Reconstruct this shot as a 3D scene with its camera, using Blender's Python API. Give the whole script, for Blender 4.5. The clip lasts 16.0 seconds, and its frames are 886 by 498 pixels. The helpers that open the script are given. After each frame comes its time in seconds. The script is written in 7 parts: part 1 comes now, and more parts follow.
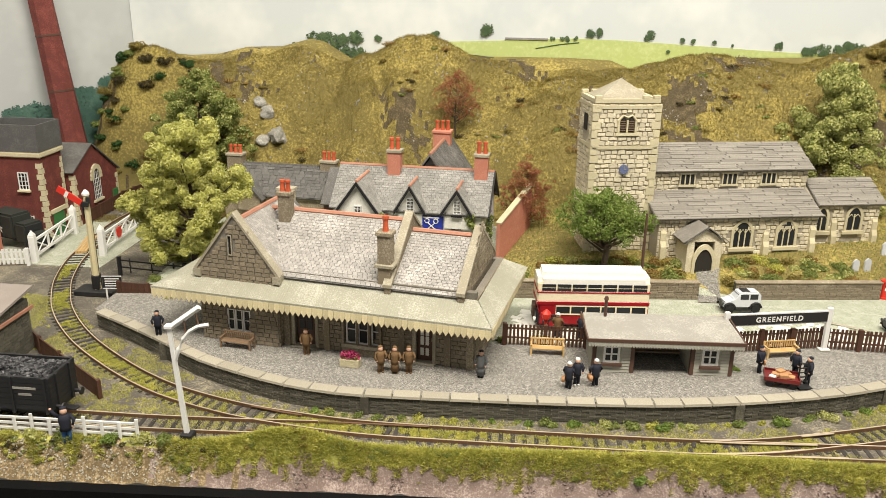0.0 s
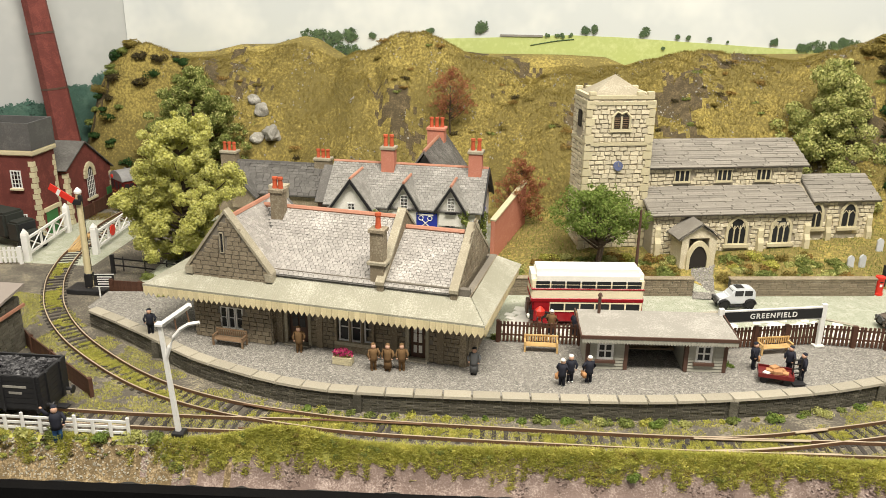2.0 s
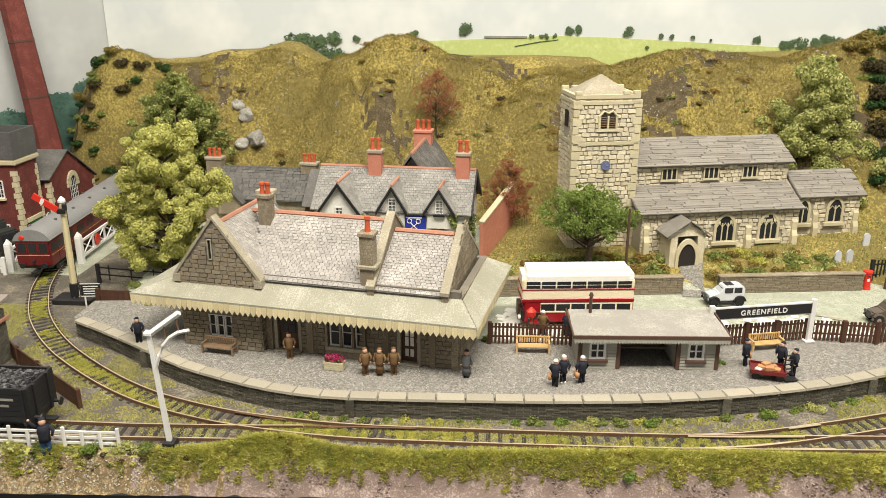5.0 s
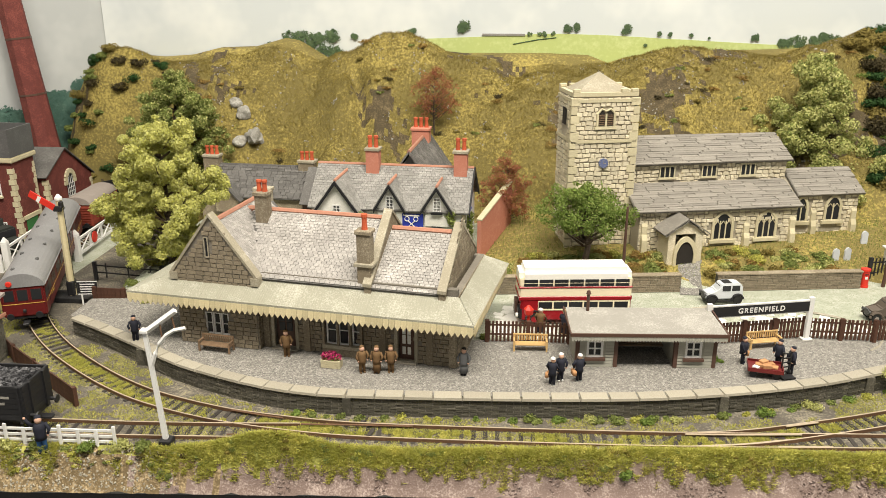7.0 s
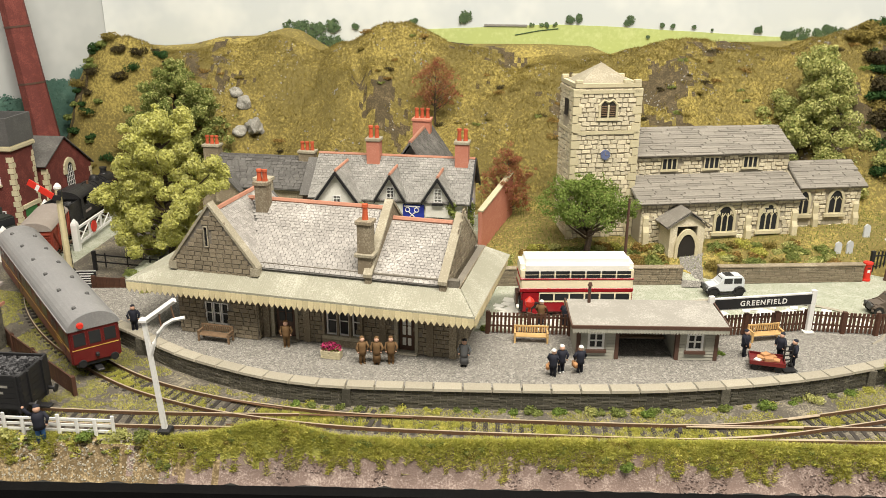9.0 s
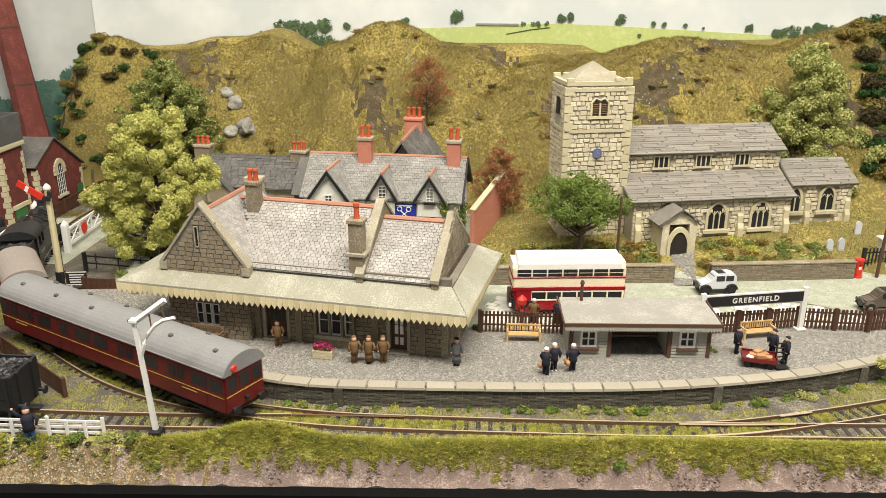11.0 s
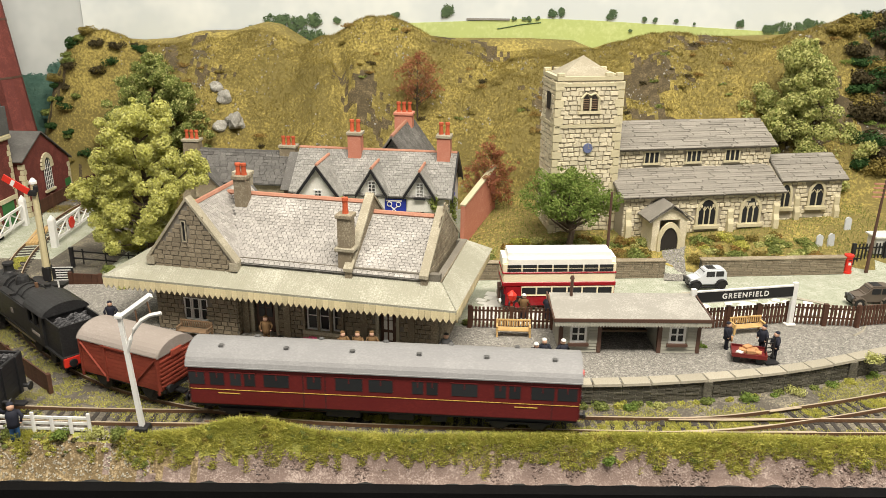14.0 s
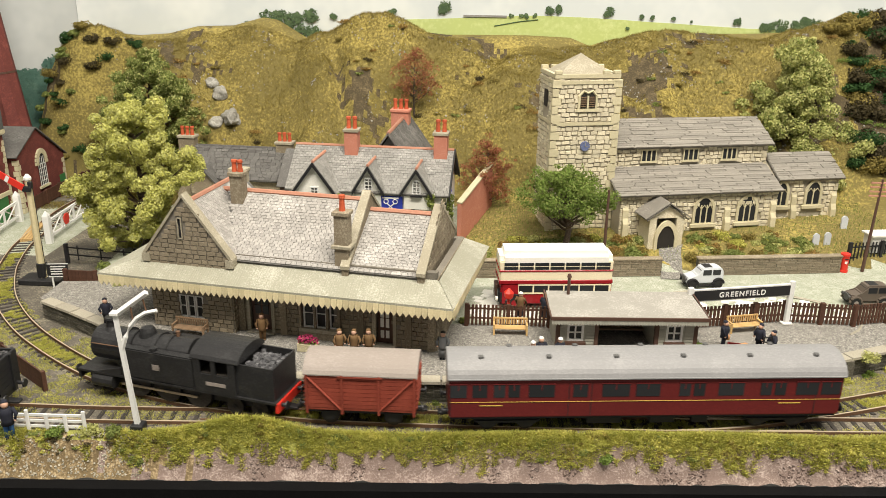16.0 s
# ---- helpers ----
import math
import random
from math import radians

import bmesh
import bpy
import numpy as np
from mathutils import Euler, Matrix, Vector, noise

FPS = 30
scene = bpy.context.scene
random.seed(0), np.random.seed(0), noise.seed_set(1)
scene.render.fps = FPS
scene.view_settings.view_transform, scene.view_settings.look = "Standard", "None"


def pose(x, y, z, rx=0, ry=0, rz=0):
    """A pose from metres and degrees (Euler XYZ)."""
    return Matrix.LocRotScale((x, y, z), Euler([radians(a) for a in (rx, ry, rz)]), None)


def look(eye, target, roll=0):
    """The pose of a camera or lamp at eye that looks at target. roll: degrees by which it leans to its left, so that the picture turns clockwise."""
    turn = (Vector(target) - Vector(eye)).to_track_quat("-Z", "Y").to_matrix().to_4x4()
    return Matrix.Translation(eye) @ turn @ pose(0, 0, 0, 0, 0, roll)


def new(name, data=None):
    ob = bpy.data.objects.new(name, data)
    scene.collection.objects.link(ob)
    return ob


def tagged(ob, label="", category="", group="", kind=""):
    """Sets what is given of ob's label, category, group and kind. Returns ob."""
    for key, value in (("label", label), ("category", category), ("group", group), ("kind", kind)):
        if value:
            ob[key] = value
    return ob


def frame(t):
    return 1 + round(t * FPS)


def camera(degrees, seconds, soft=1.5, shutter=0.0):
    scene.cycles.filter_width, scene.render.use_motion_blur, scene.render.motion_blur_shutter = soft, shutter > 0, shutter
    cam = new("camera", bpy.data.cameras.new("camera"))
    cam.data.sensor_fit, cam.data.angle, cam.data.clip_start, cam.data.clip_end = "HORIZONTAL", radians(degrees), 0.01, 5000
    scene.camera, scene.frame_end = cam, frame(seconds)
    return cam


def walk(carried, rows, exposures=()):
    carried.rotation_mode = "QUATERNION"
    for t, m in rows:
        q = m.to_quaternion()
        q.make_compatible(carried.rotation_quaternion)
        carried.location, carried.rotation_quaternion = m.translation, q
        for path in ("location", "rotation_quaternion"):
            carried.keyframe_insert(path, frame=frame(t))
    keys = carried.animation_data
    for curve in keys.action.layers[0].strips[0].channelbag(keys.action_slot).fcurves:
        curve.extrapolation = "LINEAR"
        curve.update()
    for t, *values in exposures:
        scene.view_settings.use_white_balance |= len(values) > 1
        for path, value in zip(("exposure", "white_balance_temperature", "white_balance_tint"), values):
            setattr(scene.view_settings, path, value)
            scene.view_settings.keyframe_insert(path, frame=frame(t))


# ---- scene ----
cam = camera(57.5, 16.0, soft=0.6, shutter=0.5)
PATH = [
    (0, (-0.0402, -0.4587, 0.2885), (-0.0969, 0.1063, 0.0947), 0.90),
    (0.5, (-0.0384, -0.4575, 0.2880), (-0.0951, 0.1075, 0.0942), 0.90),
    (1, (-0.0372, -0.4573, 0.2880), (-0.0930, 0.1075, 0.0933), 0.80),
    (1.5, (-0.0371, -0.4572, 0.2878), (-0.0926, 0.1075, 0.0930), 0.80),
    (2, (-0.0366, -0.4565, 0.2869), (-0.0918, 0.1082, 0.0919), 0.80),
    (2.5, (-0.0361, -0.4567, 0.2867), (-0.0916, 0.1080, 0.0914), 0.80),
    (3, (-0.0364, -0.4562, 0.2870), (-0.0910, 0.1084, 0.0914), 0.80),
    (3.5, (-0.0382, -0.4564, 0.2880), (-0.0901, 0.1086, 0.0929), 0.60),
    (4, (-0.0407, -0.4545, 0.2858), (-0.0881, 0.1117, 0.0929), 0.30),
    (6.5, (-0.0383, -0.4539, 0.2856), (-0.0824, 0.1123, 0.0921), 0.00),
    (7, (-0.0386, -0.4532, 0.2850), (-0.0827, 0.1128, 0.0909), 0.10),
    (7.5, (-0.0395, -0.4525, 0.2843), (-0.0839, 0.1130, 0.0887), 0.20),
    (8, (-0.0400, -0.4513, 0.2843), (-0.0844, 0.1136, 0.0871), 0.30),
    (8.5, (-0.0397, -0.4510, 0.2835), (-0.0847, 0.1135, 0.0852), 0.30),
    (9, (-0.0396, -0.4507, 0.2828), (-0.0834, 0.1135, 0.0834), 0.40),
    (11.5, (-0.0382, -0.4488, 0.2809), (-0.0757, 0.1160, 0.0820), 0.30),
    (12, (-0.0398, -0.4480, 0.2812), (-0.0749, 0.1167, 0.0817), 0.50),
    (12.5, (-0.0387, -0.4479, 0.2806), (-0.0732, 0.1169, 0.0810), 0.50),
    (13, (-0.0374, -0.4474, 0.2803), (-0.0710, 0.1171, 0.0799), 0.40),
    (13.5, (-0.0369, -0.4476, 0.2796), (-0.0702, 0.1170, 0.0792), 0.40),
    (14, (-0.0368, -0.4468, 0.2792), (-0.0698, 0.1174, 0.0776), 0.50),
    (14.5, (-0.0360, -0.4461, 0.2785), (-0.0690, 0.1178, 0.0762), 0.50),
    (15, (-0.0365, -0.4456, 0.2783), (-0.0689, 0.1179, 0.0746), 0.50),
    (15.5, (-0.0361, -0.4455, 0.2784), (-0.0679, 0.1178, 0.0743), 0.60),
    (16, (-0.0382, -0.4450, 0.2792), (-0.0676, 0.1186, 0.0755), 0.80),
]
walk(cam, [(t, look(eye, target, roll)) for t, eye, target, roll in PATH], exposures=[(0.0, 0.24), (16.0, 0.24)])

S = 0.01          # all sizes below are written in centimetres (a 1:76 model)
P = 1.2           # platform and road level above rail head

# ---- light: exhibition hall ambience from the world, and two unseen area lamps added overhead ----
world = bpy.data.worlds.new("hall_light")
scene.world = world
world.use_nodes = True
world.node_tree.nodes["Background"].inputs[0].default_value = (1.0, 0.95, 0.87, 1)
world.node_tree.nodes["Background"].inputs[1].default_value = 0.27


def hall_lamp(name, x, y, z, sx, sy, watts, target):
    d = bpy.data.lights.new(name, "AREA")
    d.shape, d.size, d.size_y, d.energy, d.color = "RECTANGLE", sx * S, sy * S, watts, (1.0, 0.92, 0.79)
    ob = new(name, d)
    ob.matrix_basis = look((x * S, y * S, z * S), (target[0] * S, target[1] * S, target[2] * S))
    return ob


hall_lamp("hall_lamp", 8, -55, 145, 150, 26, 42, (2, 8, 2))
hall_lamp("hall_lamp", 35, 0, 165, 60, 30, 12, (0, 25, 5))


# ---- materials ----
def mat(name, cols, size=1.0, rough=0.8, bump=0.3, metal=0.0, fine=0.12, rnd=0.12, speck=None, spec=0.3):
    """Two-scale noise over cols (2 or 3 colours), patches of `size` cm, grain of `fine` cm, per-piece variation rnd."""
    m = bpy.data.materials.new(name)
    m.use_nodes = True
    nt = m.node_tree
    n, l = nt.nodes, nt.links
    b = n["Principled BSDF"]
    b.inputs["Roughness"].default_value, b.inputs["Metallic"].default_value = rough, metal
    b.inputs["Specular IOR Level"].default_value = spec
    tc = n.new("ShaderNodeTexCoord")
    big, small = n.new("ShaderNodeTexNoise"), n.new("ShaderNodeTexNoise")
    for k, s, d in ((big, 100 / size, 5), (small, 100 / fine, 3)):
        k.inputs["Scale"].default_value, k.inputs["Detail"].default_value, k.inputs["Roughness"].default_value = s, d, 0.65
        l.new(tc.outputs["Object"], k.inputs["Vector"])
    mix = n.new("ShaderNodeMath")
    mix.operation = "MULTIPLY_ADD"
    mix.inputs[1].default_value = 0.45
    l.new(small.outputs["Fac"], mix.inputs[0])
    mul = n.new("ShaderNodeMath")
    mul.operation = "MULTIPLY"
    mul.inputs[1].default_value = 0.38
    l.new(big.outputs["Fac"], mul.inputs[0])
    l.new(mul.outputs[0], mix.inputs[2])
    ramp = n.new("ShaderNodeValToRGB")
    el = ramp.color_ramp.elements
    el[0].position, el[1].position = 0.40, 0.61
    el[0].color, el[1].color = (*cols[0], 1), (*cols[-1], 1)
    for i, c in enumerate(cols[1:-1]):
        e = el.new(0.40 + 0.21 * (i + 1) / (len(cols) - 1))
        e.color = (*c, 1)
    l.new(mix.outputs[0], ramp.inputs["Fac"])
    col = ramp.outputs["Color"]
    if speck:
        v = n.new("ShaderNodeTexVoronoi")
        v.inputs["Scale"].default_value = 100 / speck[1]
        l.new(tc.outputs["Object"], v.inputs["Vector"])
        sr = n.new("ShaderNodeSeparateColor")
        l.new(v.outputs["Color"], sr.inputs[0])
        mm = n.new("ShaderNodeMix")
        mm.data_type, mm.blend_type = "RGBA", "MIX"
        mr = n.new("ShaderNodeMath")
        mr.operation = "GREATER_THAN"
        mr.inputs[1].default_value = 1 - speck[2]
        l.new(sr.outputs[0], mr.inputs[0])
        l.new(mr.outputs[0], mm.inputs[0])
        l.new(col, mm.inputs[6])
        mm.inputs[7].default_value = (*speck[0], 1)
        col = mm.outputs[2]
    oi, geo = n.new("ShaderNodeObjectInfo"), n.new("ShaderNodeNewGeometry")
    add = n.new("ShaderNodeMath")
    l.new(oi.outputs["Random"], add.inputs[0])
    l.new(geo.outputs["Random Per Island"], add.inputs[1])
    fr = n.new("ShaderNodeMath")
    fr.operation = "FRACT"
    l.new(add.outputs[0], fr.inputs[0])
    mp = n.new("ShaderNodeMapRange")
    mp.inputs["To Min"].default_value, mp.inputs["To Max"].default_value = 1 - rnd, 1 + rnd
    l.new(fr.outputs[0], mp.inputs["Value"])
    hsv = n.new("ShaderNodeHueSaturation")
    l.new(mp.outputs[0], hsv.inputs["Value"])
    l.new(col, hsv.inputs["Color"])
    l.new(hsv.outputs[0], b.inputs["Base Color"])
    if bump:
        bp = n.new("ShaderNodeBump")
        bp.inputs["Strength"].default_value, bp.inputs["Distance"].default_value = bump, 0.0006
        l.new(small.outputs["Fac"], bp.inputs["Height"])
        l.new(bp.outputs[0], b.inputs["Normal"])
    return m


def plain(name, c, rough=0.5, metal=0.0, rnd=0.04, size=2.0):
    d = tuple(v * 0.86 for v in c)
    return mat(name, [d, c], size=size, rough=rough, bump=0.08, metal=metal, rnd=rnd)


def glass(name, c=(0.025, 0.027, 0.03)):
    m = plain(name, c, 0.3, rnd=0.2)
    m.node_tree.nodes["Principled BSDF"].inputs["Specular IOR Level"].default_value = 0.3
    return m


def leaf_mat(name, cols):
    """Thin leaf or grass blade: some of the light that reaches it passes through."""
    m = mat(name, cols, 1.2, .85, 0, rnd=.17)
    n, l = m.node_tree.nodes, m.node_tree.links
    b, out = n["Principled BSDF"], n["Material Output"]
    tr, mx = n.new("ShaderNodeBsdfTranslucent"), n.new("ShaderNodeMixShader")
    l.new(b.inputs["Base Color"].links[0].from_socket, tr.inputs["Color"])
    mx.inputs[0].default_value = 0.36
    l.new(b.outputs[0], mx.inputs[1])
    l.new(tr.outputs[0], mx.inputs[2])
    l.new(mx.outputs[0], out.inputs["Surface"])
    return m


M = {}
M["stone"] = mat("ashlar_stone", [(.20, .165, .115), (.35, .305, .225), (.47, .42, .32)], 2.5, rnd=.16)
M["mortar"] = mat("mortar", [(.16, .145, .12), (.26, .24, .20)], 1.5)
M["slate"] = mat("weathered_slate", [(.30, .285, .265), (.46, .44, .415), (.62, .60, .57)], 2.6, .6, rnd=.13)
M["slate_dark"] = mat("old_slate", [(.10, .095, .09), (.18, .175, .165), (.28, .27, .255)], 2.0, .7, rnd=.2)
M["church"] = mat("limestone_rubble", [(.56, .50, .36), (.74, .69, .54), (.83, .79, .66)], 1.2, rnd=.18)
M["church_mortar"] = mat("pale_grey_mortar", [(.30, .27, .21), (.44, .405, .32)], 1.0)
M["dressed"] = mat("dressed_limestone", [(.50, .45, .30), (.66, .61, .44)], 1.5, rnd=.08)
M["stone_roof"] = mat("stone_slab_roof", [(.20, .185, .16), (.33, .31, .275), (.46, .435, .39)], 1.6, .85, rnd=.16)
M["slate_mid"] = mat("grey_house_slate", [(.22, .215, .20), (.34, .33, .31), (.47, .46, .43)], 2.0, .65, rnd=.15)
M["canopy"] = mat("canopy_lead", [(.28, .275, .215), (.42, .41, .345), (.54, .53, .455)], 3, .7, rnd=.05)
M["coping"] = mat("weathered_coping", [(.30, .27, .20), (.42, .385, .30), (.52, .48, .385)], 1.5, rnd=.08)
M["cream"] = mat("cream_paint", [(.62, .54, .33), (.76, .68, .46)], 2, .6)
M["white"] = plain("white_paint", (.80, .80, .78), .5)
M["render"] = mat("whitewash", [(.66, .65, .60), (.82, .81, .77)], 2.5, .8)
M["ridge"] = mat("terracotta_ridge", [(.38, .18, .12), (.50, .28, .20)], 1.0, .8)
M["pot"] = mat("chimney_pot", [(.44, .085, .035), (.56, .14, .065)], .8, .7)
M["pinkbrick"] = mat("pink_brick", [(.48, .19, .13), (.60, .29, .21)], .8, .85)
M["redbrick"] = mat("red_brick", [(.13, .036, .03), (.22, .062, .05), (.29, .095, .075)], 1.4, .85)
M["gravel"] = mat("platform_gravel", [(.20, .19, .17), (.43, .41, .375), (.68, .66, .61)], .22, .95, 1.0, fine=.07, speck=((.14, .135, .125), .08, .22))
M["road"] = mat("forecourt_gravel", [(.30, .32, .25), (.46, .46, .40), (.60, .59, .53)], 1.2, .95, .8, fine=.09, speck=((.24, .26, .19), .08, .2))
M["flag"] = mat("flagstone", [(.31, .285, .225), (.43, .40, .33), (.51, .48, .40)], 1.6, .85, rnd=.1)
M["plat_wall"] = mat("grimy_block", [(.08, .075, .058), (.155, .143, .115), (.25, .235, .185)], 1.0, .9, rnd=.25)
M["ballast"] = mat("ballast", [(.075, .068, .055), (.16, .145, .12), (.27, .25, .21)], .6, .95, 1.0, fine=.1)
M["sleeper"] = mat("tarred_sleeper", [(.038, .033, .029), (.09, .08, .07)], .8, .85, rnd=.3)
M["rail"] = mat("rusty_rail", [(.12, .066, .038), (.21, .125, .072)], 1.2, .6)
M["railtop"] = plain("worn_steel", (.56, .46, .34), .4, .2)
M["grass"] = mat("static_grass", [(.20, .205, .05), (.34, .325, .085), (.47, .435, .14)], 1.6, .9, 1.0, rnd=.2)
M["trackside"] = mat("weedy_ballast", [(.085, .076, .062), (.15, .135, .108), (.24, .215, .16), (.40, .355, .12), (.50, .455, .14)], 3.2, .95, 1.0, fine=.14)
M["dirt"] = mat("dry_dirt", [(.13, .095, .05), (.34, .26, .15), (.55, .46, .31)], .7, .95, 1.0, fine=.15)
M["hillgrass"] = mat("autumn_grass", [(.15, .122, .04), (.25, .20, .06), (.34, .275, .078), (.40, .325, .092), (.32, .30, .09)], 8.0, .95, 1.0, fine=.3, rnd=.08)
M["scree"] = mat("hill_scree", [(.06, .047, .026), (.13, .10, .055), (.23, .185, .11)], .9, .95, 1.0, fine=.18)
M["earth"] = mat("bank_earth", [(.17, .125, .108), (.33, .265, .235), (.50, .425, .38)], .9, .95, 1.0)
M["brown"] = mat("brown_fence_paint", [(.075, .035, .022), (.14, .065, .042)], 1.0, .7)
M["shelter"] = mat("grey_green_boards", [(.33, .325, .275), (.44, .435, .375)], 1.2, .75, rnd=.06)
M["felt"] = mat("roofing_felt", [(.25, .24, .215), (.36, .345, .315), (.43, .415, .38)], 2.5, .9)
M["trim"] = plain("chocolate_paint", (.10, .055, .04), .5)
M["black"] = plain("black_paint", (.022, .022, .024), .45)
M["locoblack"] = mat("weathered_loco_black", [(.018, .018, .019), (.045, .045, .046)], 1.2, .42)
M["maroon"] = mat("maroon_paint", [(.12, .015, .015), (.17, .023, .021)], 3.0, .35, .05)
M["bauxite"] = mat("bauxite_paint", [(.22, .042, .025), (.30, .065, .038)], 1.5, .7)
M["roofgrey"] = mat("coach_roof_grey", [(.24, .24, .245), (.33, .33, .33)], 2.5, .5)
M["vanroof"] = mat("van_roof_grey", [(.27, .235, .21), (.35, .31, .285)], 1.5, .75)
M["yellow"] = plain("straw_lining", (.72, .48, .10), .5)
M["busred"] = plain("bus_red", (.30, .012, .018), .25)
M["buscream"] = plain("bus_cream", (.86, .76, .55), .3)
M["buswhite"] = plain("bus_roof_white", (.88, .86, .80), .4)
M["red"] = plain("signal_red", (.70, .04, .025), .4)
M["green"] = plain("green_door", (.05, .19, .06), .6)
M["blue"] = plain("sign_blue", (.03, .05, .36), .4)
M["glass"] = glass("dark_glass")
# near-black colour that stands for the shade inside rooms and openings
M["interior"] = plain("dark_interior_shade", (.03, .026, .022), .9)
M["pine"] = mat("varnished_pine", [(.50, .33, .14), (.64, .45, .22)], .8, .6)
M["wood"] = mat("brown_wood", [(.19, .125, .075), (.29, .20, .125)], .8, .7)
M["coal"] = mat("coal", [(.05, .05, .055), (.16, .16, .165), (.32, .32, .33)], .3, .6, 1.0, rnd=.4)
M["rock"] = mat("limestone_rock", [(.26, .25, .22), (.46, .45, .41), (.62, .61, .57)], 1.0, .9, 1.0)
M["bark"] = mat("bark", [(.08, .06, .045), (.17, .13, .10)], .5, .9, .8)
M["sky"] = mat("backdrop_sky", [(.56, .60, .61), (.66, .69, .68), (.74, .755, .735)], 28, .9, 0, fine=9, rnd=0)
# darker copy of the sky: the side board's shade is put into its colour
M["sky_side"] = mat("side_board_sky_shaded", [(.42, .44, .44), (.50, .52, .51), (.57, .585, .57)], 28, .9, 0, fine=9, rnd=0)
M["field"] = mat("backdrop_field", [(.43, .50, .19), (.57, .63, .30)], 5, .9, 0, fine=.5, rnd=0)
M["farwood"] = mat("backdrop_wood", [(.06, .10, .05), (.13, .185, .085), (.22, .275, .14)], 1.2, .9, 0, rnd=.12)
M["farblue"] = mat("backdrop_hills", [(.06, .125, .10), (.13, .215, .17)], 1.5, .9, 0, rnd=.1)
M["fascia"] = mat("black_fascia", [(.004, .004, .0045), (.009, .009, .010)], 3, .85, .05, spec=.1)
M["grey_tank"] = mat("cast_tank", [(.085, .085, .085), (.16, .16, .155)], 1.5, .7)
M["skin"] = plain("painted_skin", (.58, .36, .26), .6)
M["khaki"] = plain("khaki", (.17, .10, .045), .8)
M["navy"] = plain("navy_cloth", (.018, .02, .032), .8)
M["denim"] = plain("blue_cloth", (.05, .14, .34), .8)
M["greycoat"] = plain("grey_cloth", (.13, .135, .14), .8)
M["carwhite"] = plain("car_pale_grey", (.62, .65, .68), .25)
M["carbrown"] = plain("car_brown", (.13, .105, .085), .35)
M["tyre"] = plain("tyre", (.02, .02, .02), .8)
M["crate"] = mat("parcel_board", [(.42, .22, .10), (.56, .32, .17)], .5, .8, rnd=.3)
M["truck"] = plain("army_truck_dark", (.03, .034, .03), .7)
for key, a, b, c in (("leaf_lime", (.50, .50, .14), (.72, .70, .27), (.85, .82, .46)), ("leaf_green", (.15, .22, .045), (.28, .37, .09), (.45, .53, .20)),
                     ("leaf_mid", (.18, .22, .06), (.33, .37, .11), (.50, .52, .20)), ("leaf_pale", (.42, .43, .15), (.64, .63, .28), (.80, .79, .46)),
                     ("leaf_red", (.30, .11, .06), (.46, .19, .11), (.56, .27, .17)), ("leaf_dark", (.03, .075, .02), (.06, .125, .035), (.11, .19, .06)),
                     ("leaf_rust", (.26, .17, .05), (.42, .28, .09), (.54, .39, .16)), ("leaf_brown", (.06, .05, .025), (.12, .095, .04), (.18, .14, .06)), ("tuft", (.40, .40, .085), (.66, .61, .17), (.82, .76, .33)),
                     ("tuft_hill", (.20, .16, .045), (.36, .29, .08), (.49, .40, .13))):
    M[key] = leaf_mat(key, [a, b, c])


# ---- builders ----
def thing(name, x, y, z, rz=0, label="", category="", group="", kind=""):
    ob = new(name)
    ob.empty_display_size = 0.01
    ob.matrix_basis = pose(x * S, y * S, z * S, 0, 0, rz)
    return tagged(ob, label, category, group, kind)


def mesh_of(name, bm, mats):
    bmesh.ops.recalc_face_normals(bm, faces=bm.faces)
    bm.transform(Matrix.Diagonal((S, S, S, 1)))
    me = bpy.data.meshes.new(name)
    bm.to_mesh(me)
    bm.free()
    for m in mats if isinstance(mats, (list, tuple)) else [mats]:
        me.materials.append(M[m])
    return me


def part(name, bm, material, parent=None, label="", kind="", smooth=False):
    me = mesh_of(name, bm, material)
    if smooth:
        me.shade_smooth()
    ob = new(name, me)
    ob.parent = parent
    return tagged(ob, label, kind=kind)


def solo(name, bm, material, x, y, z, rz=0, label="", category="", group="", kind="", smooth=False):
    ob = part(name, bm, material, smooth=smooth)
    ob.matrix_basis = pose(x * S, y * S, z * S, 0, 0, rz)
    return tagged(ob, label, category, group, kind)


def nb():
    return bmesh.new()


def box(bm, x0, x1, y0, y1, z0, z1, mi=0):
    v = [bm.verts.new(c) for c in ((x0, y0, z0), (x1, y0, z0), (x1, y1, z0), (x0, y1, z0), (x0, y0, z1), (x1, y0, z1), (x1, y1, z1), (x0, y1, z1))]
    for f in ((3, 2, 1, 0), (4, 5, 6, 7), (0, 1, 5, 4), (1, 2, 6, 5), (2, 3, 7, 6), (3, 0, 4, 7)):
        bm.faces.new([v[i] for i in f]).material_index = mi
    return bm


def bx(x0, x1, y0, y1, z0, z1):
    return box(nb(), x0, x1, y0, y1, z0, z1)


def rbox(x0, x1, y0, y1, z0, z1, r=0.1, seg=2):
    bm = bx(x0, x1, y0, y1, z0, z1)
    bmesh.ops.bevel(bm, geom=bm.edges[:], offset=r, segments=seg, affect="EDGES")
    return bm


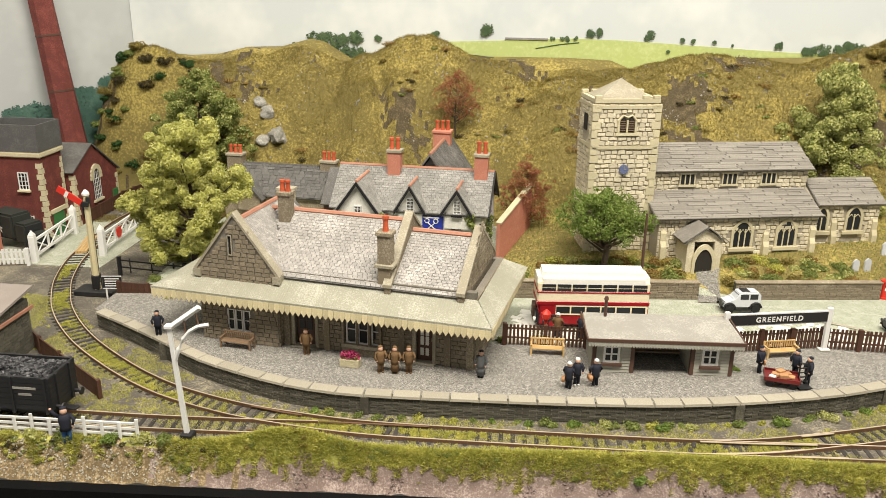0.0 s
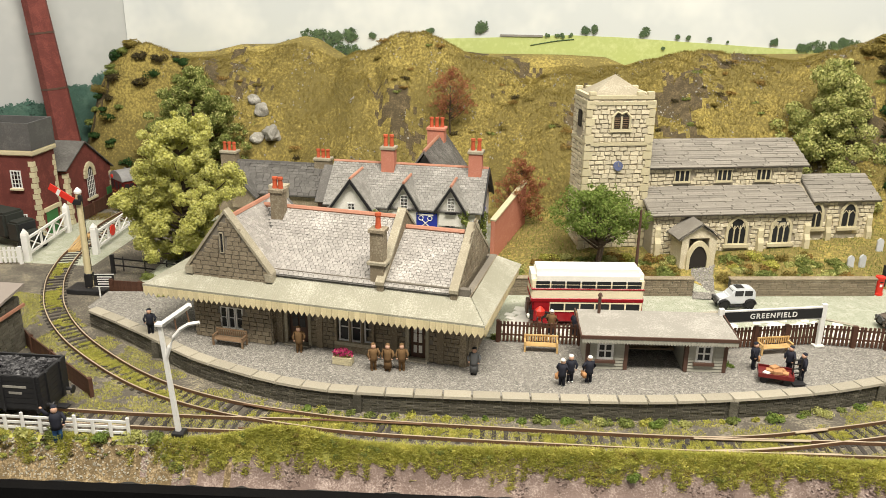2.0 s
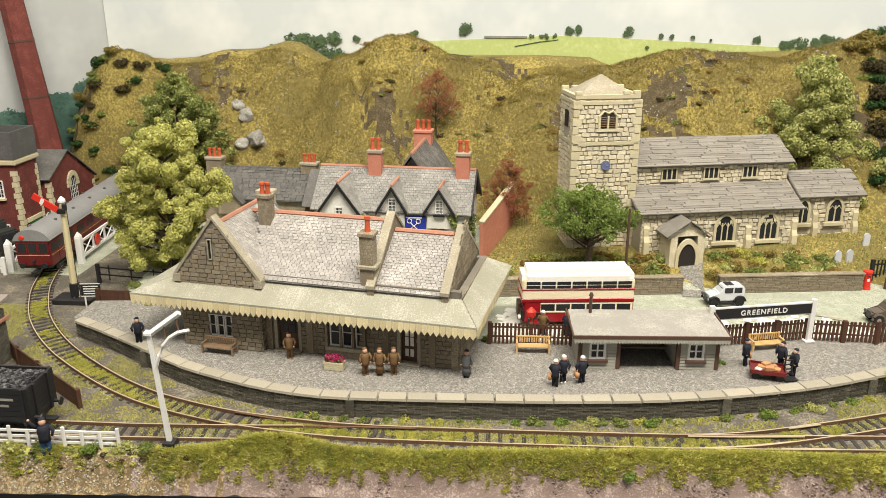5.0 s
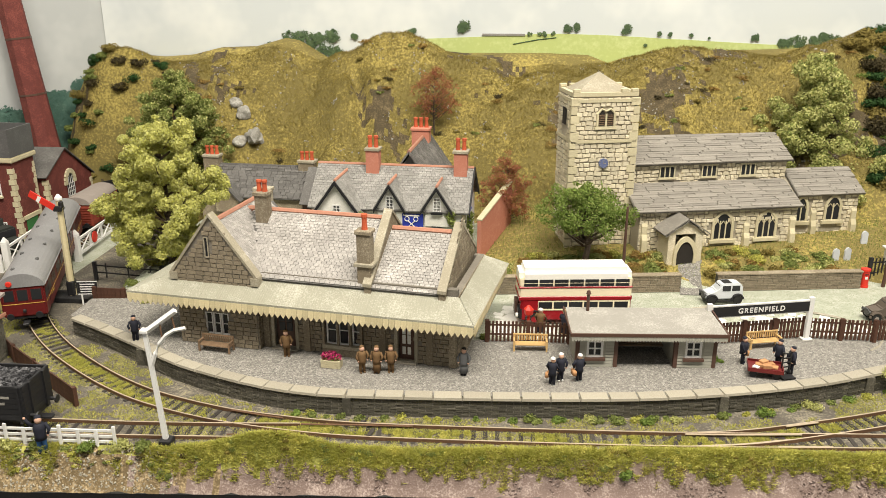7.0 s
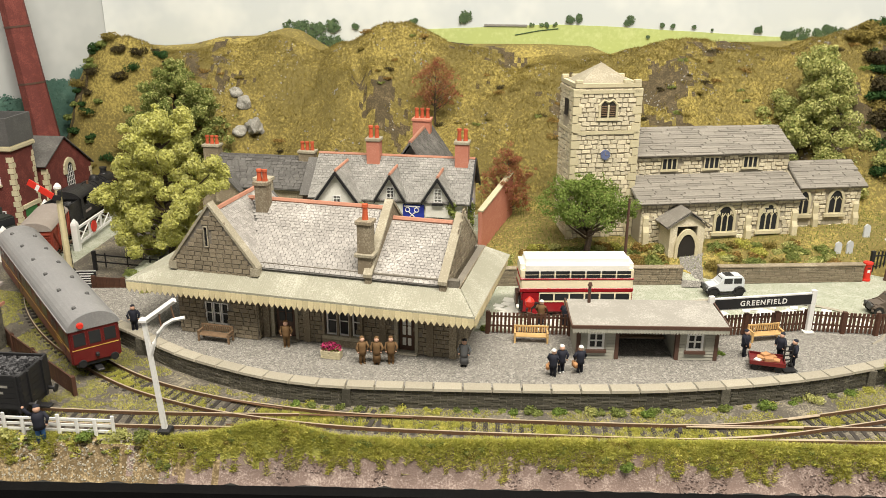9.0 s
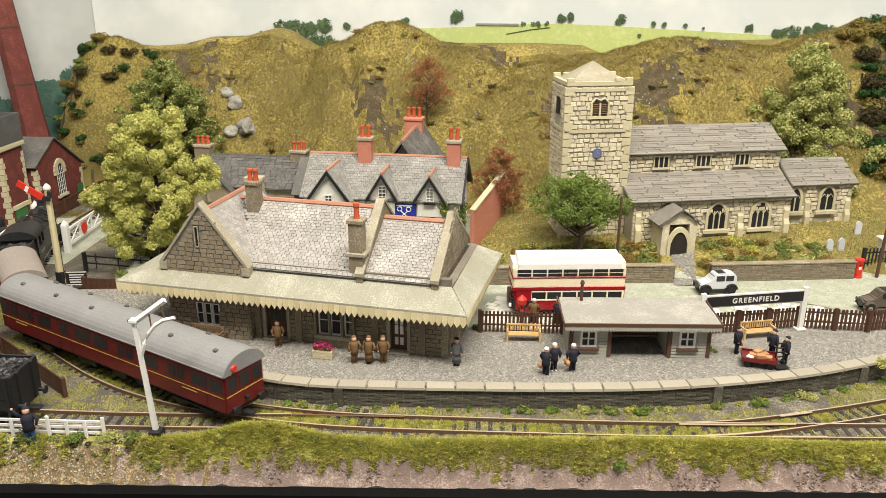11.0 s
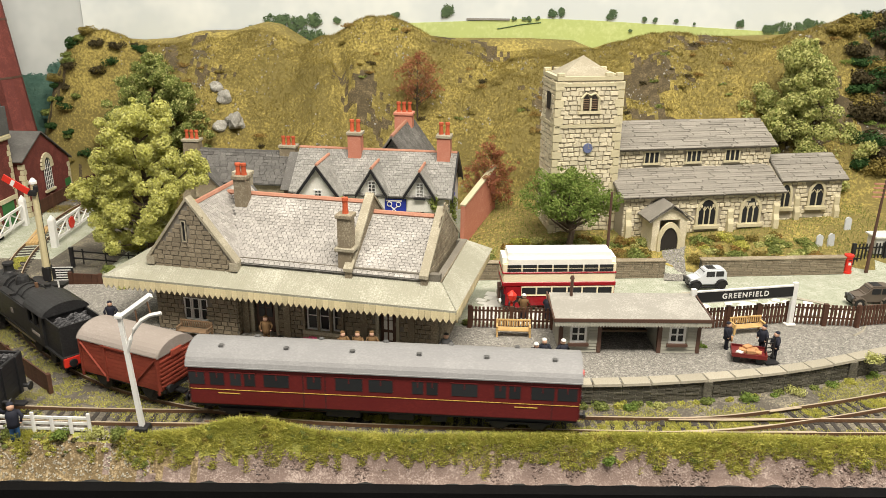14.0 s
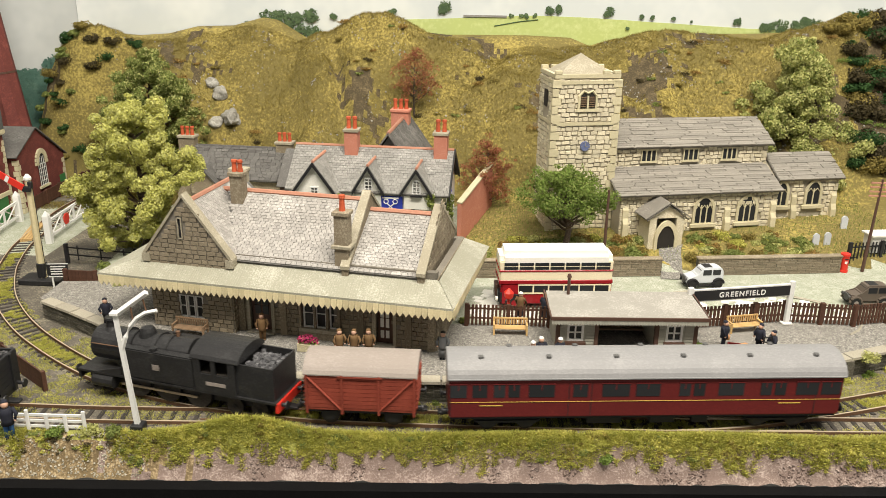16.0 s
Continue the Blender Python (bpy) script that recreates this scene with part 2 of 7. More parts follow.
def prism(bm, pts, axis, a, b, mi=0):
    """Extrudes a polygon: axis 'y' takes (x, z), 'x' takes (y, z), 'z' takes (x, y)."""
    put = {"y": lambda p, k: (p[0], k, p[1]), "x": lambda p, k: (k, p[0], p[1]), "z": lambda p, k: (p[0], p[1], k)}[axis]
    lo, hi = [bm.verts.new(put(p, a)) for p in pts], [bm.verts.new(put(p, b)) for p in pts]
    bm.faces.new(lo).material_index = mi
    bm.faces.new(hi[::-1]).material_index = mi
    for i in range(len(pts)):
        j = (i + 1) % len(pts)
        bm.faces.new((lo[i], hi[i], hi[j], lo[j])).material_index = mi
    return bm


def pr(pts, axis, a, b):
    return prism(nb(), pts, axis, a, b)


def tube(bm, pts, rad, n=8, mi=0):
    """A tapered tube along pts; rad is one radius or one for each point."""
    pts = [Vector(p) for p in pts]
    rad = rad if isinstance(rad, (list, tuple)) else [rad] * len(pts)
    rings = []
    for i, p in enumerate(pts):
        d = (pts[min(i + 1, len(pts) - 1)] - pts[max(i - 1, 0)]).normalized()
        a = d.orthogonal() if abs(d.z) > 0.9 else d.cross(Vector((0, 0, 1)))
        a.normalize()
        b = d.cross(a)
        rings.append([bm.verts.new(p + rad[i] * (math.cos(6.28318 * k / n) * a + math.sin(6.28318 * k / n) * b)) for k in range(n)])
    for r, q in zip(rings, rings[1:]):
        for k in range(n):
            bm.faces.new((r[k], r[(k + 1) % n], q[(k + 1) % n], q[k])).material_index = mi
    bm.faces.new(rings[0][::-1]).material_index = mi
    bm.faces.new(rings[-1]).material_index = mi
    return bm


def tb(pts, rad, n=8):
    return tube(nb(), pts, rad, n)


def ball(bm, c, r, sz=1.0, mi=0, sub=2):
    made = bmesh.ops.create_icosphere(bm, subdivisions=sub, radius=r, matrix=Matrix.Translation(c) @ Matrix.Diagonal((1, 1, sz, 1)))
    for f in {f for v in made["verts"] for f in v.link_faces}:
        f.material_index = mi
    return bm


UNIT = {}
CORN = np.array([(x, y, z) for z in (-1, 1) for y in (-1, 1) for x in (-1, 1)], float)
QUAD = np.array([(0, 2, 3, 1), (4, 5, 7, 6), (0, 1, 5, 4), (1, 3, 7, 5), (3, 2, 6, 7), (2, 0, 4, 6)])


def unit_box(key):
    if key not in UNIT:
        me = bpy.data.meshes.new("piece_" + key)
        c = CORN.copy()
        c[4:, :2] *= 0.94
        me.from_pydata((c).tolist(), [], QUAD.tolist())
        me.materials.append(M[key])
        UNIT[key] = me
    return UNIT[key]


def pieces(parent, name, key, items, limit=0):
    """Small blocks: items are (centre, half-vector along, half-vector across, half-vector outwards). Up to limit are parts of their own."""
    for c, a, b, n in items[:limit]:
        ob = new(name, unit_box(key))
        ob.parent = parent
        ob.matrix_basis = Matrix(((a[0] * S, b[0] * S, n[0] * S, c[0] * S), (a[1] * S, b[1] * S, n[1] * S, c[1] * S), (a[2] * S, b[2] * S, n[2] * S, c[2] * S), (0, 0, 0, 1)))
    rest = items[limit:]
    if rest:
        k = CORN.copy()
        k[4:, :2] *= 0.94
        A = np.array([[list(a), list(b), list(n)] for c, a, b, n in rest])
        C = np.array([list(c) for c, a, b, n in rest])
        v = (np.einsum("ki,nij->nkj", k, A) + C[:, None]).reshape(-1, 3) * S
        f = (QUAD[None] + 8 * np.arange(len(rest))[:, None, None]).reshape(-1, 4)
        me = bpy.data.meshes.new(name)
        me.from_pydata(v.tolist(), [], f.tolist())
        me.materials.append(M[key])
        ob = new(name, me)
        ob.parent = parent
        tagged(ob, kind="stuff")


def courses(o, u, w, n, lu, lw, bw, bh, depth, inside=None, gap=0.05, jit=0.25, lap=0.0, seed=1):
    """Courses of blocks or slates on a face: o its corner, u along, w up (unit), n outwards. inside(a, b) keeps a piece."""
    rng = random.Random(seed)
    o, u, w, n = Vector(o), Vector(u).normalized(), Vector(w).normalized(), Vector(n).normalized()
    out, rows = [], max(1, round(lw / bh))
    bh = lw / rows
    for r in range(rows):
        a = -(rng.random() if jit > .1 else .5 * (r % 2)) * bw
        while a < lu:
            k = bw * (1 + rng.uniform(-jit, jit))
            a0, a1 = max(a, 0), min(a + k, lu)
            a += k
            if a1 - a0 < bw * 0.2:
                continue
            ca, cb = (a0 + a1) / 2, (r + 0.5) * bh
            if inside and not inside(ca, cb):
                continue
            d = depth * rng.uniform(0.75, 1.25)
            uu, ww = u, w
            if jit >= .45:
                an = rng.uniform(-.13, .13)
                uu, ww = u * math.cos(an) + w * math.sin(an), w * math.cos(an) - u * math.sin(an)
                k_ = rng.uniform(.72, 1.12)
                out.append((o + u * ca + w * (cb + rng.uniform(-.05, .05)) + n * (d * .5), uu * ((a1 - a0 - gap) / 2), ww * ((bh - gap) * k_ / 2), n * (d / 2)))
                continue
            tilt = (w + n * lap * -1).normalized() if lap else w
            c = o + u * ca + w * cb + n * (d * 0.5 + (0.03 if lap else 0))
            out.append((c, u * ((a1 - a0 - gap) / 2), tilt * ((bh * (1.15 if lap else 1) - (0 if lap else gap)) / 2), n * (d / 2)))
    return out


def wall(bm, u0, u1, z0, z1, y0, y1, holes=(), mi=0):
    """An upright wall along x with openings through it."""
    us = sorted({u0, u1, *[h[0] for h in holes], *[h[1] for h in holes]})
    zs = sorted({z0, z1, *[h[2] for h in holes], *[h[3] for h in holes]})
    for a, b in zip(us, us[1:]):
        for c, d in zip(zs, zs[1:]):
            if not any(h[0] <= (a + b) / 2 <= h[1] and h[2] <= (c + d) / 2 <= h[3] for h in holes):
                box(bm, a, b, y0, y1, c, d, mi)
    return bm


def window(parent, u0, u1, z0, z1, y, cols=2, rows=2, frame_key="white", t=0.12, sill=None, name="window"):
    """A glazed sash set in an opening whose outer face is at y (facing -y)."""
    win = part(name, bx(u0, u1, y + 0.16, y + 0.2, z0, z1), "glass", parent)
    bm = nb()
    for a, b, c, d in ((u0, u0 + t, z0, z1), (u1 - t, u1, z0, z1), (u0 + t, u1 - t, z0, z0 + t), (u0 + t, u1 - t, z1 - t, z1)):
        box(bm, a, b, y + 0.04, y + 0.155, c, d)
    for i in range(1, cols):
        k = u0 + (u1 - u0) * i / cols
        box(bm, k - t * .35, k + t * .35, y + 0.07, y + 0.155, z0 + t, z1 - t)
    for i in range(1, rows):
        k = z0 + (z1 - z0) * i / rows
        box(bm, u0 + t, u1 - t, y + 0.08, y + 0.155, k - t * .3, k + t * .3)
    part("window_frame", bm, frame_key, win)
    if sill:
        part("window_sill", bx(u0 - .15, u1 + .15, y - .18, y + .1, z0 - .2, z0), sill, win)
    return win


def spline(pts, step=0.25):
    """Evenly spaced points on a smooth line through pts."""
    P_ = [Vector((*p, 0)) for p in pts]
    P_ = [2 * P_[0] - P_[1], *P_, 2 * P_[-1] - P_[-2]]
    out = []
    for a, b, c, d in zip(P_, P_[1:], P_[2:], P_[3:]):
        k = max(2, int((c - b).length / 0.05))
        for i in range(k):
            t = i / k
            out.append(0.5 * (2 * b + (c - a) * t + (2 * a - 5 * b + 4 * c - d) * t * t + (3 * b - a - 3 * c + d) * t ** 3))
    out.append(P_[-2])
    even, left = [out[0]], step
    for p, q in zip(out, out[1:]):
        seg = (q - p).length
        while seg >= left:
            p = p + (q - p) * (left / seg)
            even.append(p)
            seg, left = seg - left, step
        left -= seg
    return even


def clumps(centres, radii, n, size, seed=1, flat=0.8, fill=0.55):
    """Many small leaf quads round a set of clump centres; arrays for one mesh."""
    rng = np.random.default_rng(seed)
    C, R = np.array(centres, float), np.array(radii, float)
    pick = rng.choice(len(C), n, p=(R ** 2) / (R ** 2).sum())
    d = rng.normal(size=(n, 3))
    d /= np.linalg.norm(d, axis=1)[:, None]
    r = R[pick] * (.5 + .55 * rng.random(n) ** .6)
    c = C[pick] + d * r[:, None] * (1, 1, flat) + rng.normal(size=(n, 3)) * (R[pick] * .07)[:, None]
    a = rng.normal(size=(n, 3))
    a /= np.linalg.norm(a, axis=1)[:, None]
    a -= .75 * (a * d).sum(1)[:, None] * d
    a /= np.linalg.norm(a, axis=1)[:, None] + 1e-9
    b = np.cross(a, d + rng.normal(size=(n, 3)) * 0.7)
    b /= np.linalg.norm(b, axis=1)[:, None] + 1e-9
    s = size * (0.6 + 0.8 * rng.random(n))[:, None]
    v = np.stack([c - a * s, c + b * s * .7, c + a * s, c - b * s * .7], 1).reshape(-1, 3)
    f = np.arange(4 * n).reshape(-1, 4)
    return v, f


def leaf_mesh(name, v, f, key, parent=None, label="", kind=""):
    me = bpy.data.meshes.new(name)
    me.from_pydata((v * S).tolist(), [], f.tolist())
    me.materials.append(M[key])
    ob = new(name, me)
    ob.parent = parent
    return tagged(ob, label, kind=kind)


def tree(name, x, y, z, h, w, key, label, seed=1, trunk=0.35, n=9000, size=0.28, bare=0.25, squash=1.0, key2=None, conic=0.0):
    """A tapered trunk with limbs and an uneven crown of leaf clumps."""
    rng = random.Random(seed)
    t = thing(name, x, y, z, rng.uniform(0, 360), label, "tree")
    bm, cs, rs = nb(), [], []
    top = h * 0.82
    tube(bm, [(0, 0, -0.4), (0.05 * w * rng.uniform(-1, 1), 0, top * .35), (0.05 * w * rng.uniform(-1, 1), 0.03 * w, top * .7), (0, 0, top)], [trunk, trunk * .8, trunk * .5, trunk * .15], 8)
    for i in range(64):
        k = bare + (1 - bare) * (i + rng.random()) / 64
        ang = i * 2.4 + rng.uniform(-.5, .5)
        reach = w * 0.5 * (math.sin(math.pi * min(1, max(.1, (k - bare) / (1 - bare) * (.86 + .1 * conic) + .16 + .2 * conic))) ** .6) * rng.uniform(.45, 1.08)
        tip = Vector((math.cos(ang) * reach, math.sin(ang) * reach * squash, h * k * rng.uniform(.9, 1.0)))
        foot = Vector((0, 0, max(h * .12, tip.z - reach * .7)))
        tube(bm, [foot, (foot + tip) / 2 + Vector((0, 0, -.1 * reach)), tip], [trunk * .35, trunk * .22, trunk * .08], 5)
        for _ in range(5):
            off = Vector((rng.gauss(0, 1), rng.gauss(0, 1), rng.gauss(0, .8))) * w * .06
            cs.append(tip + off), rs.append(w * rng.uniform(.03, .085))
        mid = foot.lerp(tip, .6)
        cs.append(mid), rs.append(w * rng.uniform(.03, .06))
    part("trunk", bm, "bark", t)
    v, f = clumps(cs, rs, n, size, seed)
    leaf_mesh("crown", v, f, key, t)
    if key2:
        v, f = clumps(cs, [r * 1.04 for r in rs], n // 3, size, seed + 50)
        leaf_mesh("crown", v, f, key2, t)
    return t


def bush(x, y, z, r, key, label, seed=1, n=700, size=.16, name="bush", flat=.7):
    rng = random.Random(seed)
    cs = [(rng.uniform(-.6, .6) * r, rng.uniform(-.6, .6) * r, r * rng.uniform(.1, .45)) for _ in range(9)]
    v, f = clumps(cs, [r * rng.uniform(.3, .55) for _ in cs], n, size, seed, flat, .3)
    ob = leaf_mesh(name, v, f, key)
    ob.matrix_basis = pose(x * S, y * S, z * S)
    return tagged(ob, label, "bush")


# ---- land ----
CREST = ((-80, 9), (-66, 12), (-62.4, 14), (-58.8, 16.7), (-56, 17.8), (-51, 17.5), (-47, 17.8), (-43, 18.8), (-38, 19.0), (-34, 20.1), (-32, 19.8), (-28, 17.4), (-25, 18.0), (-20.5, 19.2), (-16, 18.9), (-9.5, 18.3), (1, 18.4), (6.8, 18.2), (9.4, 17.2), (11.8, 18), (22, 18.9), (32, 19.2), (40, 19.7), (60, 20.5), (110, 21))
EDGE = ((-60, 22), (-46, 20), (-39.6, 13.9), (-35.5, 11.6), (-31.8, 9.3), (-28, 6.8), (-24.3, 5.1), (-20.5, 3.75), (-17.4, 3.1), (-14.7, 2.9), (-9.6, 3.0), (0, 3.55), (5.8, 4.1), (9.7, 4.75), (13.6, 5.65), (17.8, 6.9), (20, 7.7), (22.8, 8.9), (30, 12.0), (45, 18.0), (110, 40))


def along(table, x):
    return float(np.interp(x, [p[0] for p in table], [p[1] for p in table]))


def ramp01(x, a, b):
    k = min(1.0, max(0.0, (x - a) / (b - a)))
    return k * k * (3 - 2 * k)


def nz(x, y, s, seed=0):
    return noise.noise(Vector((x / s, y / s, seed * 7.3)))


def front(x):
    """The edge of the baseboard."""
    return -2.27 + 0.0593 * x


def ground_z(x, y):
    z = -0.31
    # front bank
    e = front(x)
    bank = e + 1.5 + 0.2 * nz(x, 0, 4)
    z += (1.15 * math.exp(-((x + 18.2) / 3.2) ** 2) + 0.22 * math.exp(-((x - 6) / 9) ** 2) + .1) * math.exp(-((y - bank - .15) / 0.75) ** 2)
    z += .35 * nz(x, y, 1.1, 6) * ramp01(-y, -bank - .1, -bank + .5)
    z -= 2.25 * ramp01(-y, -bank - 0.1, -e + 0.1)
    # platform and forecourt level
    back = ramp01(y, along(EDGE, x) + 1.6, along(EDGE, x) + 2.4) * ramp01(x, -40.5, -38)
    z += (P - 0.12 + 0.31) * back
    # churchyard
    wy = 24.9 + 0.138 * (x - 12)
    yard = ramp01(x, -8, -1) * ramp01(y, wy + 0.3, wy + 1.0)
    z += yard * (1.0 + 0.9 * ramp01(y, wy + 1, wy + 6) + 0.15 * nz(x, y, 3))
    # village ground and the hill behind
    side = ramp01(x, -67, -60)
    z += 0.8 * ramp01(y, 27, 40) * ramp01(x, -44, -36)
    foot = 43.5 + 3.0 * nz(x, 0, 14, 3) + 2.5 * ramp01(-x, 20, 34) - 3 * ramp01(x, 30, 45) + 9.5 * ramp01(-x, 43, 50)
    k = min(1.0, max(0.0, (y - foot) / (61 + 1.5 * nz(x, 5, 9, 1) - foot)))
    k = 1 - (1 - k) ** 1.7
    gul = 1.0 - 0.14 * math.exp(-((x + 21.5 + 0.3 * (y - 52)) / 0.8) ** 2) * ramp01(59 - y, 0, 4)
    hill = (along(CREST, x) - z) * k * gul
    hill += ramp01(y, foot, foot + 3) * (3.6 * nz(x, y * .7, 11, 2) + 1.3 * nz(x, y, 4.5, 4) + 0.35 * nz(x, y, 1.3, 5)) * ramp01(62.5 - y, -1, 3)
    z += hill * side
    return z


def scree_at(x, y):
    """Bare stony patches between the grassed humps."""
    return nz(x, y, 7.5, 11) + .55 * nz(x, y, 1.6, 12) + .3 * nz(x, y, .6, 13) + .25 * ramp01(x, 6, 20) > .33


def ground():
    xs = np.concatenate([np.arange(-110, -62, 2.5), np.arange(-62, 44, 0.42), np.arange(44, 111, 2.5)])
    ys = np.concatenate([np.linspace(-1, 0, 16), np.arange(0.85, 12, 0.3), np.arange(12, 66.1, 0.55)])
    v, mi = [], []
    for j, y in enumerate(ys):
        for x in xs:
            yy = y if y > .05 else front(x) + (y + 1) * (0.6 - front(x))
            v.append((x * S, yy * S, ground_z(x, yy) * S))
    nx = len(xs)
    f = [(j * nx + i, j * nx + i + 1, (j + 1) * nx + i + 1, (j + 1) * nx + i) for j in range(len(ys) - 1) for i in range(nx - 1)]
    me = bpy.data.meshes.new("ground")
    me.from_pydata(v, [], f)
    for k in ("trackside", "grass", "hillgrass", "earth", "road", "dirt", "scree"):
        me.materials.append(M[k])
    for p in me.polygons:
        c = p.center * 100
        x, y = c.x, c.y
        wy = 24.9 + 0.138 * (x - 12)
        e = along(EDGE, x)
        if y > 41 and x > -49 or y > 49 and x > -75 or (x > -6 and y > wy + .5):
            k = 6 if y > 44 and scree_at(x, y) else 2
        elif y < front(x) + 1.75 + .25 * nz(x, y, 1.5):
            k = 3 if c.z < -1.0 + .9 * nz(x, y, 1.8) + .7 * nz(x, y, .45) + .5 * ramp01(x, -14, -4) else 1
            k = 5 if x < -25 + 9 * nz(x, y, 1.1) and c.z < -.55 + .4 * nz(x, y, .5) else k
        elif y > e + 1.8 and x > -40:
            k = 4
        elif x < -47 and 28 < y < 44:
            k = 4
        else:
            k = 0
        p.material_index = k
    me.shade_smooth()
    return tagged(new("ground", me), "model landscape ground of grass, ballast and gravel", "ground", kind="structure")


ground()
bm = nb()
prism(bm, [(-110, front(-110) - .9), (110, front(110) - .9), (110, front(110) - .02), (-110, front(-110) - .02)], "z", -16, -2.55)
tagged(part("baseboard_fascia", bm, "fascia"), "black painted baseboard edge of the layout", "fascia", kind="structure")
tagged(part("floor", bx(-400, 400, -400, 400, -92, -90), "felt"), "grey hall floor below the layout", "floor", kind="structure")


# backdrop boards with their printed landscape
def flat_on_back(pts, y):
    bm = nb()
    prism(bm, pts, "y", y, y + 0.05)
    return bm


BY = 66.2
tagged(part("backdrop", bx(-59.6, 115, BY, BY + .6, -3, 75), "sky"), "painted pale sky backdrop board", "backdrop", kind="structure")
side_board = tagged(part("backdrop", bx(-75, 0, 0, .6, -3, 75), "sky_side"), "painted pale sky side board, shade put into its colour", "backdrop", kind="structure")
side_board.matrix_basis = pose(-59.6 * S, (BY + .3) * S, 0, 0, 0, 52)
rng = random.Random(4)
FT = ((-22, 19.5), (-18.8, 19.95), (-9, 20.35), (1.3, 20.9), (8.8, 20.75), (20, 20.2), (30, 19.7), (42, 19.7), (110, 20))
LIFT = ((-30, .3), (-20, .5), (-9, .7), (9, .65), (20, .45), (30, .2), (110, 0))
pts = [(-22, 10), (115, 10)] + [(x, along(FT, x) + .03 * rng.random()) for x in range(112, -23, -2)]
tagged(part("backdrop_field", flat_on_back(pts, BY - .06), "field"), "printed green hill field on the backdrop", "backdrop", kind="structure")


def far_wood(x0, x1, z0, tops, key, n, seed, size=.22, y=BY - .25, r=(.5, 1.0), kind="structure"):
    rg = random.Random(seed)
    cs = []
    for _ in range(n):
        x = rg.uniform(x0, x1)
        cs.append((x, y, rg.uniform(z0, along(tops, x))))
    v, f = clumps(cs, [rg.uniform(*r) for _ in cs], n * 60, size, seed, 1.0, .2)
    v[:, 1] = y + (v[:, 1] - y) * .12
    return tagged(leaf_mesh("backdrop_wood", v, f, key), "printed distant wood on the backdrop", "backdrop", kind=kind)


far_wood(-37, -26.2, 16, ((-37, 18.8), (-34, 20.3), (-30, 20.6), (-27.2, 20.4), (-26, 19)), "farwood", 60, 3)
for x, z, r in ((-24.6, 20.0, .55), (-16.8, 20.5, .6), (-9.6, 21.2, .95), (-10.1, 20.8, .8), (4.0, 21.1, .75), (5.4, 21.1, .8), (11.6, 20.9, .85), (16.0, 20.5, .35), (17.3, 20.4, .3), (20, 20.4, .3), (28.2, 20.3, .6), (22.4, 20.1, .15), (14.2, 18.9, .25), (-19.5, 19.8, .5)):
    z += along(LIFT, x)
    far_wood(x - r * .5, x + r * .5, z - r * .5, ((-60, z + r * .4), (60, z + r * .4)), "farwood", 6, int(x * 10) + 700, .12, r=(r * .35, r * .6))
far_wood(31.5, 42, 19.7, ((31, 20.2), (35, 20.9), (42, 20.4)), "farwood", 30, 9, .16, r=(.3, .6))
far_wood(-1.5, 2.2, 20.7, ((-60, 21.0), (60, 21.0)), "farwood", 10, 11, .1, r=(.15, .3))
part_hedge = tagged(part("backdrop_hedge", tb([(-3.2, BY - .1, 19.5), (0, BY - .1, 20.1), (2.5, BY - .1, 20.4)], .07, 5), "farwood"), "printed hedge line on the backdrop", "backdrop", kind="structure")
tagged(part("backdrop_barn", bx(-7.3, -1.6, BY - .2, BY - .08, 20.6, 20.85), "slate_mid"), "printed long grey barn on the backdrop", "backdrop", kind="structure")
# wooded hills printed on the side board
cs, rs = [], []
for _ in range(420):
    u = rng.uniform(-36, 0)
    cs.append((u, -.2, rng.uniform(2, 16.3 + u * .33 + .5 * math.sin(u))))
    rs.append(rng.uniform(.5, 1.1))
v, f = clumps(cs, rs, 60000, .24, 5, 1.0, .1)
v[:, 1] = -.25 + v[:, 1] * .1
hills = tagged(leaf_mesh("backdrop_wood", v, f, "farblue"), "printed blue-green wooded hills on the side board", "backdrop", kind="structure")
hills.matrix_basis = side_board.matrix_basis.copy()

# ---- track ----
MAIN = [(-40, 63.5), (-45.2, 59), (-49.3, 53.5), (-51.5, 48.5), (-52.2, 43.8), (-51.8, 38.4), (-51.1, 33.7), (-50.3, 29.4), (-48.6, 24.4), (-46.9, 20.9), (-44.8, 17.4), (-42.1, 14), (-38.9, 10.8), (-35, 7.7),
        (-31.4, 5.3), (-28, 3.6), (-23.3, 2.05), (-19, 1.25), (-14, .75), (-7.4, .75), (0, .92), (5.5, 1.1), (9.1, 1.3), (12.8, 1.93), (16.8, 3.1), (21.7, 4.75), (28, 7.2), (36, 10.6), (45, 14.8), (60, 23)]
SIDING = [(-75, -.3), (-46, -.35), (-38.7, -.45), (-30.5, -.4), (-26.4, -.26), (-21.5, 0.0), (-17, .35)]
THROUGH = [(7.5, 1.2), (12, 1.45), (18, 1.85), (30, 2.6), (60, 4.4)]


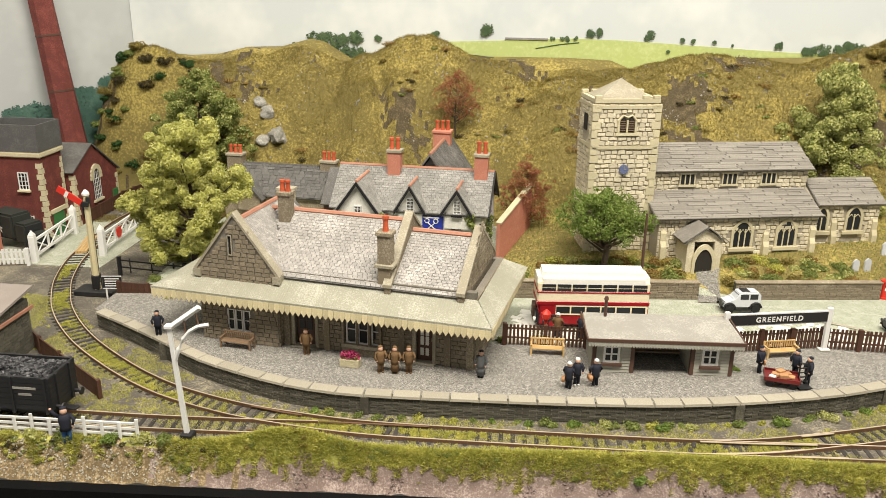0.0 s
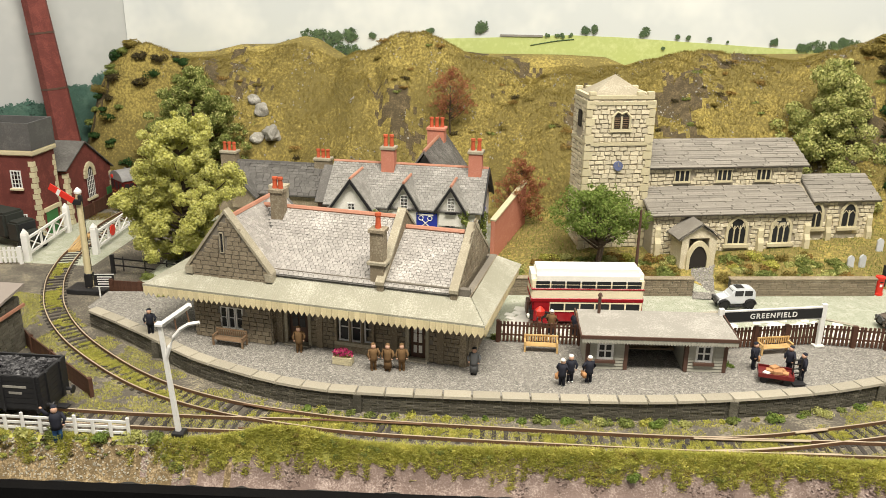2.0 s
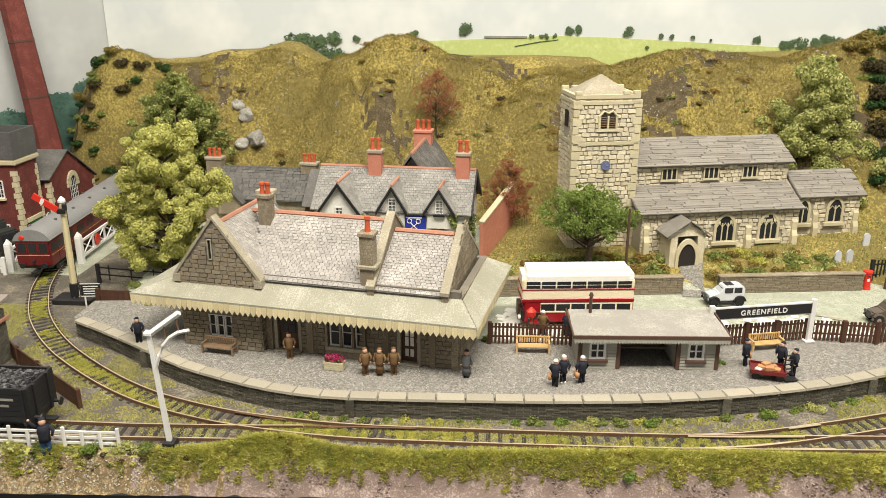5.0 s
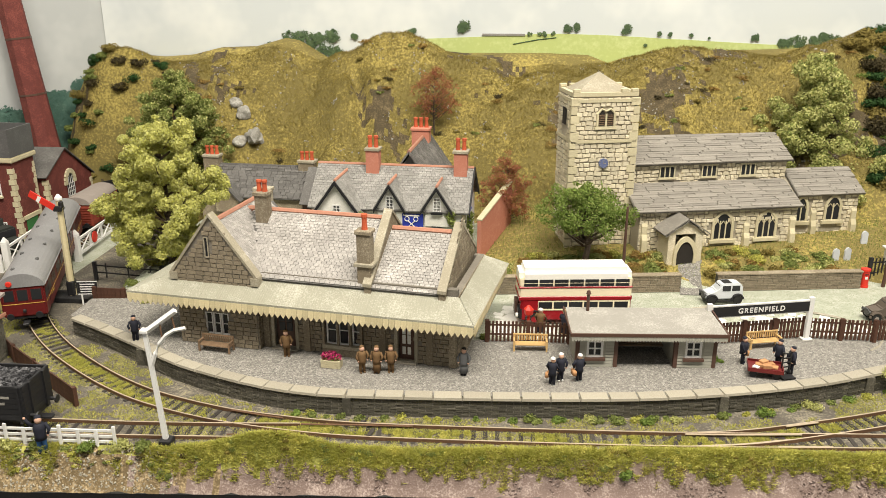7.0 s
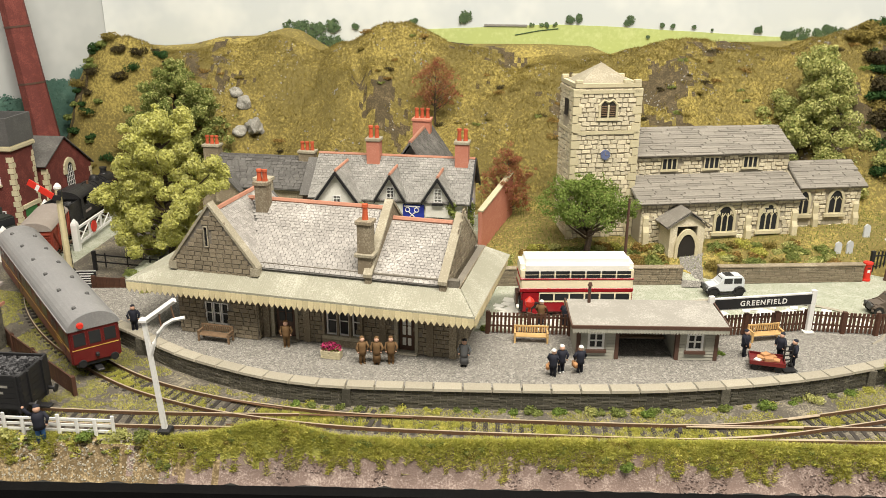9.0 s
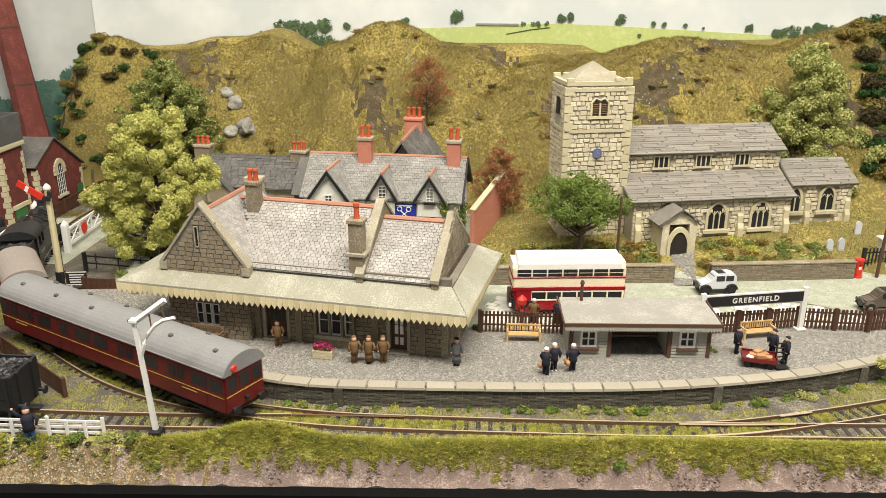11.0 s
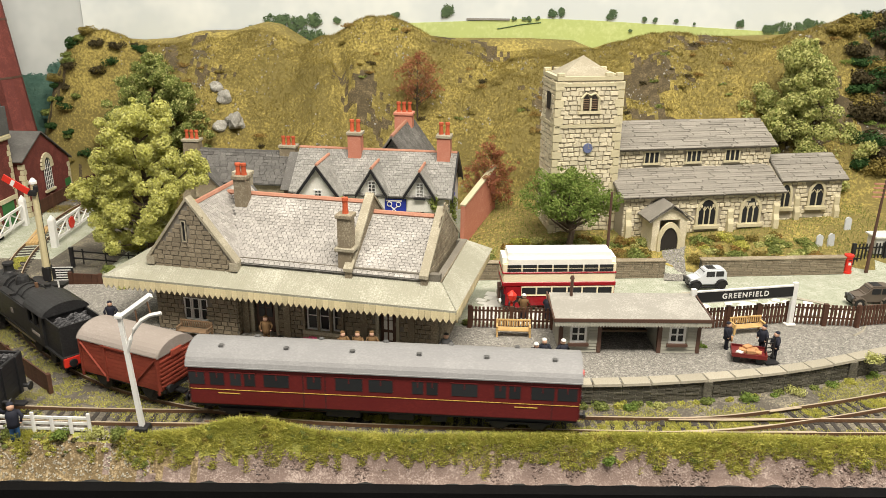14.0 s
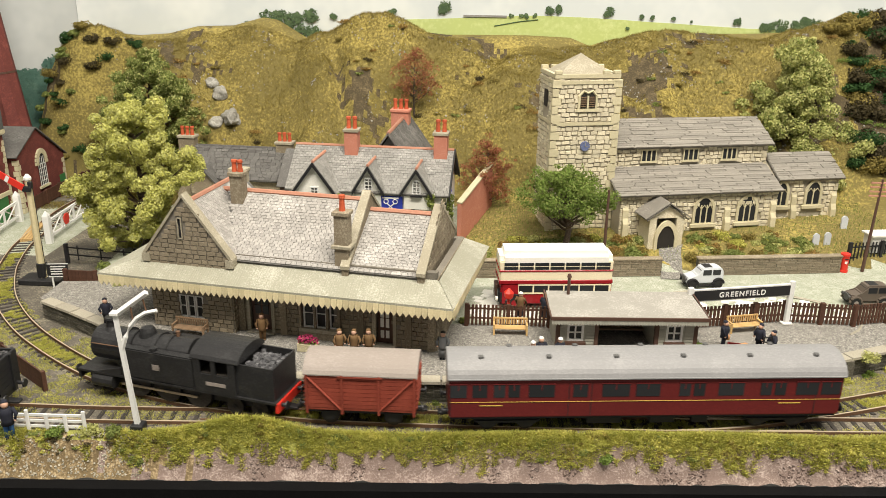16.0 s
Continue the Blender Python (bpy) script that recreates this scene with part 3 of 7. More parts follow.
def rail(name, pts, side, parent, dz=0.0):
    line = spline(pts, 0.5)
    bm = nb()
    for w0, w1, z0, z1, mi in ((-.045, .045, -.27, -.03 + dz, 0), (-.042, .042, -.029 + dz, dz, 1)):
        prev = None
        for i, p in enumerate(line):
            d = (line[min(i + 1, len(line) - 1)] - line[max(i - 1, 0)]).normalized()
            n = Vector((-d.y, d.x, 0))
            c = p + n * side
            ring = [bm.verts.new((c + n * a) + Vector((0, 0, b))) for a, b in ((w0, z0), (w1, z0), (w1, z1), (w0, z1))]
            if prev:
                for k in range(4):
                    bm.faces.new((prev[k], prev[(k + 1) % 4], ring[(k + 1) % 4], ring[k])).material_index = mi
            prev = ring
    return part(name, bm, ["rail", "railtop"], parent)


def track(pts, label, dz=0.0, wide=1.18, start=0):
    t = thing("track", 0, 0, 0, 0, label, "railway track", "railway tracks", "structure")
    for s in (-.82, .82):
        rail("rail", pts, s, t, dz)
    line = spline(pts, 0.78)
    rg, items = random.Random(len(pts)), []
    for i, p in enumerate(line[start:-1]):
        d = (line[start + i + 1] - p).normalized()
        n = Vector((-d.y, d.x, 0))
        items.append((p + Vector((0, 0, -.33 + dz)), n * (wide + rg.uniform(-.06, .06)), d * .15, Vector((0, 0, .08))))
    items.sort(key=lambda q: abs(q[0].x + 15) + q[0].y)
    pieces(t, "sleeper", "sleeper", items, 220)
    return t


track(MAIN, "curved rusty main line with dark wooden sleepers")
track(SIDING, "rusty siding rails on dark sleepers", -.012)
track(THROUGH, "rusty straight rails leaving the turnout", -.012)
# check rails and point blades at the two turnouts
t = thing("turnout", 0, 0, 0, 0, "turnout check rails and point blades of worn steel", "railway turnout", "turnouts", "structure")
for a in ([(-22.2, 2.52), (-19.8, 2.0), (-18.4, 1.78)], [(-21.5, -.55), (-19, -.35), (-17, -.2)], [(-17, 1.1), (-13, 1.3), (-9.5, 1.42)]):
    part("check_rail", tb([(x, y, -.06) for x, y in a], .06, 6), "rail", t)
t = thing("turnout", 0, 0, 0, 0, "turnout check rails and point blades of worn steel", "railway turnout", "turnouts", "structure")
for a in ([(8.4, 1.9), (12, 2.1), (16, 2.45)], [(8.4, .42), (12, 1.0), (15, 1.75)], [(15.3, 3.4), (17.6, 4.1)], [(14, .85), (17.5, 1.1)]):
    part("check_rail", tb([(x, y, -.06) for x, y in a], .06, 6), "railtop", t)
for x, y in ((-12.3, 1.9), (-12.9, 2.35), (-12.2, .7), (8.0, 1.8), (7.6, .8), (9.1, .7)):
    bm = rbox(-.5, .5, -.16, .16, -.1, .06, .04)
    solo("point_tie", bm, "sleeper", x, y, -.22, 80, "dark wooden point tie bar between rails", "point tie", "point ties")

# crossing boards between the rails
t = thing("level_crossing", -51.8, 34.5, 0, 106, "timber level crossing boards between the rails", "level crossing", kind="structure")
for i in range(4):
    part("plank", bx(-2.8, 2.8, -.6 + i * .31, -.33 + i * .31, -.3, -.03), "pine", t)

# ---- platform ----
line = spline([p for p in EDGE if -39.7 <= p[0] <= 46], 0.5)
plat = thing("platform", 0, 0, 0, 0, "curved station platform with gravel top and stone face", "platform", kind="structure")
bm, prev = nb(), None
for i, p in enumerate(line):
    d = (line[min(i + 1, len(line) - 1)] - line[max(i - 1, 0)]).normalized()
    n = Vector((-d.y, d.x, 0))
    ring = [bm.verts.new(q) for q in ((*(p + n * .12).xy, -.5), (*(p + n * .12).xy, P - .16), (*(p + n * 3).xy, P - .16), (*(p + n * 3).xy, -.5))]
    if prev:
        for k in range(4):
            bm.faces.new((prev[k], prev[(k + 1) % 4], ring[(k + 1) % 4], ring[k]))
    prev = ring
part("platform_wall", bm, "mortar", plat)
xs = np.arange(-40, 46.1, 0.8)
bm, prev = nb(), None
top = []
for x in xs:
    e, b = along(EDGE, x) + .35, max(along(EDGE, x) + 1.0, min(21.0, 12.6 + .11 * (x + 5) + 6.5 * ramp01(-x, 6, 16) + 3.0 * ramp01(-x, 28, 32)))
    top.append([bm.verts.new((x, y, P - .02)) for y in (e, e + (b - e) * .33, e + (b - e) * .66, b)])
for r, q in zip(top, top[1:]):
    for k in range(3):
        bm.faces.new((r[k], q[k], q[k + 1], r[k + 1]))
part("gravel_top", bm, "gravel", plat, "pale grey gravel")
slabs, stones, rg = [], [], random.Random(2)
i = 0
while i < len(line) - 5:
    k = 4
    a, b = line[i], line[i + k]
    d = (b - a).normalized()
    n = Vector((-d.y, d.x, 0))
    c = (a + b) / 2 + n * .42
    slabs.append((Vector((c.x, c.y, P - .04 + rg.uniform(-.012, .012))), d * ((b - a).length / 2 - .025), n * .5, Vector((0, 0, .09))))
    i += k
for i in range(0, len(line) - 2, 2):
    for r in range(9):
        j = min(i + (r % 2), len(line) - 3)
        a, b = line[j], line[j + 2]
        d = (b - a).normalized()
        n = Vector((-d.y, d.x, 0))
        c = (a + b) / 2 + n * .12
        stones.append((Vector((c.x, c.y, -.4 + .16 * r + .08)), d * ((b - a).length / 2 - .02), Vector((0, 0, .068)), n * -rg.uniform(.02, .08)))
pieces(plat, "flagstone", "flag", slabs, 300)
stones.sort(key=lambda q: abs(q[0].x + 2))
pieces(plat, "stone", "plat_wall", stones, 300)
for x in (-31.5, -14.2, 11.6, 22.8):
    part("buttress", bx(x - .28, x + .28, along(EDGE, x) - .16, along(EDGE, x) + .2, -.45, P - .15), "plat_wall", plat)


# ---- station building ----
def roof_slab(bm, a, b, c, d, t=0.14):
    """A sloping slab from four corners."""
    a, b, c, d = map(Vector, (a, b, c, d))
    n = (b - a).cross(d - a).normalized() * t
    lo = [bm.verts.new(p) for p in (a, b, c, d)]
    hi = [bm.verts.new(p + n) for p in (a, b, c, d)]
    bm.faces.new(lo[::-1]), bm.faces.new(hi)
    for i in range(4):
        j = (i + 1) % 4
        bm.faces.new((lo[i], lo[j], hi[j], hi[i]))
    return bm


def chimney(parent, x, y, z0, z1, w, d, key, pots=2, pot_h=.9, cap="coping", name="chimney"):
    c = part(name, bx(x - w / 2, x + w / 2, y - d / 2, y + d / 2, z0, z1), key, parent)
    part("chimney_cap", rbox(x - w / 2 - .12, x + w / 2 + .12, y - d / 2 - .12, y + d / 2 + .12, z1 - .25, z1 + .05, .04, 1), cap, c)
    for i in range(pots):
        k = x + (i - (pots - 1) / 2) * w / max(pots, 1) * .95
        part("chimney_pot", tb([(k, y, z1), (k, y, z1 + pot_h * .3), (k, y, z1 + pot_h * .8), (k, y, z1 + pot_h * .82), (k, y, z1 + pot_h)], [.24, .2, .18, .24, .22], 10), "pot", c)
    return c


st = thing("station_building", -28.7, 10.3, P, -9.5, "stone station building with slate roofs and cream-edged canopy", "station")
EV, RD, D = 5.55, 9.25, 10.6       # eaves, ridge, back of the building
wing_holes = [(2.2, 4.2, .9, 2.7), (2.75, 3.1, 7.2, 8.8)]
main_holes = [(7.6, 9.3, 0, 3.0), (11.8, 14.2, .9, 3.2), (17.4, 18.7, 0, 2.9)]
bm = wall(nb(), 0, 6.6, 0, 6.0, .2, .7, wing_holes[:1])
prism(bm, [(0, 6.0), (6.6, 6.0), (3.3, 10.35)], "y", .2, .7)
part("wall", bm, "mortar", st)
bm = wall(nb(), 6.6, 21.9, 0, EV + .5, 1.0, 1.5, main_holes)
box(bm, 0, .5, .7, D, 0, 6.0), box(bm, 21.4, 21.9, 1.5, D, 0, EV), box(bm, 6.1, 6.6, .7, 1.5, 0, 6.0)
box(bm, .5, 21.4, D - .5, D, 0, EV)
part("wall", bm, "mortar", st)
# solid dark block in place of the shaded room inside
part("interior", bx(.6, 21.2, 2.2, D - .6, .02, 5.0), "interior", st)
# stone facing
wg = lambda a, b: not any(h[0] - .15 < a < h[1] + .15 and h[2] - .1 < b < h[3] + .1 for h in wing_holes) and (b < 5.95 or abs(a - 3.3) < 3.2 * (10.25 - b) / 4.35)
it = courses((0, .2, 0), (1, 0, 0), (0, 0, 1), (0, -1, 0), 6.6, 10.3, .62, .36, .07, wg, .05, seed=3)
mg = lambda a, b: not any(h[0] - .2 < a + 6.6 < h[1] + .2 and h[2] - .1 < b < h[3] + .1 for h in main_holes)
it += courses((6.6, 1.0, 0), (1, 0, 0), (0, 0, 1), (0, -1, 0), 15.3, 4.6, .62, .36, .07, mg, .05, seed=4)
it2 = courses((21.9, 1.0, 0), (0, 1, 0), (0, 0, 1), (1, 0, 0), D - 1, EV, .62, .36, .07, None, .05, seed=5)
it2 += courses((6.6, .2, 0), (0, 1, 0), (0, 0, 1), (1, 0, 0), .8, 5.6, .5, .36, .07, None, .05, seed=6)
pieces(st, "stone", "stone", it, 290)
pieces(st, "stone", "stone", it2, 0)
# roofs: main slope, lower bay, wing
rid = 5.9
slope = (rid - .75, RD - EV)
ln = math.hypot(*slope)
w_ = Vector((0, slope[0] / ln, slope[1] / ln))
n_ = Vector((0, -slope[1] / ln, slope[0] / ln))
bm = nb()
roof_slab(bm, (6.6, .75, EV), (15.2, .75, EV), (15.2, rid, RD), (4.0, rid, RD))
roof_slab(bm, (15.2, D + .2, EV), (3, D + .2, EV), (3, rid, RD), (15.2, rid, RD))
part("roof", bm, "slate_dark", st)
bm = nb()
roof_slab(bm, (15.4, .75, EV), (20.6, .75, EV), (20.6, rid, RD - .75), (15.4, rid, RD - .75))
roof_slab(bm, (20.6, D + .2, EV), (15.4, D + .2, EV), (15.4, rid, RD - .75), (20.6, rid, RD - .75))
part("roof", bm, "slate_dark", st)
# valley cut where the wing roof meets
val = lambda a, b: a + 4.0 > 6.6 - 2.6 * (b / ln)
it = courses((4.0, .75, EV + .17), (1, 0, 0), w_, n_, 11.15, ln, .40, .27, .04, val, .025, .04, .1, seed=7)
it.sort(key=lambda q: q[0].z)
pieces(st, "slate", "slate", it, 300)
ln2 = math.hypot(rid - .75, RD - .75 - EV)
w2, n2 = Vector((0, (rid - .75) / ln2, (RD - .75 - EV) / ln2)), Vector((0, -(RD - .75 - EV) / ln2, (rid - .75) / ln2))
pieces(st, "slate", "slate", courses((15.45, .75, EV + .15), (1, 0, 0), w2, n2, 5.1, ln2, .40, .27, .04, None, .025, .04, .1, seed=8), 0)
# wing roof: ridge runs back from the front gable
WR, WE = 9.7, 5.7
bm = nb()
roof_slab(bm, (6.75, .35, WE), (6.75, 9.5, WE), (3.3, 9.5, WR), (3.3, .35, WR))
roof_slab(bm, (-.2, 9.5, WE), (-.2, .35, WE), (3.3, .35, WR), (3.3, 9.5, WR))
part("roof", bm, "slate_dark", st)
l3 = math.hypot(3.45, WR - WE)
pieces(st, "slate", "slate", courses((6.75, .5, WE + .16), (0, 1, 0), (-3.45 / l3, 0, (WR - WE) / l3), ((WR - WE) / l3, 0, 3.45 / l3), 8.6, l3, .40, .27, .04, None, .025, .04, .1, seed=9), 0)
pieces(st, "slate", "slate", courses((-.2, .5, WE + .16), (0, 1, 0), (3.45 / l3, 0, (WR - WE) / l3), (-(WR - WE) / l3, 0, 3.45 / l3), 8.6, l3, .40, .27, .04, None, .025, .04, .1, seed=10), 0)
for a, b in (((3.3, .6, WR + .12), (3.3, 9.2, WR + .12)), ((3.6, rid, RD + .24), (15.0, rid, RD + .24)), ((15.6, rid, RD - .5), (20.3, rid, RD - .5))):
    part("ridge_tile", tb([a, b], .21, 6), "ridge", st, "terracotta ridge tiles")
# coped gables
bm = nb()
for s in (-1, 1):
    prism(bm, [(3.3, 10.35), (3.3, 10.62), (3.3 + s * 3.6, 5.9), (3.3 + s * 3.45, 5.75)], "y", .05, .85)
    box(bm, 3.3 + s * 3.35 - .3, 3.3 + s * 3.35 + .3, .0, .85, 5.25, 5.85)
part("gable_coping", bm, "coping", st)
for x in (15.05, 20.6):
    bm = nb()
    h = RD + (.75 if x < 16 else .1)
    prism(bm, [(.55, EV - .5), (.55, EV + .35), (rid, h), (D + .3, EV + .35), (D + .3, EV - .5)], "x", x, x + .5)
    part("parapet", bm, "stone", st, "stone parapet gable")
    bm = nb()
    prism(bm, [(.45, EV + .3), (.45, EV + .55), (rid, h + .25), (rid, h)], "x", x - .08, x + .58)
    prism(bm, [(D + .4, EV + .3), (D + .4, EV + .55), (rid, h + .25), (rid, h)], "x", x - .08, x + .58)
    part("gable_coping", bm, "coping", st)
gx = lambda a, b: b < 4.4 - abs(a - 4.9) * .84
pieces(st, "stone", "stone", courses((21.1, 1.0, EV), (0, 1, 0), (0, 0, 1), (1, 0, 0), 9.6, 4.4, .62, .36, .06, gx, .05, seed=11), 0)
chimney(st, 5.2, 5.2, 7.5, 11.1, .98, .9, "stone", 2, .95, "stone")
c = chimney(st, 14.95, 1.35, 4.9, 9.9, 1.0, .9, "stone", 1, 1.2, "stone")
part("chimney_shoulder", rbox(14.2, 15.7, .75, 1.95, 7.2, 7.5, .06, 1), "coping", c)
chimney(st, 3.3, 9.2, 7.0, 10.3, 1.3, .8, "coping", 0)
# canopy with its ribs and valance
CF, CI = 4.3, 5.42
can = part("canopy", roof_slab(nb(), (-3.4, -1.15, CF), (23.5, -1.15, CF), (22.0, 1.0, CI), (-.2, 1.0, CI), .14), "canopy", st, "ribbed pale grey canopy roof")
bm = nb()
roof_slab(bm, (23.5, -1.15, CF), (23.7, 12, CF), (21.9, 10.4, CI), (22.0, 1.0, CI), .14)
part("canopy_end", bm, "canopy", can)
part("canopy_end", roof_slab(nb(), (-3.4, 9, CF), (-3.4, -1.15, CF), (-.2, 1.0, CI), (-.2, 9.0, CI), .14), "canopy", can)
box_items = []
for i in range(150):
    u = -3.2 + i * .178
    a = 1.0 if u > 0 else (u + 3.4) / 3.2 * 2.1 - 1.1
    if u > 22:
        a = 1.0 - (u - 22) / 1.5 * 2.1
    p0, p1 = Vector((u, -1.14, CF + .15)), Vector((u + (0 if 0 < u < 22 else 0), a, CF + .15 + (CI - CF) * (a + 1.15) / 2.15))
    dv = (p1 - p0)
    if dv.length > .1:
        box_items.append(((p0 + p1) / 2, Vector((.035, 0, 0)), dv / 2, Vector((0, 0, .03))))
pieces(can, "canopy_rib", "canopy", box_items, 0)
part("fascia", bx(-3.45, 23.55, -1.22, -1.1, CF - .12, CF + .16), "canopy", can)
val_bm = pr([(-.21, 0), (-.21, -.5), (0, -.82), (.21, -.5), (.21, 0)], "y", -.05, .05)
vme = mesh_of("valance_board", val_bm, "cream")
for i in range(62):
    ob = new("valance_board", vme)
    ob.parent = can
    ob.matrix_basis = pose((-3.2 + i * .4345) * S, -1.18 * S, CF * S)
for i in range(30):
    ob = new("valance_board", vme)
    ob.parent = can
    ob.matrix_basis = pose(23.56 * S, (-.9 + i * .4345) * S, CF * S, 0, 0, 90)
# openings
for i in range(3):
    window(st, 2.2 + i * .67, 2.87 + i * .67 - .06, .9, 2.7, .2, 1, 2, "white", .09)
part("window_sill", bx(2.0, 4.4, .0, .3, .7, .88), "coping", st)
window(st, 2.75, 3.1, 7.2, 8.8, -.02, 1, 1, "coping", .06)
for i in range(2):
    window(st, 11.9 + i * .95, 12.75 + i * .95, .9, 3.2, .75, 1, 2, "white", .1)
window(st, 13.9, 14.6, .9, 3.1, .85, 1, 2, "white", .1)
bay = part("bay", bx(11.6, 14.76, .66, 1.0, 0, .6), "stone", st, "stone window bay")
for a in (11.6, 12.75, 13.7, 14.6):
    part("bay_mullion", bx(a, a + .16, .6, 1.05, .88, 3.2), "stone", bay)
part("bay_sill", bx(11.6, 14.76, .55, 1.05, .6, .88), "coping", bay)
part("bay_head", bx(11.6, 14.76, .6, 1.05, 3.2, 3.5), "stone", bay)
for a, b in ((7.6, 9.3), (17.4, 18.7)):
    d = part("door", bx(a + .05, b - .05, 1.25, 1.35, .05, 2.85), "trim", st, "dark brown panelled door")
    for k in (0, 1):
        for z0, z1 in ((1.35, 2.05), (2.12, 2.7), (.5, 1.1)):
            if z0 > 1 or a > 10:
                part("pane", bx(a + .28 + k * (b - a - .5) / 2, a + .28 + k * (b - a - .5) / 2 + (b - a - .5) / 2 - .14, 1.2, 1.24, z0, z1), "render" if a > 10 else "glass", d)
    bm = nb()
    for x0, x1, z0, z1 in ((a - .25, a, 0, 3.1), (b, b + .25, 0, 3.1), (a, b, 2.9, 3.15)):
        box(bm, x0, x1, .86, 1.1, z0, z1)
    part("door_surround", bm, "coping", st)
    part("door_step", bx(a - .2, b + .2, .55, 1.3, 0, .1), "flag", st)
for a in (6.7, 10.0, 16.0, 19.6, 21.3):
    part("pilaster", bx(a, a + .5, .82, 1.02, 0, 4.6), "stone", st)

# ---- wooden waiting shelter ----
sh = thing("waiting_shelter", 1.7, 8.6, P, 3.4, "grey-green boarded waiting shelter with flat felt roof", "shelter")
W, Dp, H = 10.1, 3.6, 2.55
holes = [(.75, 1.95, .75, 2.1), (2.95, 7.1, 0, 2.35), (7.9, 9.1, .75, 2.1)]
bm = wall(nb(), 0, W, 0, H, 0, .2, holes)
box(bm, 0, .2, .2, Dp, 0, H), box(bm, W - .2, W, .2, Dp, 0, H), box(bm, .2, W - .2, Dp - .2, Dp, 0, H)
box(bm, 2.75, 2.95, .2, Dp - .2, 0, H), box(bm, 7.1, 7.3, .2, Dp - .2, 0, H)
part("wall", bm, "shelter", sh)
sb = []
for r in range(10):
    z = .12 + r * .25
    for a, b in ((.15, 2.75), (7.3, W - .15)):
        segs = [(a, b)]
        for h in holes:
            if h[2] - .1 < z < h[3] + .1 and a < h[0] < b:
                segs = [(a, h[0] - .12), (h[1] + .12, b)]
        sb += [(Vector(((p + q) / 2, -.03, z)), Vector(((q - p) / 2, 0, 0)), Vector((0, 0.008, .115)), Vector((0, -.03, .008))) for p, q in segs]
pieces(sh, "board", "shelter", sb, 100)
for h in (holes[0], holes[2]):
    window(sh, *h, -.06, 2, 2, "white", .16, "trim")
for a in (-.06, 2.72, 7.08, W - .22):
    part("corner_post", bx(a, a + .28, -.1, .24, 0, H), "trim", sh)
part("bench", bx(3.1, 6.95, 2.4, 3.3, .5, .62), "wood", sh)
rf = part("roof", roof_slab(nb(), (-.55, -.7, H + .25), (W + .55, -.7, H + .25), (W + .4, Dp + .2, H + .42), (-.4, Dp + .2, H + .42), .12), "felt", sh, "pale felt roof")
part("fascia", bx(-.58, W + .58, -.8, -.69, H + .18, H + .42), "trim", rf)
for s in (-.6, W + .5):
    part("bargeboard", pr([(-.75, H + .18), (-.75, H + .42), (Dp + .25, H + .6), (Dp + .25, H + .34)], "x", s, s + .1), "trim", rf)
vb = mesh_of("valance_board", pr([(-.1, 0), (-.1, -.28), (0, -.42), (.1, -.28), (.1, 0)], "y", -.03, .03), "shelter")
for i in range(53):
    ob = new("valance_board", vb)
    ob.parent = rf
    ob.matrix_basis = pose((-.4 + i * .21) * S, -.74 * S, (H + .2) * S)
part("stove_pipe", tb([(1.2, 3.2, 3.0), (1.2, 3.2, 4.4), (1.2, 3.2, 4.45), (1.2, 3.2, 4.7)], [.12, .12, .2, .1], 8), "trim", sh)


# ---- church ----
ch = thing("church", 9.1, 29.9, 1.6, 13, "pale rubble stone parish church with square tower and slab roofs", "church")
Z = 1.6


def arch(u, z0, w, h, y, n=7):
    pts = [(u - w / 2, z0), (u + w / 2, z0), (u + w / 2, z0 + h * .6)]
    for i in range(1, n):
        a = i / n
        pts.append((u + w / 2 * (1 - a ** 1.4), z0 + h * (.6 + .4 * math.sin(a * 1.5708))))
    pts.append((u, z0 + h))
    for i in range(n - 1, 0, -1):
        a = i / n
        pts.append((u - w / 2 * (1 - a ** 1.4), z0 + h * (.6 + .4 * math.sin(a * 1.5708))))
    pts.append((u - w / 2, z0 + h * .6))
    return pts


def gothic(parent, u, z0, w, h, y, lights=3):
    """A pointed stone window: surround, dark glass behind mullions, and a sill."""
    g = part("window", pr(arch(u, z0, w, h, y), "y", y - .06, y - .03), "glass", parent)
    out, inn = arch(u, z0 - .1, w + .5, h + .35, y), arch(u, z0, w, h, y)
    bm = nb()
    k = len(out)
    a0, a1 = [bm.verts.new((p[0], y - .16, p[1])) for p in out], [bm.verts.new((p[0], y, p[1])) for p in out]
    b0, b1 = [bm.verts.new((p[0], y - .16, p[1])) for p in inn], [bm.verts.new((p[0], y, p[1])) for p in inn]
    for i in range(k):
        j = (i + 1) % k
        bm.faces.new((a0[i], a0[j], b0[j], b0[i])), bm.faces.new((a0[i], a1[i], a1[j], a0[j])), bm.faces.new((b0[i], b0[j], b1[j], b1[i]))
    part("window_surround", bm, "dressed", g)
    bm = nb()
    for i in range(1, lights):
        x = u - w / 2 + w * i / lights
        box(bm, x - .06, x + .06, y - .12, y - .04, z0, z0 + h * .72)
    for i in range(lights):
        x = u - w / 2 + w * (i + .5) / lights
        tube(bm, [(x - w / lights / 2, y - .09, z0 + h * .55), (x, y - .09, z0 + h * .72), (x + w / lights / 2, y - .09, z0 + h * .55)], .05, 4)
    part("mullion", bm, "dressed", g)
    part("window_sill", bx(u - w / 2 - .45, u + w / 2 + .45, y - .3, y, z0 - .4, z0 - .08), "dressed", g)


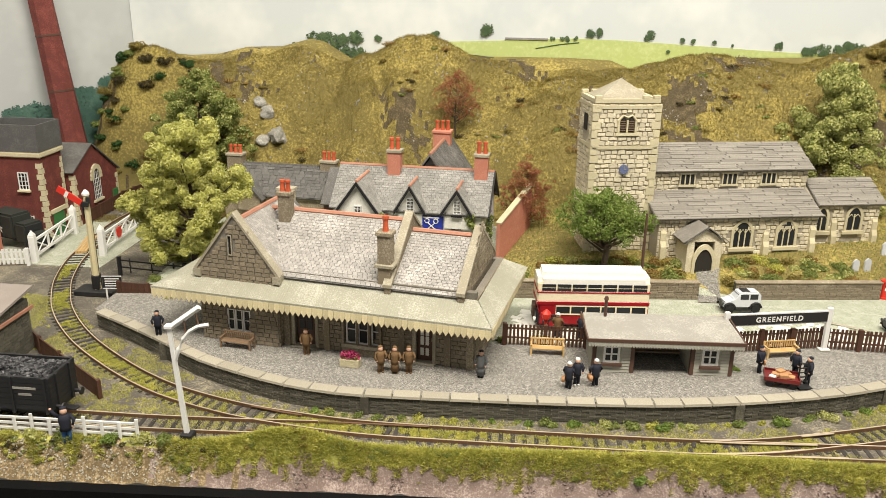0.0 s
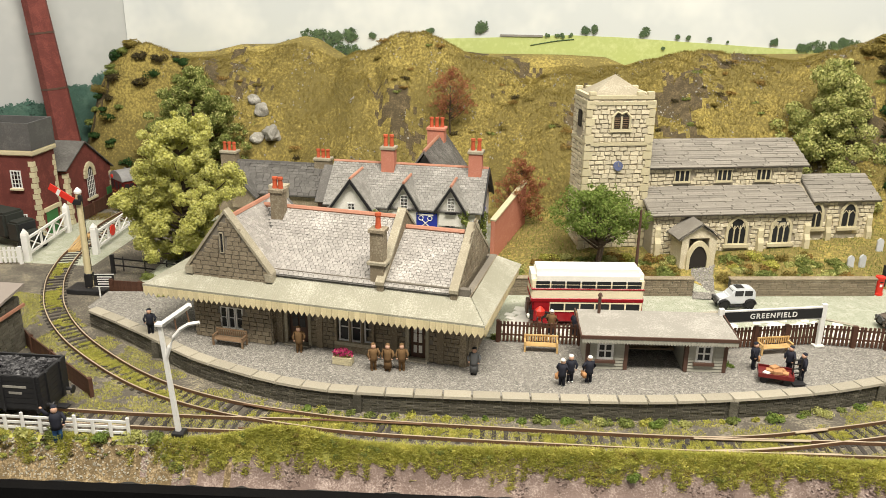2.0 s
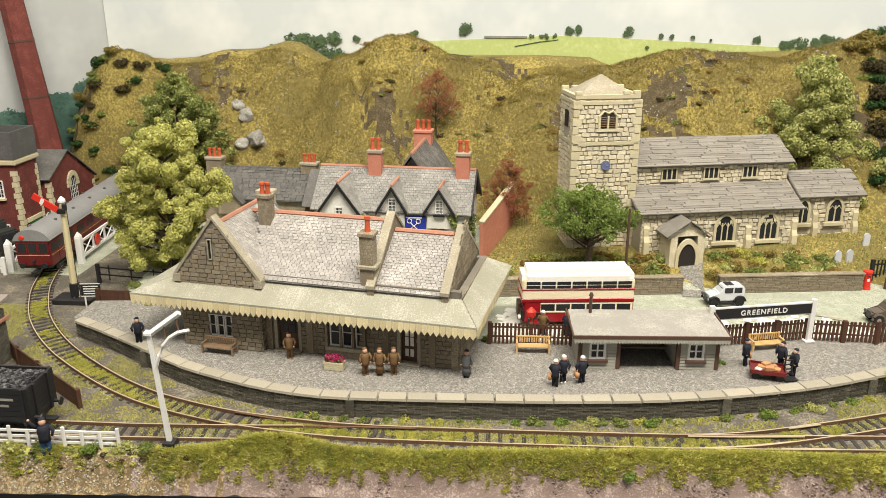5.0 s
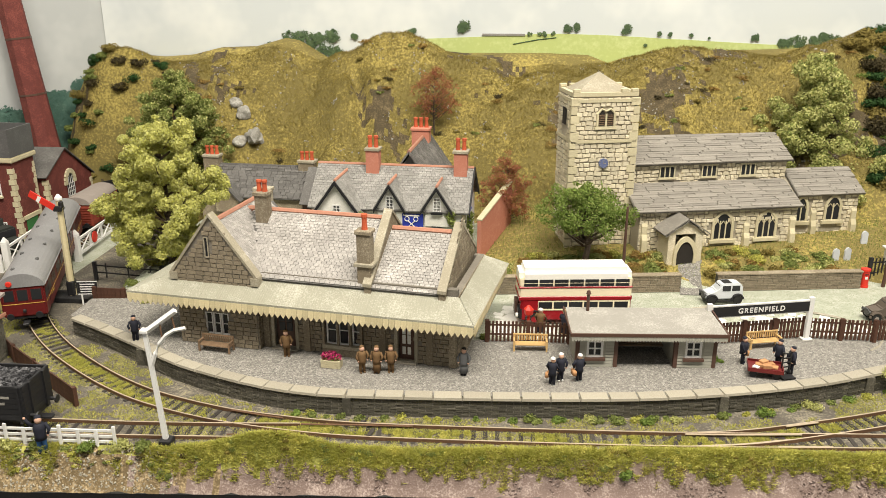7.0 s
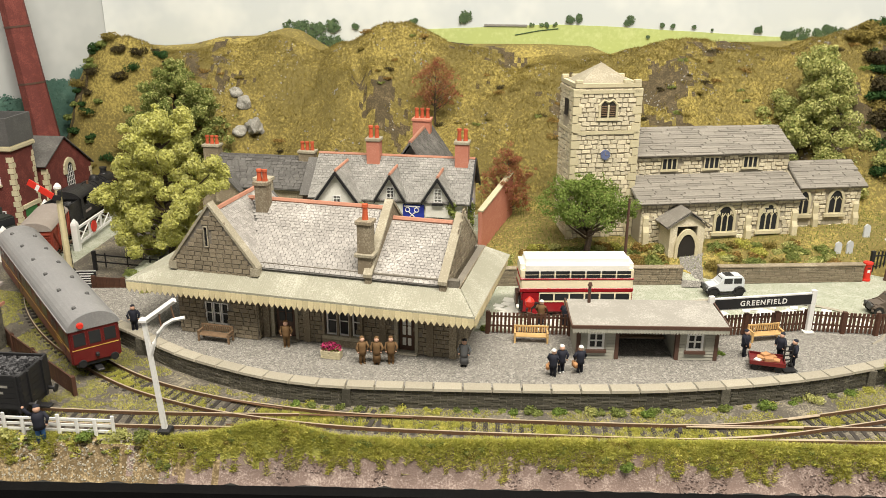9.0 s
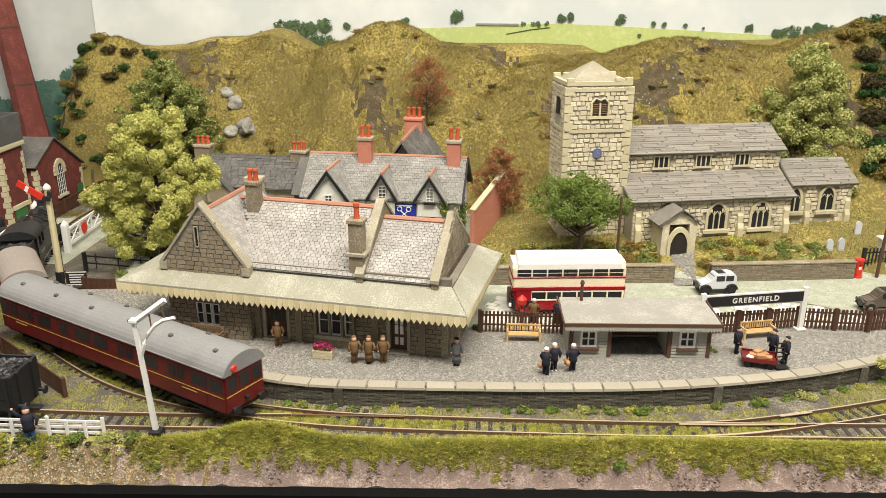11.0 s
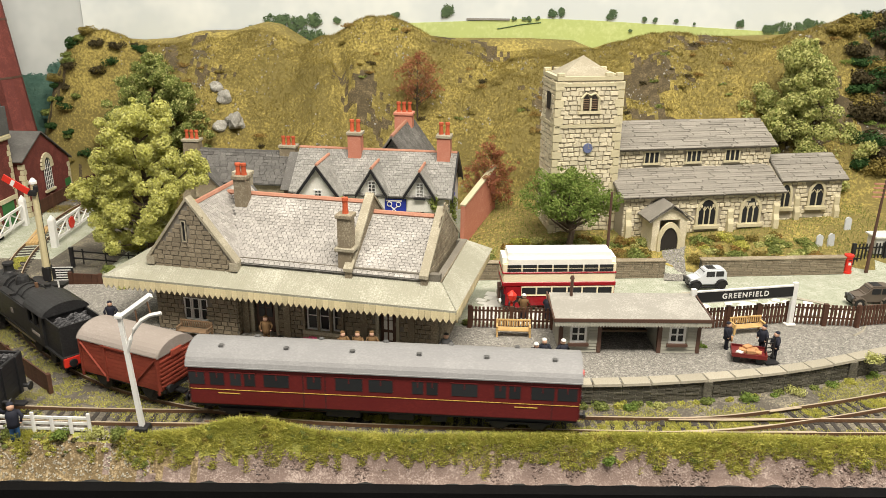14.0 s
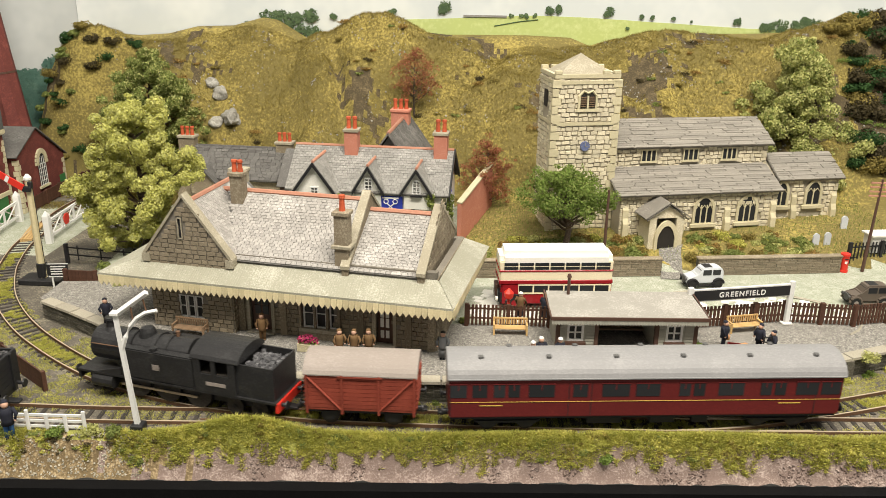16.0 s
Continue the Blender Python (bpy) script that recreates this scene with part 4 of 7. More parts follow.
AE, AT, NE, NR = 6.9 - Z, 8.7 - Z, 10.7 - Z, 12.7 - Z
aisle = part("wall", bx(0, 16.2, 0, 3.5, -.5, AE), "church_mortar", ch)
nave = part("wall", bx(.2, 16.6, 3.5, 10.5, -.5, NE), "church_mortar", ch)
prism_b = pr([(3.5, NE), (10.5, NE), (7, NR - .15)], "x", .4, 16.5)
part("gable_wall", prism_b, "church_mortar", ch)
part("chancel_wall", bx(16.6, 23.8, 1.6, 7.4, -.5, 7.5 - Z), "church_mortar", ch)
part("gable_wall", pr([(1.6, 7.5 - Z), (7.4, 7.5 - Z), (4.5, 9.2 - Z)], "x", 16.6, 23.7), "church_mortar", ch)
tower = part("tower", bx(-6.45, -.35, 2, 6.6, -.6, 17.7 - Z), "church_mortar", ch)
ga = ((8.55, 2.35), (13.1, 2.35))
pa = lambda a, b: not any(abs(a - g[0]) < 1.35 and g[1] - .5 < b + .5 < g[1] + 2.9 for g in ga)
rub = courses((0, 0, -.5), (1, 0, 0), (0, 0, 1), (0, -1, 0), 16.2, AE + .5, .62, .42, .12, pa, .07, .45, seed=21)
twf = courses((-6.45, 2, -.6), (1, 0, 0), (0, 0, 1), (0, -1, 0), 6.1, 16.6, .62, .44, .12, lambda a, b: not (abs(a - 3.15) < .8 and 13.5 < b < 15.9), .07, .45, seed=22)
twl = courses((-6.45, 2, -.6), (0, 1, 0), (0, 0, 1), (-1, 0, 0), 4.6, 16.6, .62, .44, .12, lambda a, b: not (abs(a - 2.4) < .9 and 12.4 < b < 15.4), .07, .45, seed=23)
nvf = courses((.2, 3.5, AT - .1), (1, 0, 0), (0, 0, 1), (0, -1, 0), 16.4, NE - AT, .6, .4, .12, lambda a, b: not any(abs(a - g) < .95 for g in (3.9, 8.3, 12.4)), .07, .45, seed=24)
chf = courses((16.6, 1.6, -.5), (1, 0, 0), (0, 0, 1), (0, -1, 0), 7.2, 6.4, .6, .42, .12, lambda a, b: not (abs(a - 4.4) < 1.1 and 2.4 < b < 6.2) and not (abs(a - 1.0) < .9 and 2.6 < b < 6), .07, .45, seed=25)
for k in (twf, rub):
    k.sort(key=lambda q: -q[0].z)
pieces(ch, "stone", "church", twf, 240)
pieces(ch, "stone", "church", rub, 60)
for k in (twl, nvf, chf):
    pieces(ch, "stone", "church", k, 0)
pieces(ch, "stone", "church", courses((16.2, 0, -.5), (0, 1, 0), (0, 0, 1), (1, 0, 0), 3.5, AE + .5, .6, .42, .12, None, .07, .45, seed=26), 0)


def slab_roof(a, b, c, d, rows, seed, name="roof", parent=None):
    """A roof of long stone slabs in overlapping courses between the corners a, b (eave) and c, d (ridge)."""
    a, b, c, d = map(Vector, (a, b, c, d))
    r = part(name, roof_slab(nb(), a, b, c, d, .1), "stone_roof", parent or ch)
    u, w = (b - a).normalized(), (d - a).normalized()
    n = (b - a).cross(d - a).normalized()
    it = courses(a + n * .12, u, w, n, (b - a).length, (d - a).length, 2.8, (d - a).length / (rows * 1.8), .09, None, .018, .42, .16, seed=seed)
    pieces(r, "roof_slab", "stone_roof", it, 120)
    return r


slab_roof((-.5, -.55, AE), (16.5, -.55, AE), (16.5, 3.5, AT), (-.5, 3.5, AT), 8, 31)
slab_roof((.3, 3.0, NE), (17.0, 3.0, NE), (17.0, 7, NR), (.3, 7, NR), 8, 32)
slab_roof((17.0, 11, NE), (.3, 11, NE), (.3, 7, NR), (17.0, 7, NR), 8, 33)
slab_roof((16.9, 1.2, 7.45 - Z), (24.2, 1.2, 7.45 - Z), (24.2, 4.5, 9.4 - Z), (16.9, 4.5, 9.4 - Z), 7, 34)
slab_roof((24.2, 7.8, 7.45 - Z), (16.9, 7.8, 7.45 - Z), (16.9, 4.5, 9.4 - Z), (24.2, 4.5, 9.4 - Z), 7, 35)
for u in ga:
    gothic(ch, u[0], u[1], 1.75, 2.5, -.06)
gothic(ch, 21.1, 3.3, 1.4, 2.3, 1.54, 2)
gothic(ch, 17.6, 3.3, 1.1, 2.3, 1.54, 2)
for u in (3.9, 8.3, 12.4):
    g = part("window", bx(u - .75, u + .75, 3.36, 3.4, 9.4 - Z, 10.45 - Z), "glass", ch)
    bm = nb()
    for i in range(4):
        x = u - .75 + i * .5
        box(bm, x - .06, x + .06, 3.28, 3.35, 9.4 - Z, 10.45 - Z)
    box(bm, u - .9, u + .9, 3.26, 3.38, 9.2 - Z, 9.4 - Z), box(bm, u - .9, u + .9, 3.26, 3.38, 10.45 - Z, 10.6 - Z)
    part("mullion", bm, "dressed", g)
for u, y, h in ((.5, 0, 4.4), (11.0, 0, 4.0), (15.8, 0, 4.4), (19.0, 1.6, 4.6), (23.4, 1.6, 4.6), (6.2, 0, 3.6)):
    bm = nb()
    prism(bm, [(y - .55, -.5), (y - .55, h * .6), (y - .3, h * .72), (y - .3, h * .9), (y, h), (y, -.5)], "x", u - .28, u + .28)
    part("buttress", bm, "dressed", ch)
# tower dressings
T = 17.7 - Z
for z in (13.5 - Z, 17.3 - Z):
    part("string_course", bx(-6.6, -.2, 1.82, 6.75, z - .14, z + .16), "dressed", ch)
tc = [(Vector((-6.43 + (k % 2) * .12 + s * (6.06 - (k % 2) * .24), 1.98, .4 + k * .8)), Vector((.45 if k % 2 else .3, 0, 0)), Vector((0, 0, .37)), Vector((0, -.16, 0))) for k in range(20) for s in (0, 1)]
pieces(ch, "quoin", "dressed", tc, 40)
bm = nb()
for a, b, c, d in ((-6.55, -.25, 1.9, 2.3), (-6.55, -.25, 6.3, 6.7), (-6.55, -6.15, 2.3, 6.3), (-.65, -.25, 2.3, 6.3)):
    box(bm, a, b, c, d, T, T + .35)
part("parapet", bm, "dressed", ch)
mer = [(-6.2, 2.1), (-6.2, 6.5), (-.6, 2.1), (-.6, 6.5), (-1.6, 2.1), (-5.2, 6.5)]
mme = mesh_of("merlon", rbox(-.34, .34, -.2, .2, 0, .34, .05, 1), "dressed")
for i, (a, b) in enumerate(mer):
    ob = new("merlon", mme)
    ob.parent = ch
    ob.matrix_basis = pose(a * S, b * S, (T + .35) * S, 0, 0, 90 if 2.5 < b < 6.4 else 0)
bm = nb()
apex = bm.verts.new((-3.4, 4.4, T + 2.0))
base = [bm.verts.new(p) for p in ((-6.0, 2.45, T + .3), (-.8, 2.45, T + .3), (-.8, 6.15, T + .3), (-6.0, 6.15, T + .3))]
for i in range(4):
    bm.faces.new((base[i], base[(i + 1) % 4], apex))
bm.faces.new(base[::-1])
part("tower_roof", bm, "coping", ch, "low pyramid tower roof of pale lead")
# dark panels stand for the shade behind the belfry openings
for u in (-3.72, -2.92):
    g = part("belfry_light", pr(arch(u, 13.4, .62, 1.4, 2), "y", 1.83, 1.87), "interior", ch)
    for k in range(6):
        part("louvre", bx(u - .28, u + .28, 1.78, 1.84, 13.5 + k * .17, 13.56 + k * .17), "wood", g)
bm = nb()
for x0, x1, z0, z1 in ((-4.25, -4.05, 13.3, 14.5), (-3.4, -3.24, 13.3, 14.5), (-2.59, -2.39, 13.3, 14.5), (-4.4, -2.24, 13.05, 13.3)):
    box(bm, x0, x1, 1.74, 1.95, z0, z1)
tube(bm, [(-4.22, 1.84, 14.45), (-3.75, 1.84, 14.95), (-3.32, 1.84, 14.75), (-2.9, 1.84, 14.95), (-2.42, 1.84, 14.45)], .12, 6)
part("belfry_surround", bm, "dressed", ch)
g = part("belfry_light", bx(-6.6, -6.55, 3.9, 4.9, 13.2, 14.8), "interior", ch)
M["clock_blue"] = plain("faded_clock_blue", (.13, .16, .30), .5)
clock = part("clock", tb([(-3.3, 1.9, 9.8), (-3.3, 1.72, 9.8)], .46, 20), "clock_blue", ch, "round blue clock face")
for i in range(12):
    a = i * math.pi / 6
    part("hour_mark", bx(-3.3 + .38 * math.sin(a) - .025, -3.3 + .38 * math.sin(a) + .025, 1.69, 1.715, 9.8 + .38 * math.cos(a) - .025, 9.8 + .38 * math.cos(a) + .025), "felt", clock)
part("clock_pointer", bx(-3.33, -3.27, 1.69, 1.715, 9.8, 10.12), "felt", clock)
part("clock_pointer", bx(-3.3, -3.07, 1.69, 1.715, 9.77, 9.83), "felt", clock)
# porch
bm = nb()
box(bm, 1.05, 1.75, -2.5, 0, -.4, 3.6), box(bm, 3.75, 4.45, -2.5, 0, -.4, 3.6)
prism(bm, [(.9, 3.5), (4.6, 3.5), (2.75, 4.9)], "y", -2.45, 0)
po = part("porch", bm, "church", ch, "gabled stone porch")
# dark panel closes the arch in place of the shade within the porch
part("porch_opening", pr(arch(2.75, -.3, 1.7, 3.1, 0), "y", -2.6, -2.52), "interior", po)
bm = nb()
out, inn = arch(2.75, -.3, 2.3, 3.6, 0), arch(2.75, -.3, 1.7, 3.1, 0)
a0, b0 = [bm.verts.new((p[0], -2.72, p[1])) for p in out], [bm.verts.new((p[0], -2.72, p[1])) for p in inn]
a1, b1 = [bm.verts.new((p[0], -2.5, p[1])) for p in out], [bm.verts.new((p[0], -2.5, p[1])) for p in inn]
for i in range(1, len(out)):
    j = (i + 1) % len(out)
    bm.faces.new((a0[i], a0[j], b0[j], b0[i])), bm.faces.new((a0[i], a1[i], a1[j], a0[j])), bm.faces.new((b0[i], b0[j], b1[j], b1[i]))
part("porch_arch", bm, "dressed", po)
slab_roof((.5, -2.8, 3.6), (.5, 0.2, 3.6), (2.75, .2, 5.1), (2.75, -2.8, 5.1), 5, 36, "porch_roof", po)
slab_roof((5.0, .2, 3.6), (5.0, -2.8, 3.6), (2.75, -2.8, 5.1), (2.75, .2, 5.1), 5, 37, "porch_roof", po)
po.matrix_basis = pose(.95 * S, 0, .25 * S)


# ---- the inn ----
inn = thing("inn", -7.5, 28.7, 1.2, -4, "white-rendered inn with slate roof, black bargeboards and dormers", "house")
IZ = 1.2
bm = wall(nb(), -15.2, 0, 0, 5.6, 0, .4, [(-6.6, -5.6, 3.9, 5.2), (-3.4, -2.2, 3.9, 5.2), (-12.9, -11.6, 3.9, 5.2)])
box(bm, -.4, 0, .4, 8, 0, 5.6), box(bm, -15.2, -14.8, .4, 8, 0, 5.6), box(bm, -14.8, -.4, 7.6, 8, 0, 5.6)
prism(bm, [(0, 5.6), (8, 5.6), (4, 8.9)], "x", -.4, 0), prism(bm, [(0, 5.6), (8, 5.6), (4, 8.9)], "x", -15.2, -14.8)
part("wall", bm, "render", inn)
sl = math.hypot(4.3, 3.4)
rw, rn = Vector((0, 4.3 / sl, 3.4 / sl)), Vector((0, -3.4 / sl, 4.3 / sl))
bm = nb()
roof_slab(bm, (-15.5, -.35, 5.5), (.35, -.35, 5.5), (.35, 4, 8.95), (-15.5, 4, 8.95))
roof_slab(bm, (.35, 8.35, 5.5), (-15.5, 8.35, 5.5), (-15.5, 4, 8.95), (.35, 4, 8.95))
rf = part("roof", bm, "slate_dark", inn)
pieces(rf, "slate", "slate_mid", courses((-15.5, -.35, 5.65), (1, 0, 0), rw, rn, 15.85, sl, .42, .30, .04, None, .025, .04, .1, seed=41), 280)
part("ridge_tile", tb([(-15.5, 4, 9.1), (.35, 4, 9.1)], .17, 6), "ridge", rf)


def gablet(u, w, zb, zt, y, deep, sash):
    """A gabled dormer or cross-wing front with black bargeboards, a small roof and a sash."""
    g = part("dormer", prism(box(nb(), u - w / 2, u + w / 2, y, deep, zb - 2.0, zb), [(u - w / 2, zb), (u + w / 2, zb), (u, zt)], "y", y, deep), "render", inn, "white gabled dormer")
    k = w / 2 + .35
    dz = (zt - zb) / (w / 2) * .35
    bm = nb()
    roof_slab(bm, (u + k, y - .35, zb - dz), (u + k, deep + .5, zb - dz), (u, deep + .5, zt + .05), (u, y - .35, zt + .05))
    roof_slab(bm, (u - k, deep + .5, zb - dz), (u - k, y - .35, zb - dz), (u, y - .35, zt + .05), (u, deep + .5, zt + .05))
    r = part("dormer_roof", bm, "slate_mid", g)
    l_ = math.hypot(k, zt - zb + dz)
    for s in (-1, 1):
        pieces(r, "slate", "slate_mid", courses((u + s * k, y - .3, zb - dz + .16), (0, 1, 0), (-s * k / l_, 0, (zt - zb + dz) / l_), (s * (zt - zb + dz) / l_, 0, k / l_), deep - y + .6, l_, .5, .33, .05, None, .03, .08, .1, seed=int(50 + u)), 0)
        part("bargeboard", pr([(u, zt + .22), (u, zt - .22), (u + s * k, zb - dz - .3), (u + s * k, zb - dz + .12)], "y", y - .5, y - .36), "black", g)
    part("ridge_tile", tb([(u, y - .3, zt + .22), (u, deep + .5, zt + .22)], .15, 6), "ridge", g)
    window(g, u - sash / 2, u + sash / 2, zb - .55, zb + .85, y - .16, 2, 4, "white", .1, "black")
    return g


gablet(-12.4, 4.6, 5.3, 8.4, -.9, 4.0, .8)
gablet(-7.3, 2.4, 6.2, 8.1, -.25, 3.2, .8)
gablet(-2.7, 2.4, 6.2, 8.0, -.25, 3.2, .8)
for a, b in ((-6.6, -5.6), (-3.4, -2.2), (-12.9, -11.6)):
    window(inn, a, b, 3.9, 5.2, 0 if a > -10 else 0, 2, 3, "white", .1, "black")
chimney(inn, -9.7, 3.6, 7.4, 10.9, 1.3, 1.2, "pinkbrick", 2, 1.2)
chimney(inn, -.9, 3.6, 7.4, 10.9, 1.3, 1.2, "pinkbrick", 2, 1.2)
# rear range, its ridge running back
bm = prism(box(nb(), -9, -3.6, 8, 16, 0, 6.2), [(-9, 6.2), (-3.6, 6.2), (-6.3, 10.0)], "y", 6, 16)
part("rear_wall", bm, "render", inn)
bm = nb()
roof_slab(bm, (-3.2, 4.4, 5.8), (-3.2, 16.2, 5.8), (-6.3, 16.2, 10.2), (-6.3, 4.4, 10.2))
roof_slab(bm, (-9.4, 16.2, 5.8), (-9.4, 4.4, 5.8), (-6.3, 4.4, 10.2), (-6.3, 16.2, 10.2))
rf = part("roof", bm, "slate_dark", inn)
l_ = math.hypot(3.1, 4.4)
pieces(rf, "slate", "slate_dark", courses((-3.2, 4.4, 5.95), (0, 1, 0), (-3.1 / l_, 0, 4.4 / l_), (4.4 / l_, 0, 3.1 / l_), 11.8, l_, .5, .35, .05, None, .03, .08, .1, seed=61), 0)
pieces(rf, "slate", "slate_dark", courses((-9.4, 4.4, 5.95), (0, 1, 0), (3.1 / l_, 0, 4.4 / l_), (-4.4 / l_, 0, 3.1 / l_), 11.8, l_, .5, .35, .05, None, .03, .08, .1, seed=62), 0)
part("ridge_tile", tb([(-6.3, 4.6, 10.35), (-6.3, 16, 10.35)], .2, 6), "ridge", rf)
chimney(inn, -6.6, 13.5, 8.4, 11.2, 1.9, 1.4, "pinkbrick", 3, 1.1, "pinkbrick")
part("gable_board", pr([(-.4, 5.3), (-.4, 5.7), (4, 9.2), (8.4, 5.7), (8.4, 5.3), (4, 8.75)], "x", .36, .5), "black", inn)


def key_sign(parent, w, h, m):
    """A blue inn sign: crossed keys and a plain bar of lettering."""
    s = part("inn_sign", rbox(-w / 2, w / 2, -.06, .06, -h / 2, h / 2, .02, 1), "blue", parent, "blue inn sign with crossed white keys")
    s.matrix_basis = m
    for k in (-1, 1):
        part("key", tb([(k * w * .16, -.1, h * .1), (-k * w * .22, -.1, -h * .36)], .05, 6), "white", s)
        part("key_bow", tb([(k * w * .19 + .22 * math.cos(a), -.1, h * .2 + .22 * math.sin(a)) for a in [i * .6283 for i in range(11)]], .05, 5), "white", s)
    part("lettering_bar", bx(-w * .34, w * .34, -.09, -.065, h * .36, h * .44), "white", s)
    return s


key_sign(inn, 2.3, 1.7, pose(-5.2 * S, -.12 * S, 4.5 * S))
key_sign(inn, 1.8, 2.2, pose(.12 * S, 3.2 * S, 4.0 * S, 0, 0, 90))
for y0 in (1.0, 3.0, 5.6):
    for z0 in (1.4,) + ((6.2,) if y0 == 3.0 else ()):
        w_ = part("window", bx(.02, .06, y0, y0 + 1.0, z0, z0 + 1.5), "glass", inn)
        bm = nb()
        for a, b, c, d in ((y0, y0 + .1, z0, z0 + 1.5), (y0 + .9, y0 + 1, z0, z0 + 1.5), (y0 + .45, y0 + .55, z0, z0 + 1.5), (y0, y0 + 1, z0, z0 + .1), (y0, y0 + 1, z0 + .7, z0 + .8), (y0, y0 + 1, z0 + 1.4, z0 + 1.5)):
            box(bm, .065, .1, a, b, c, d)
        part("window_frame", bm, "white", w_)
for k in range(9):
    part("quoin", bx(-.5 if k % 2 else -.35, .05, -.06, .5 if k % 2 else .35, k * .62, k * .62 + .5), "black" if k % 2 else "dressed", inn)
v, f = clumps([(-1.0 + .5 * math.sin(i), -.3, .6 + i * .42) for i in range(13)] + [(.25, .6 + .2 * i, 2.5 + .5 * i) for i in range(6)] + [(-11 + .3 * i, -1.1, 4.4 + .3 * i) for i in range(4)] + [(-8.6 + .4 * i, -.4, 3.6) for i in range(10)], [.42] * 33, 2600, .13, 8)
leaf_mesh("climbing_plant", v, f, "leaf_mid", inn)
g = thing("garden_wall", -6.2, 30.2, 1.2, 68, "red brick yard wall with sloping stone coping", "wall")
part("brickwork", pr([(0, -.3), (8, -.3), (8, 6.6), (0, 4.4)], "y", -.2, .2), "pinkbrick", g)
part("coping", roof_slab(nb(), (0, -.3, 4.4), (8.1, -.3, 6.62), (8.1, .3, 6.62), (0, .3, 4.4), .16), "dressed", g)

# ---- long grey house behind the station ----
gh = thing("cottage", -38, 40.7, 1.4, -4, "long low grey stone cottage with old slate roof", "house")
bm = prism(box(nb(), 0, 12, 0, 6.5, -.3, 3.4), [(0, 3.4), (6.5, 3.4), (3.2, 6.0)], "x", 0, 12)
part("wall", bm, "stone", gh)
l_ = math.hypot(3.6, 2.8)
for s in (0, 1):
    a, b = (-.4, 3.2) if s == 0 else (6.8, 3.2)
    r = part("roof", roof_slab(nb(), *(((-.3, -.4, 3.2), (12.3, -.4, 3.2), (12.3, 3.2, 6.05), (-.3, 3.2, 6.05)) if s == 0 else ((12.3, 6.8, 3.2), (-.3, 6.8, 3.2), (-.3, 3.2, 6.05), (12.3, 3.2, 6.05)))), "slate_dark", gh)
    if s == 0:
        pieces(r, "slate", "slate_dark", courses((-.3, -.4, 3.35), (1, 0, 0), (0, 3.6 / l_, 2.85 / l_), (0, -2.85 / l_, 3.6 / l_), 12.6, l_, .75, .42, .07, None, .04, .3, .1, seed=71), 150)
part("ridge_tile", tb([(-.3, 3.2, 6.2), (12.3, 3.2, 6.2)], .16, 6), "slate_dark", gh)
part("gable_board", pr([(-.5, 3.1), (-.5, 3.6), (3.2, 6.4), (6.9, 3.6), (6.9, 3.1), (3.2, 5.9)], "x", 12.3, 12.45), "trim", gh)
chimney(gh, .3, 3.2, 5.0, 7.3, 1.8, 1.2, "stone", 3, 1.0)
chimney(gh, 11.6, 3.2, 5.0, 7.0, 1.8, 1.2, "stone", 3, 1.0)
bm = prism(box(nb(), 2.2, 4.8, -1.2, 1, 1.8, 3.2), [(2.2, 3.2), (4.8, 3.2), (3.5, 4.5)], "y", -1.2, 1.5)
d = part("dormer", bm, "stone", gh)
bm = nb()
roof_slab(bm, (5.1, -1.5, 3.0), (5.1, 1.8, 3.0), (3.5, 1.8, 4.7), (3.5, -1.5, 4.7)), roof_slab(bm, (1.9, 1.8, 3.0), (1.9, -1.5, 3.0), (3.5, -1.5, 4.7), (3.5, 1.8, 4.7))
part("dormer_roof", bm, "slate_dark", d)
gh2 = thing("outbuilding", -25.6, 37.5, 1.4, -4, "low dark-gabled slate outbuilding between cottage and inn", "house")
part("wall", prism(box(nb(), 0, 5, 0, 7, -.3, 3.6), [(0, 3.6), (7, 3.6), (3.5, 6.5)], "x", 0, 5), "trim", gh2)
bm = nb()
roof_slab(bm, (-.2, -.4, 3.4), (5.2, -.4, 3.4), (5.2, 3.5, 6.6), (-.2, 3.5, 6.6)), roof_slab(bm, (5.2, 7.4, 3.4), (-.2, 7.4, 3.4), (-.2, 3.5, 6.6), (5.2, 3.5, 6.6))
part("roof", bm, "slate_dark", gh2)

# ---- engine shed side: water tower, boiler house, mill chimney ----
def quoins(parent, x, y, h, dx, dy, seed):
    it = []
    for k in range(int(h / .62)):
        a, b = (.55, .34) if k % 2 else (.34, .55)
        it.append((Vector((x + dx * a * .5, y + dy * b * .5, .31 + k * .62)), Vector((a * .5 + .05, 0, 0)), Vector((0, b * .5 + .05, 0)), Vector((0, 0, .28))))
    pieces(parent, "quoin", "dressed", it, 40)


wt = thing("water_tower", -63.2, 36.2, -.3, 0, "red brick water tower with stone quoins and grey iron tank", "water tower")
part("wall", bx(0, 6.2, 0, 4.2, 0, 9.4), "redbrick", wt)
quoins(wt, 6.2, 0, 9.2, -1, 1, 1), quoins(wt, 6.2, 4.2, 9.2, -1, -1, 2), quoins(wt, 0, 0, 9.2, 1, 1, 3)
part("cornice", rbox(-.3, 6.5, -.3, 4.5, 9.3, 9.9, .12, 2), "dressed", wt)
bm = nb()
for a, b, c, d in ((-.2, 6.4, -.2, 0), (-.2, 6.4, 4.2, 4.4), (-.2, 0, 0, 4.2), (6.2, 6.4, 0, 4.2)):
    box(bm, a, b, c, d, 9.9, 12.9)
box(bm, 0, 6.2, 0, 4.2, 9.9, 11.6)
part("tank", bm, "grey_tank", wt, "grey cast iron tank")
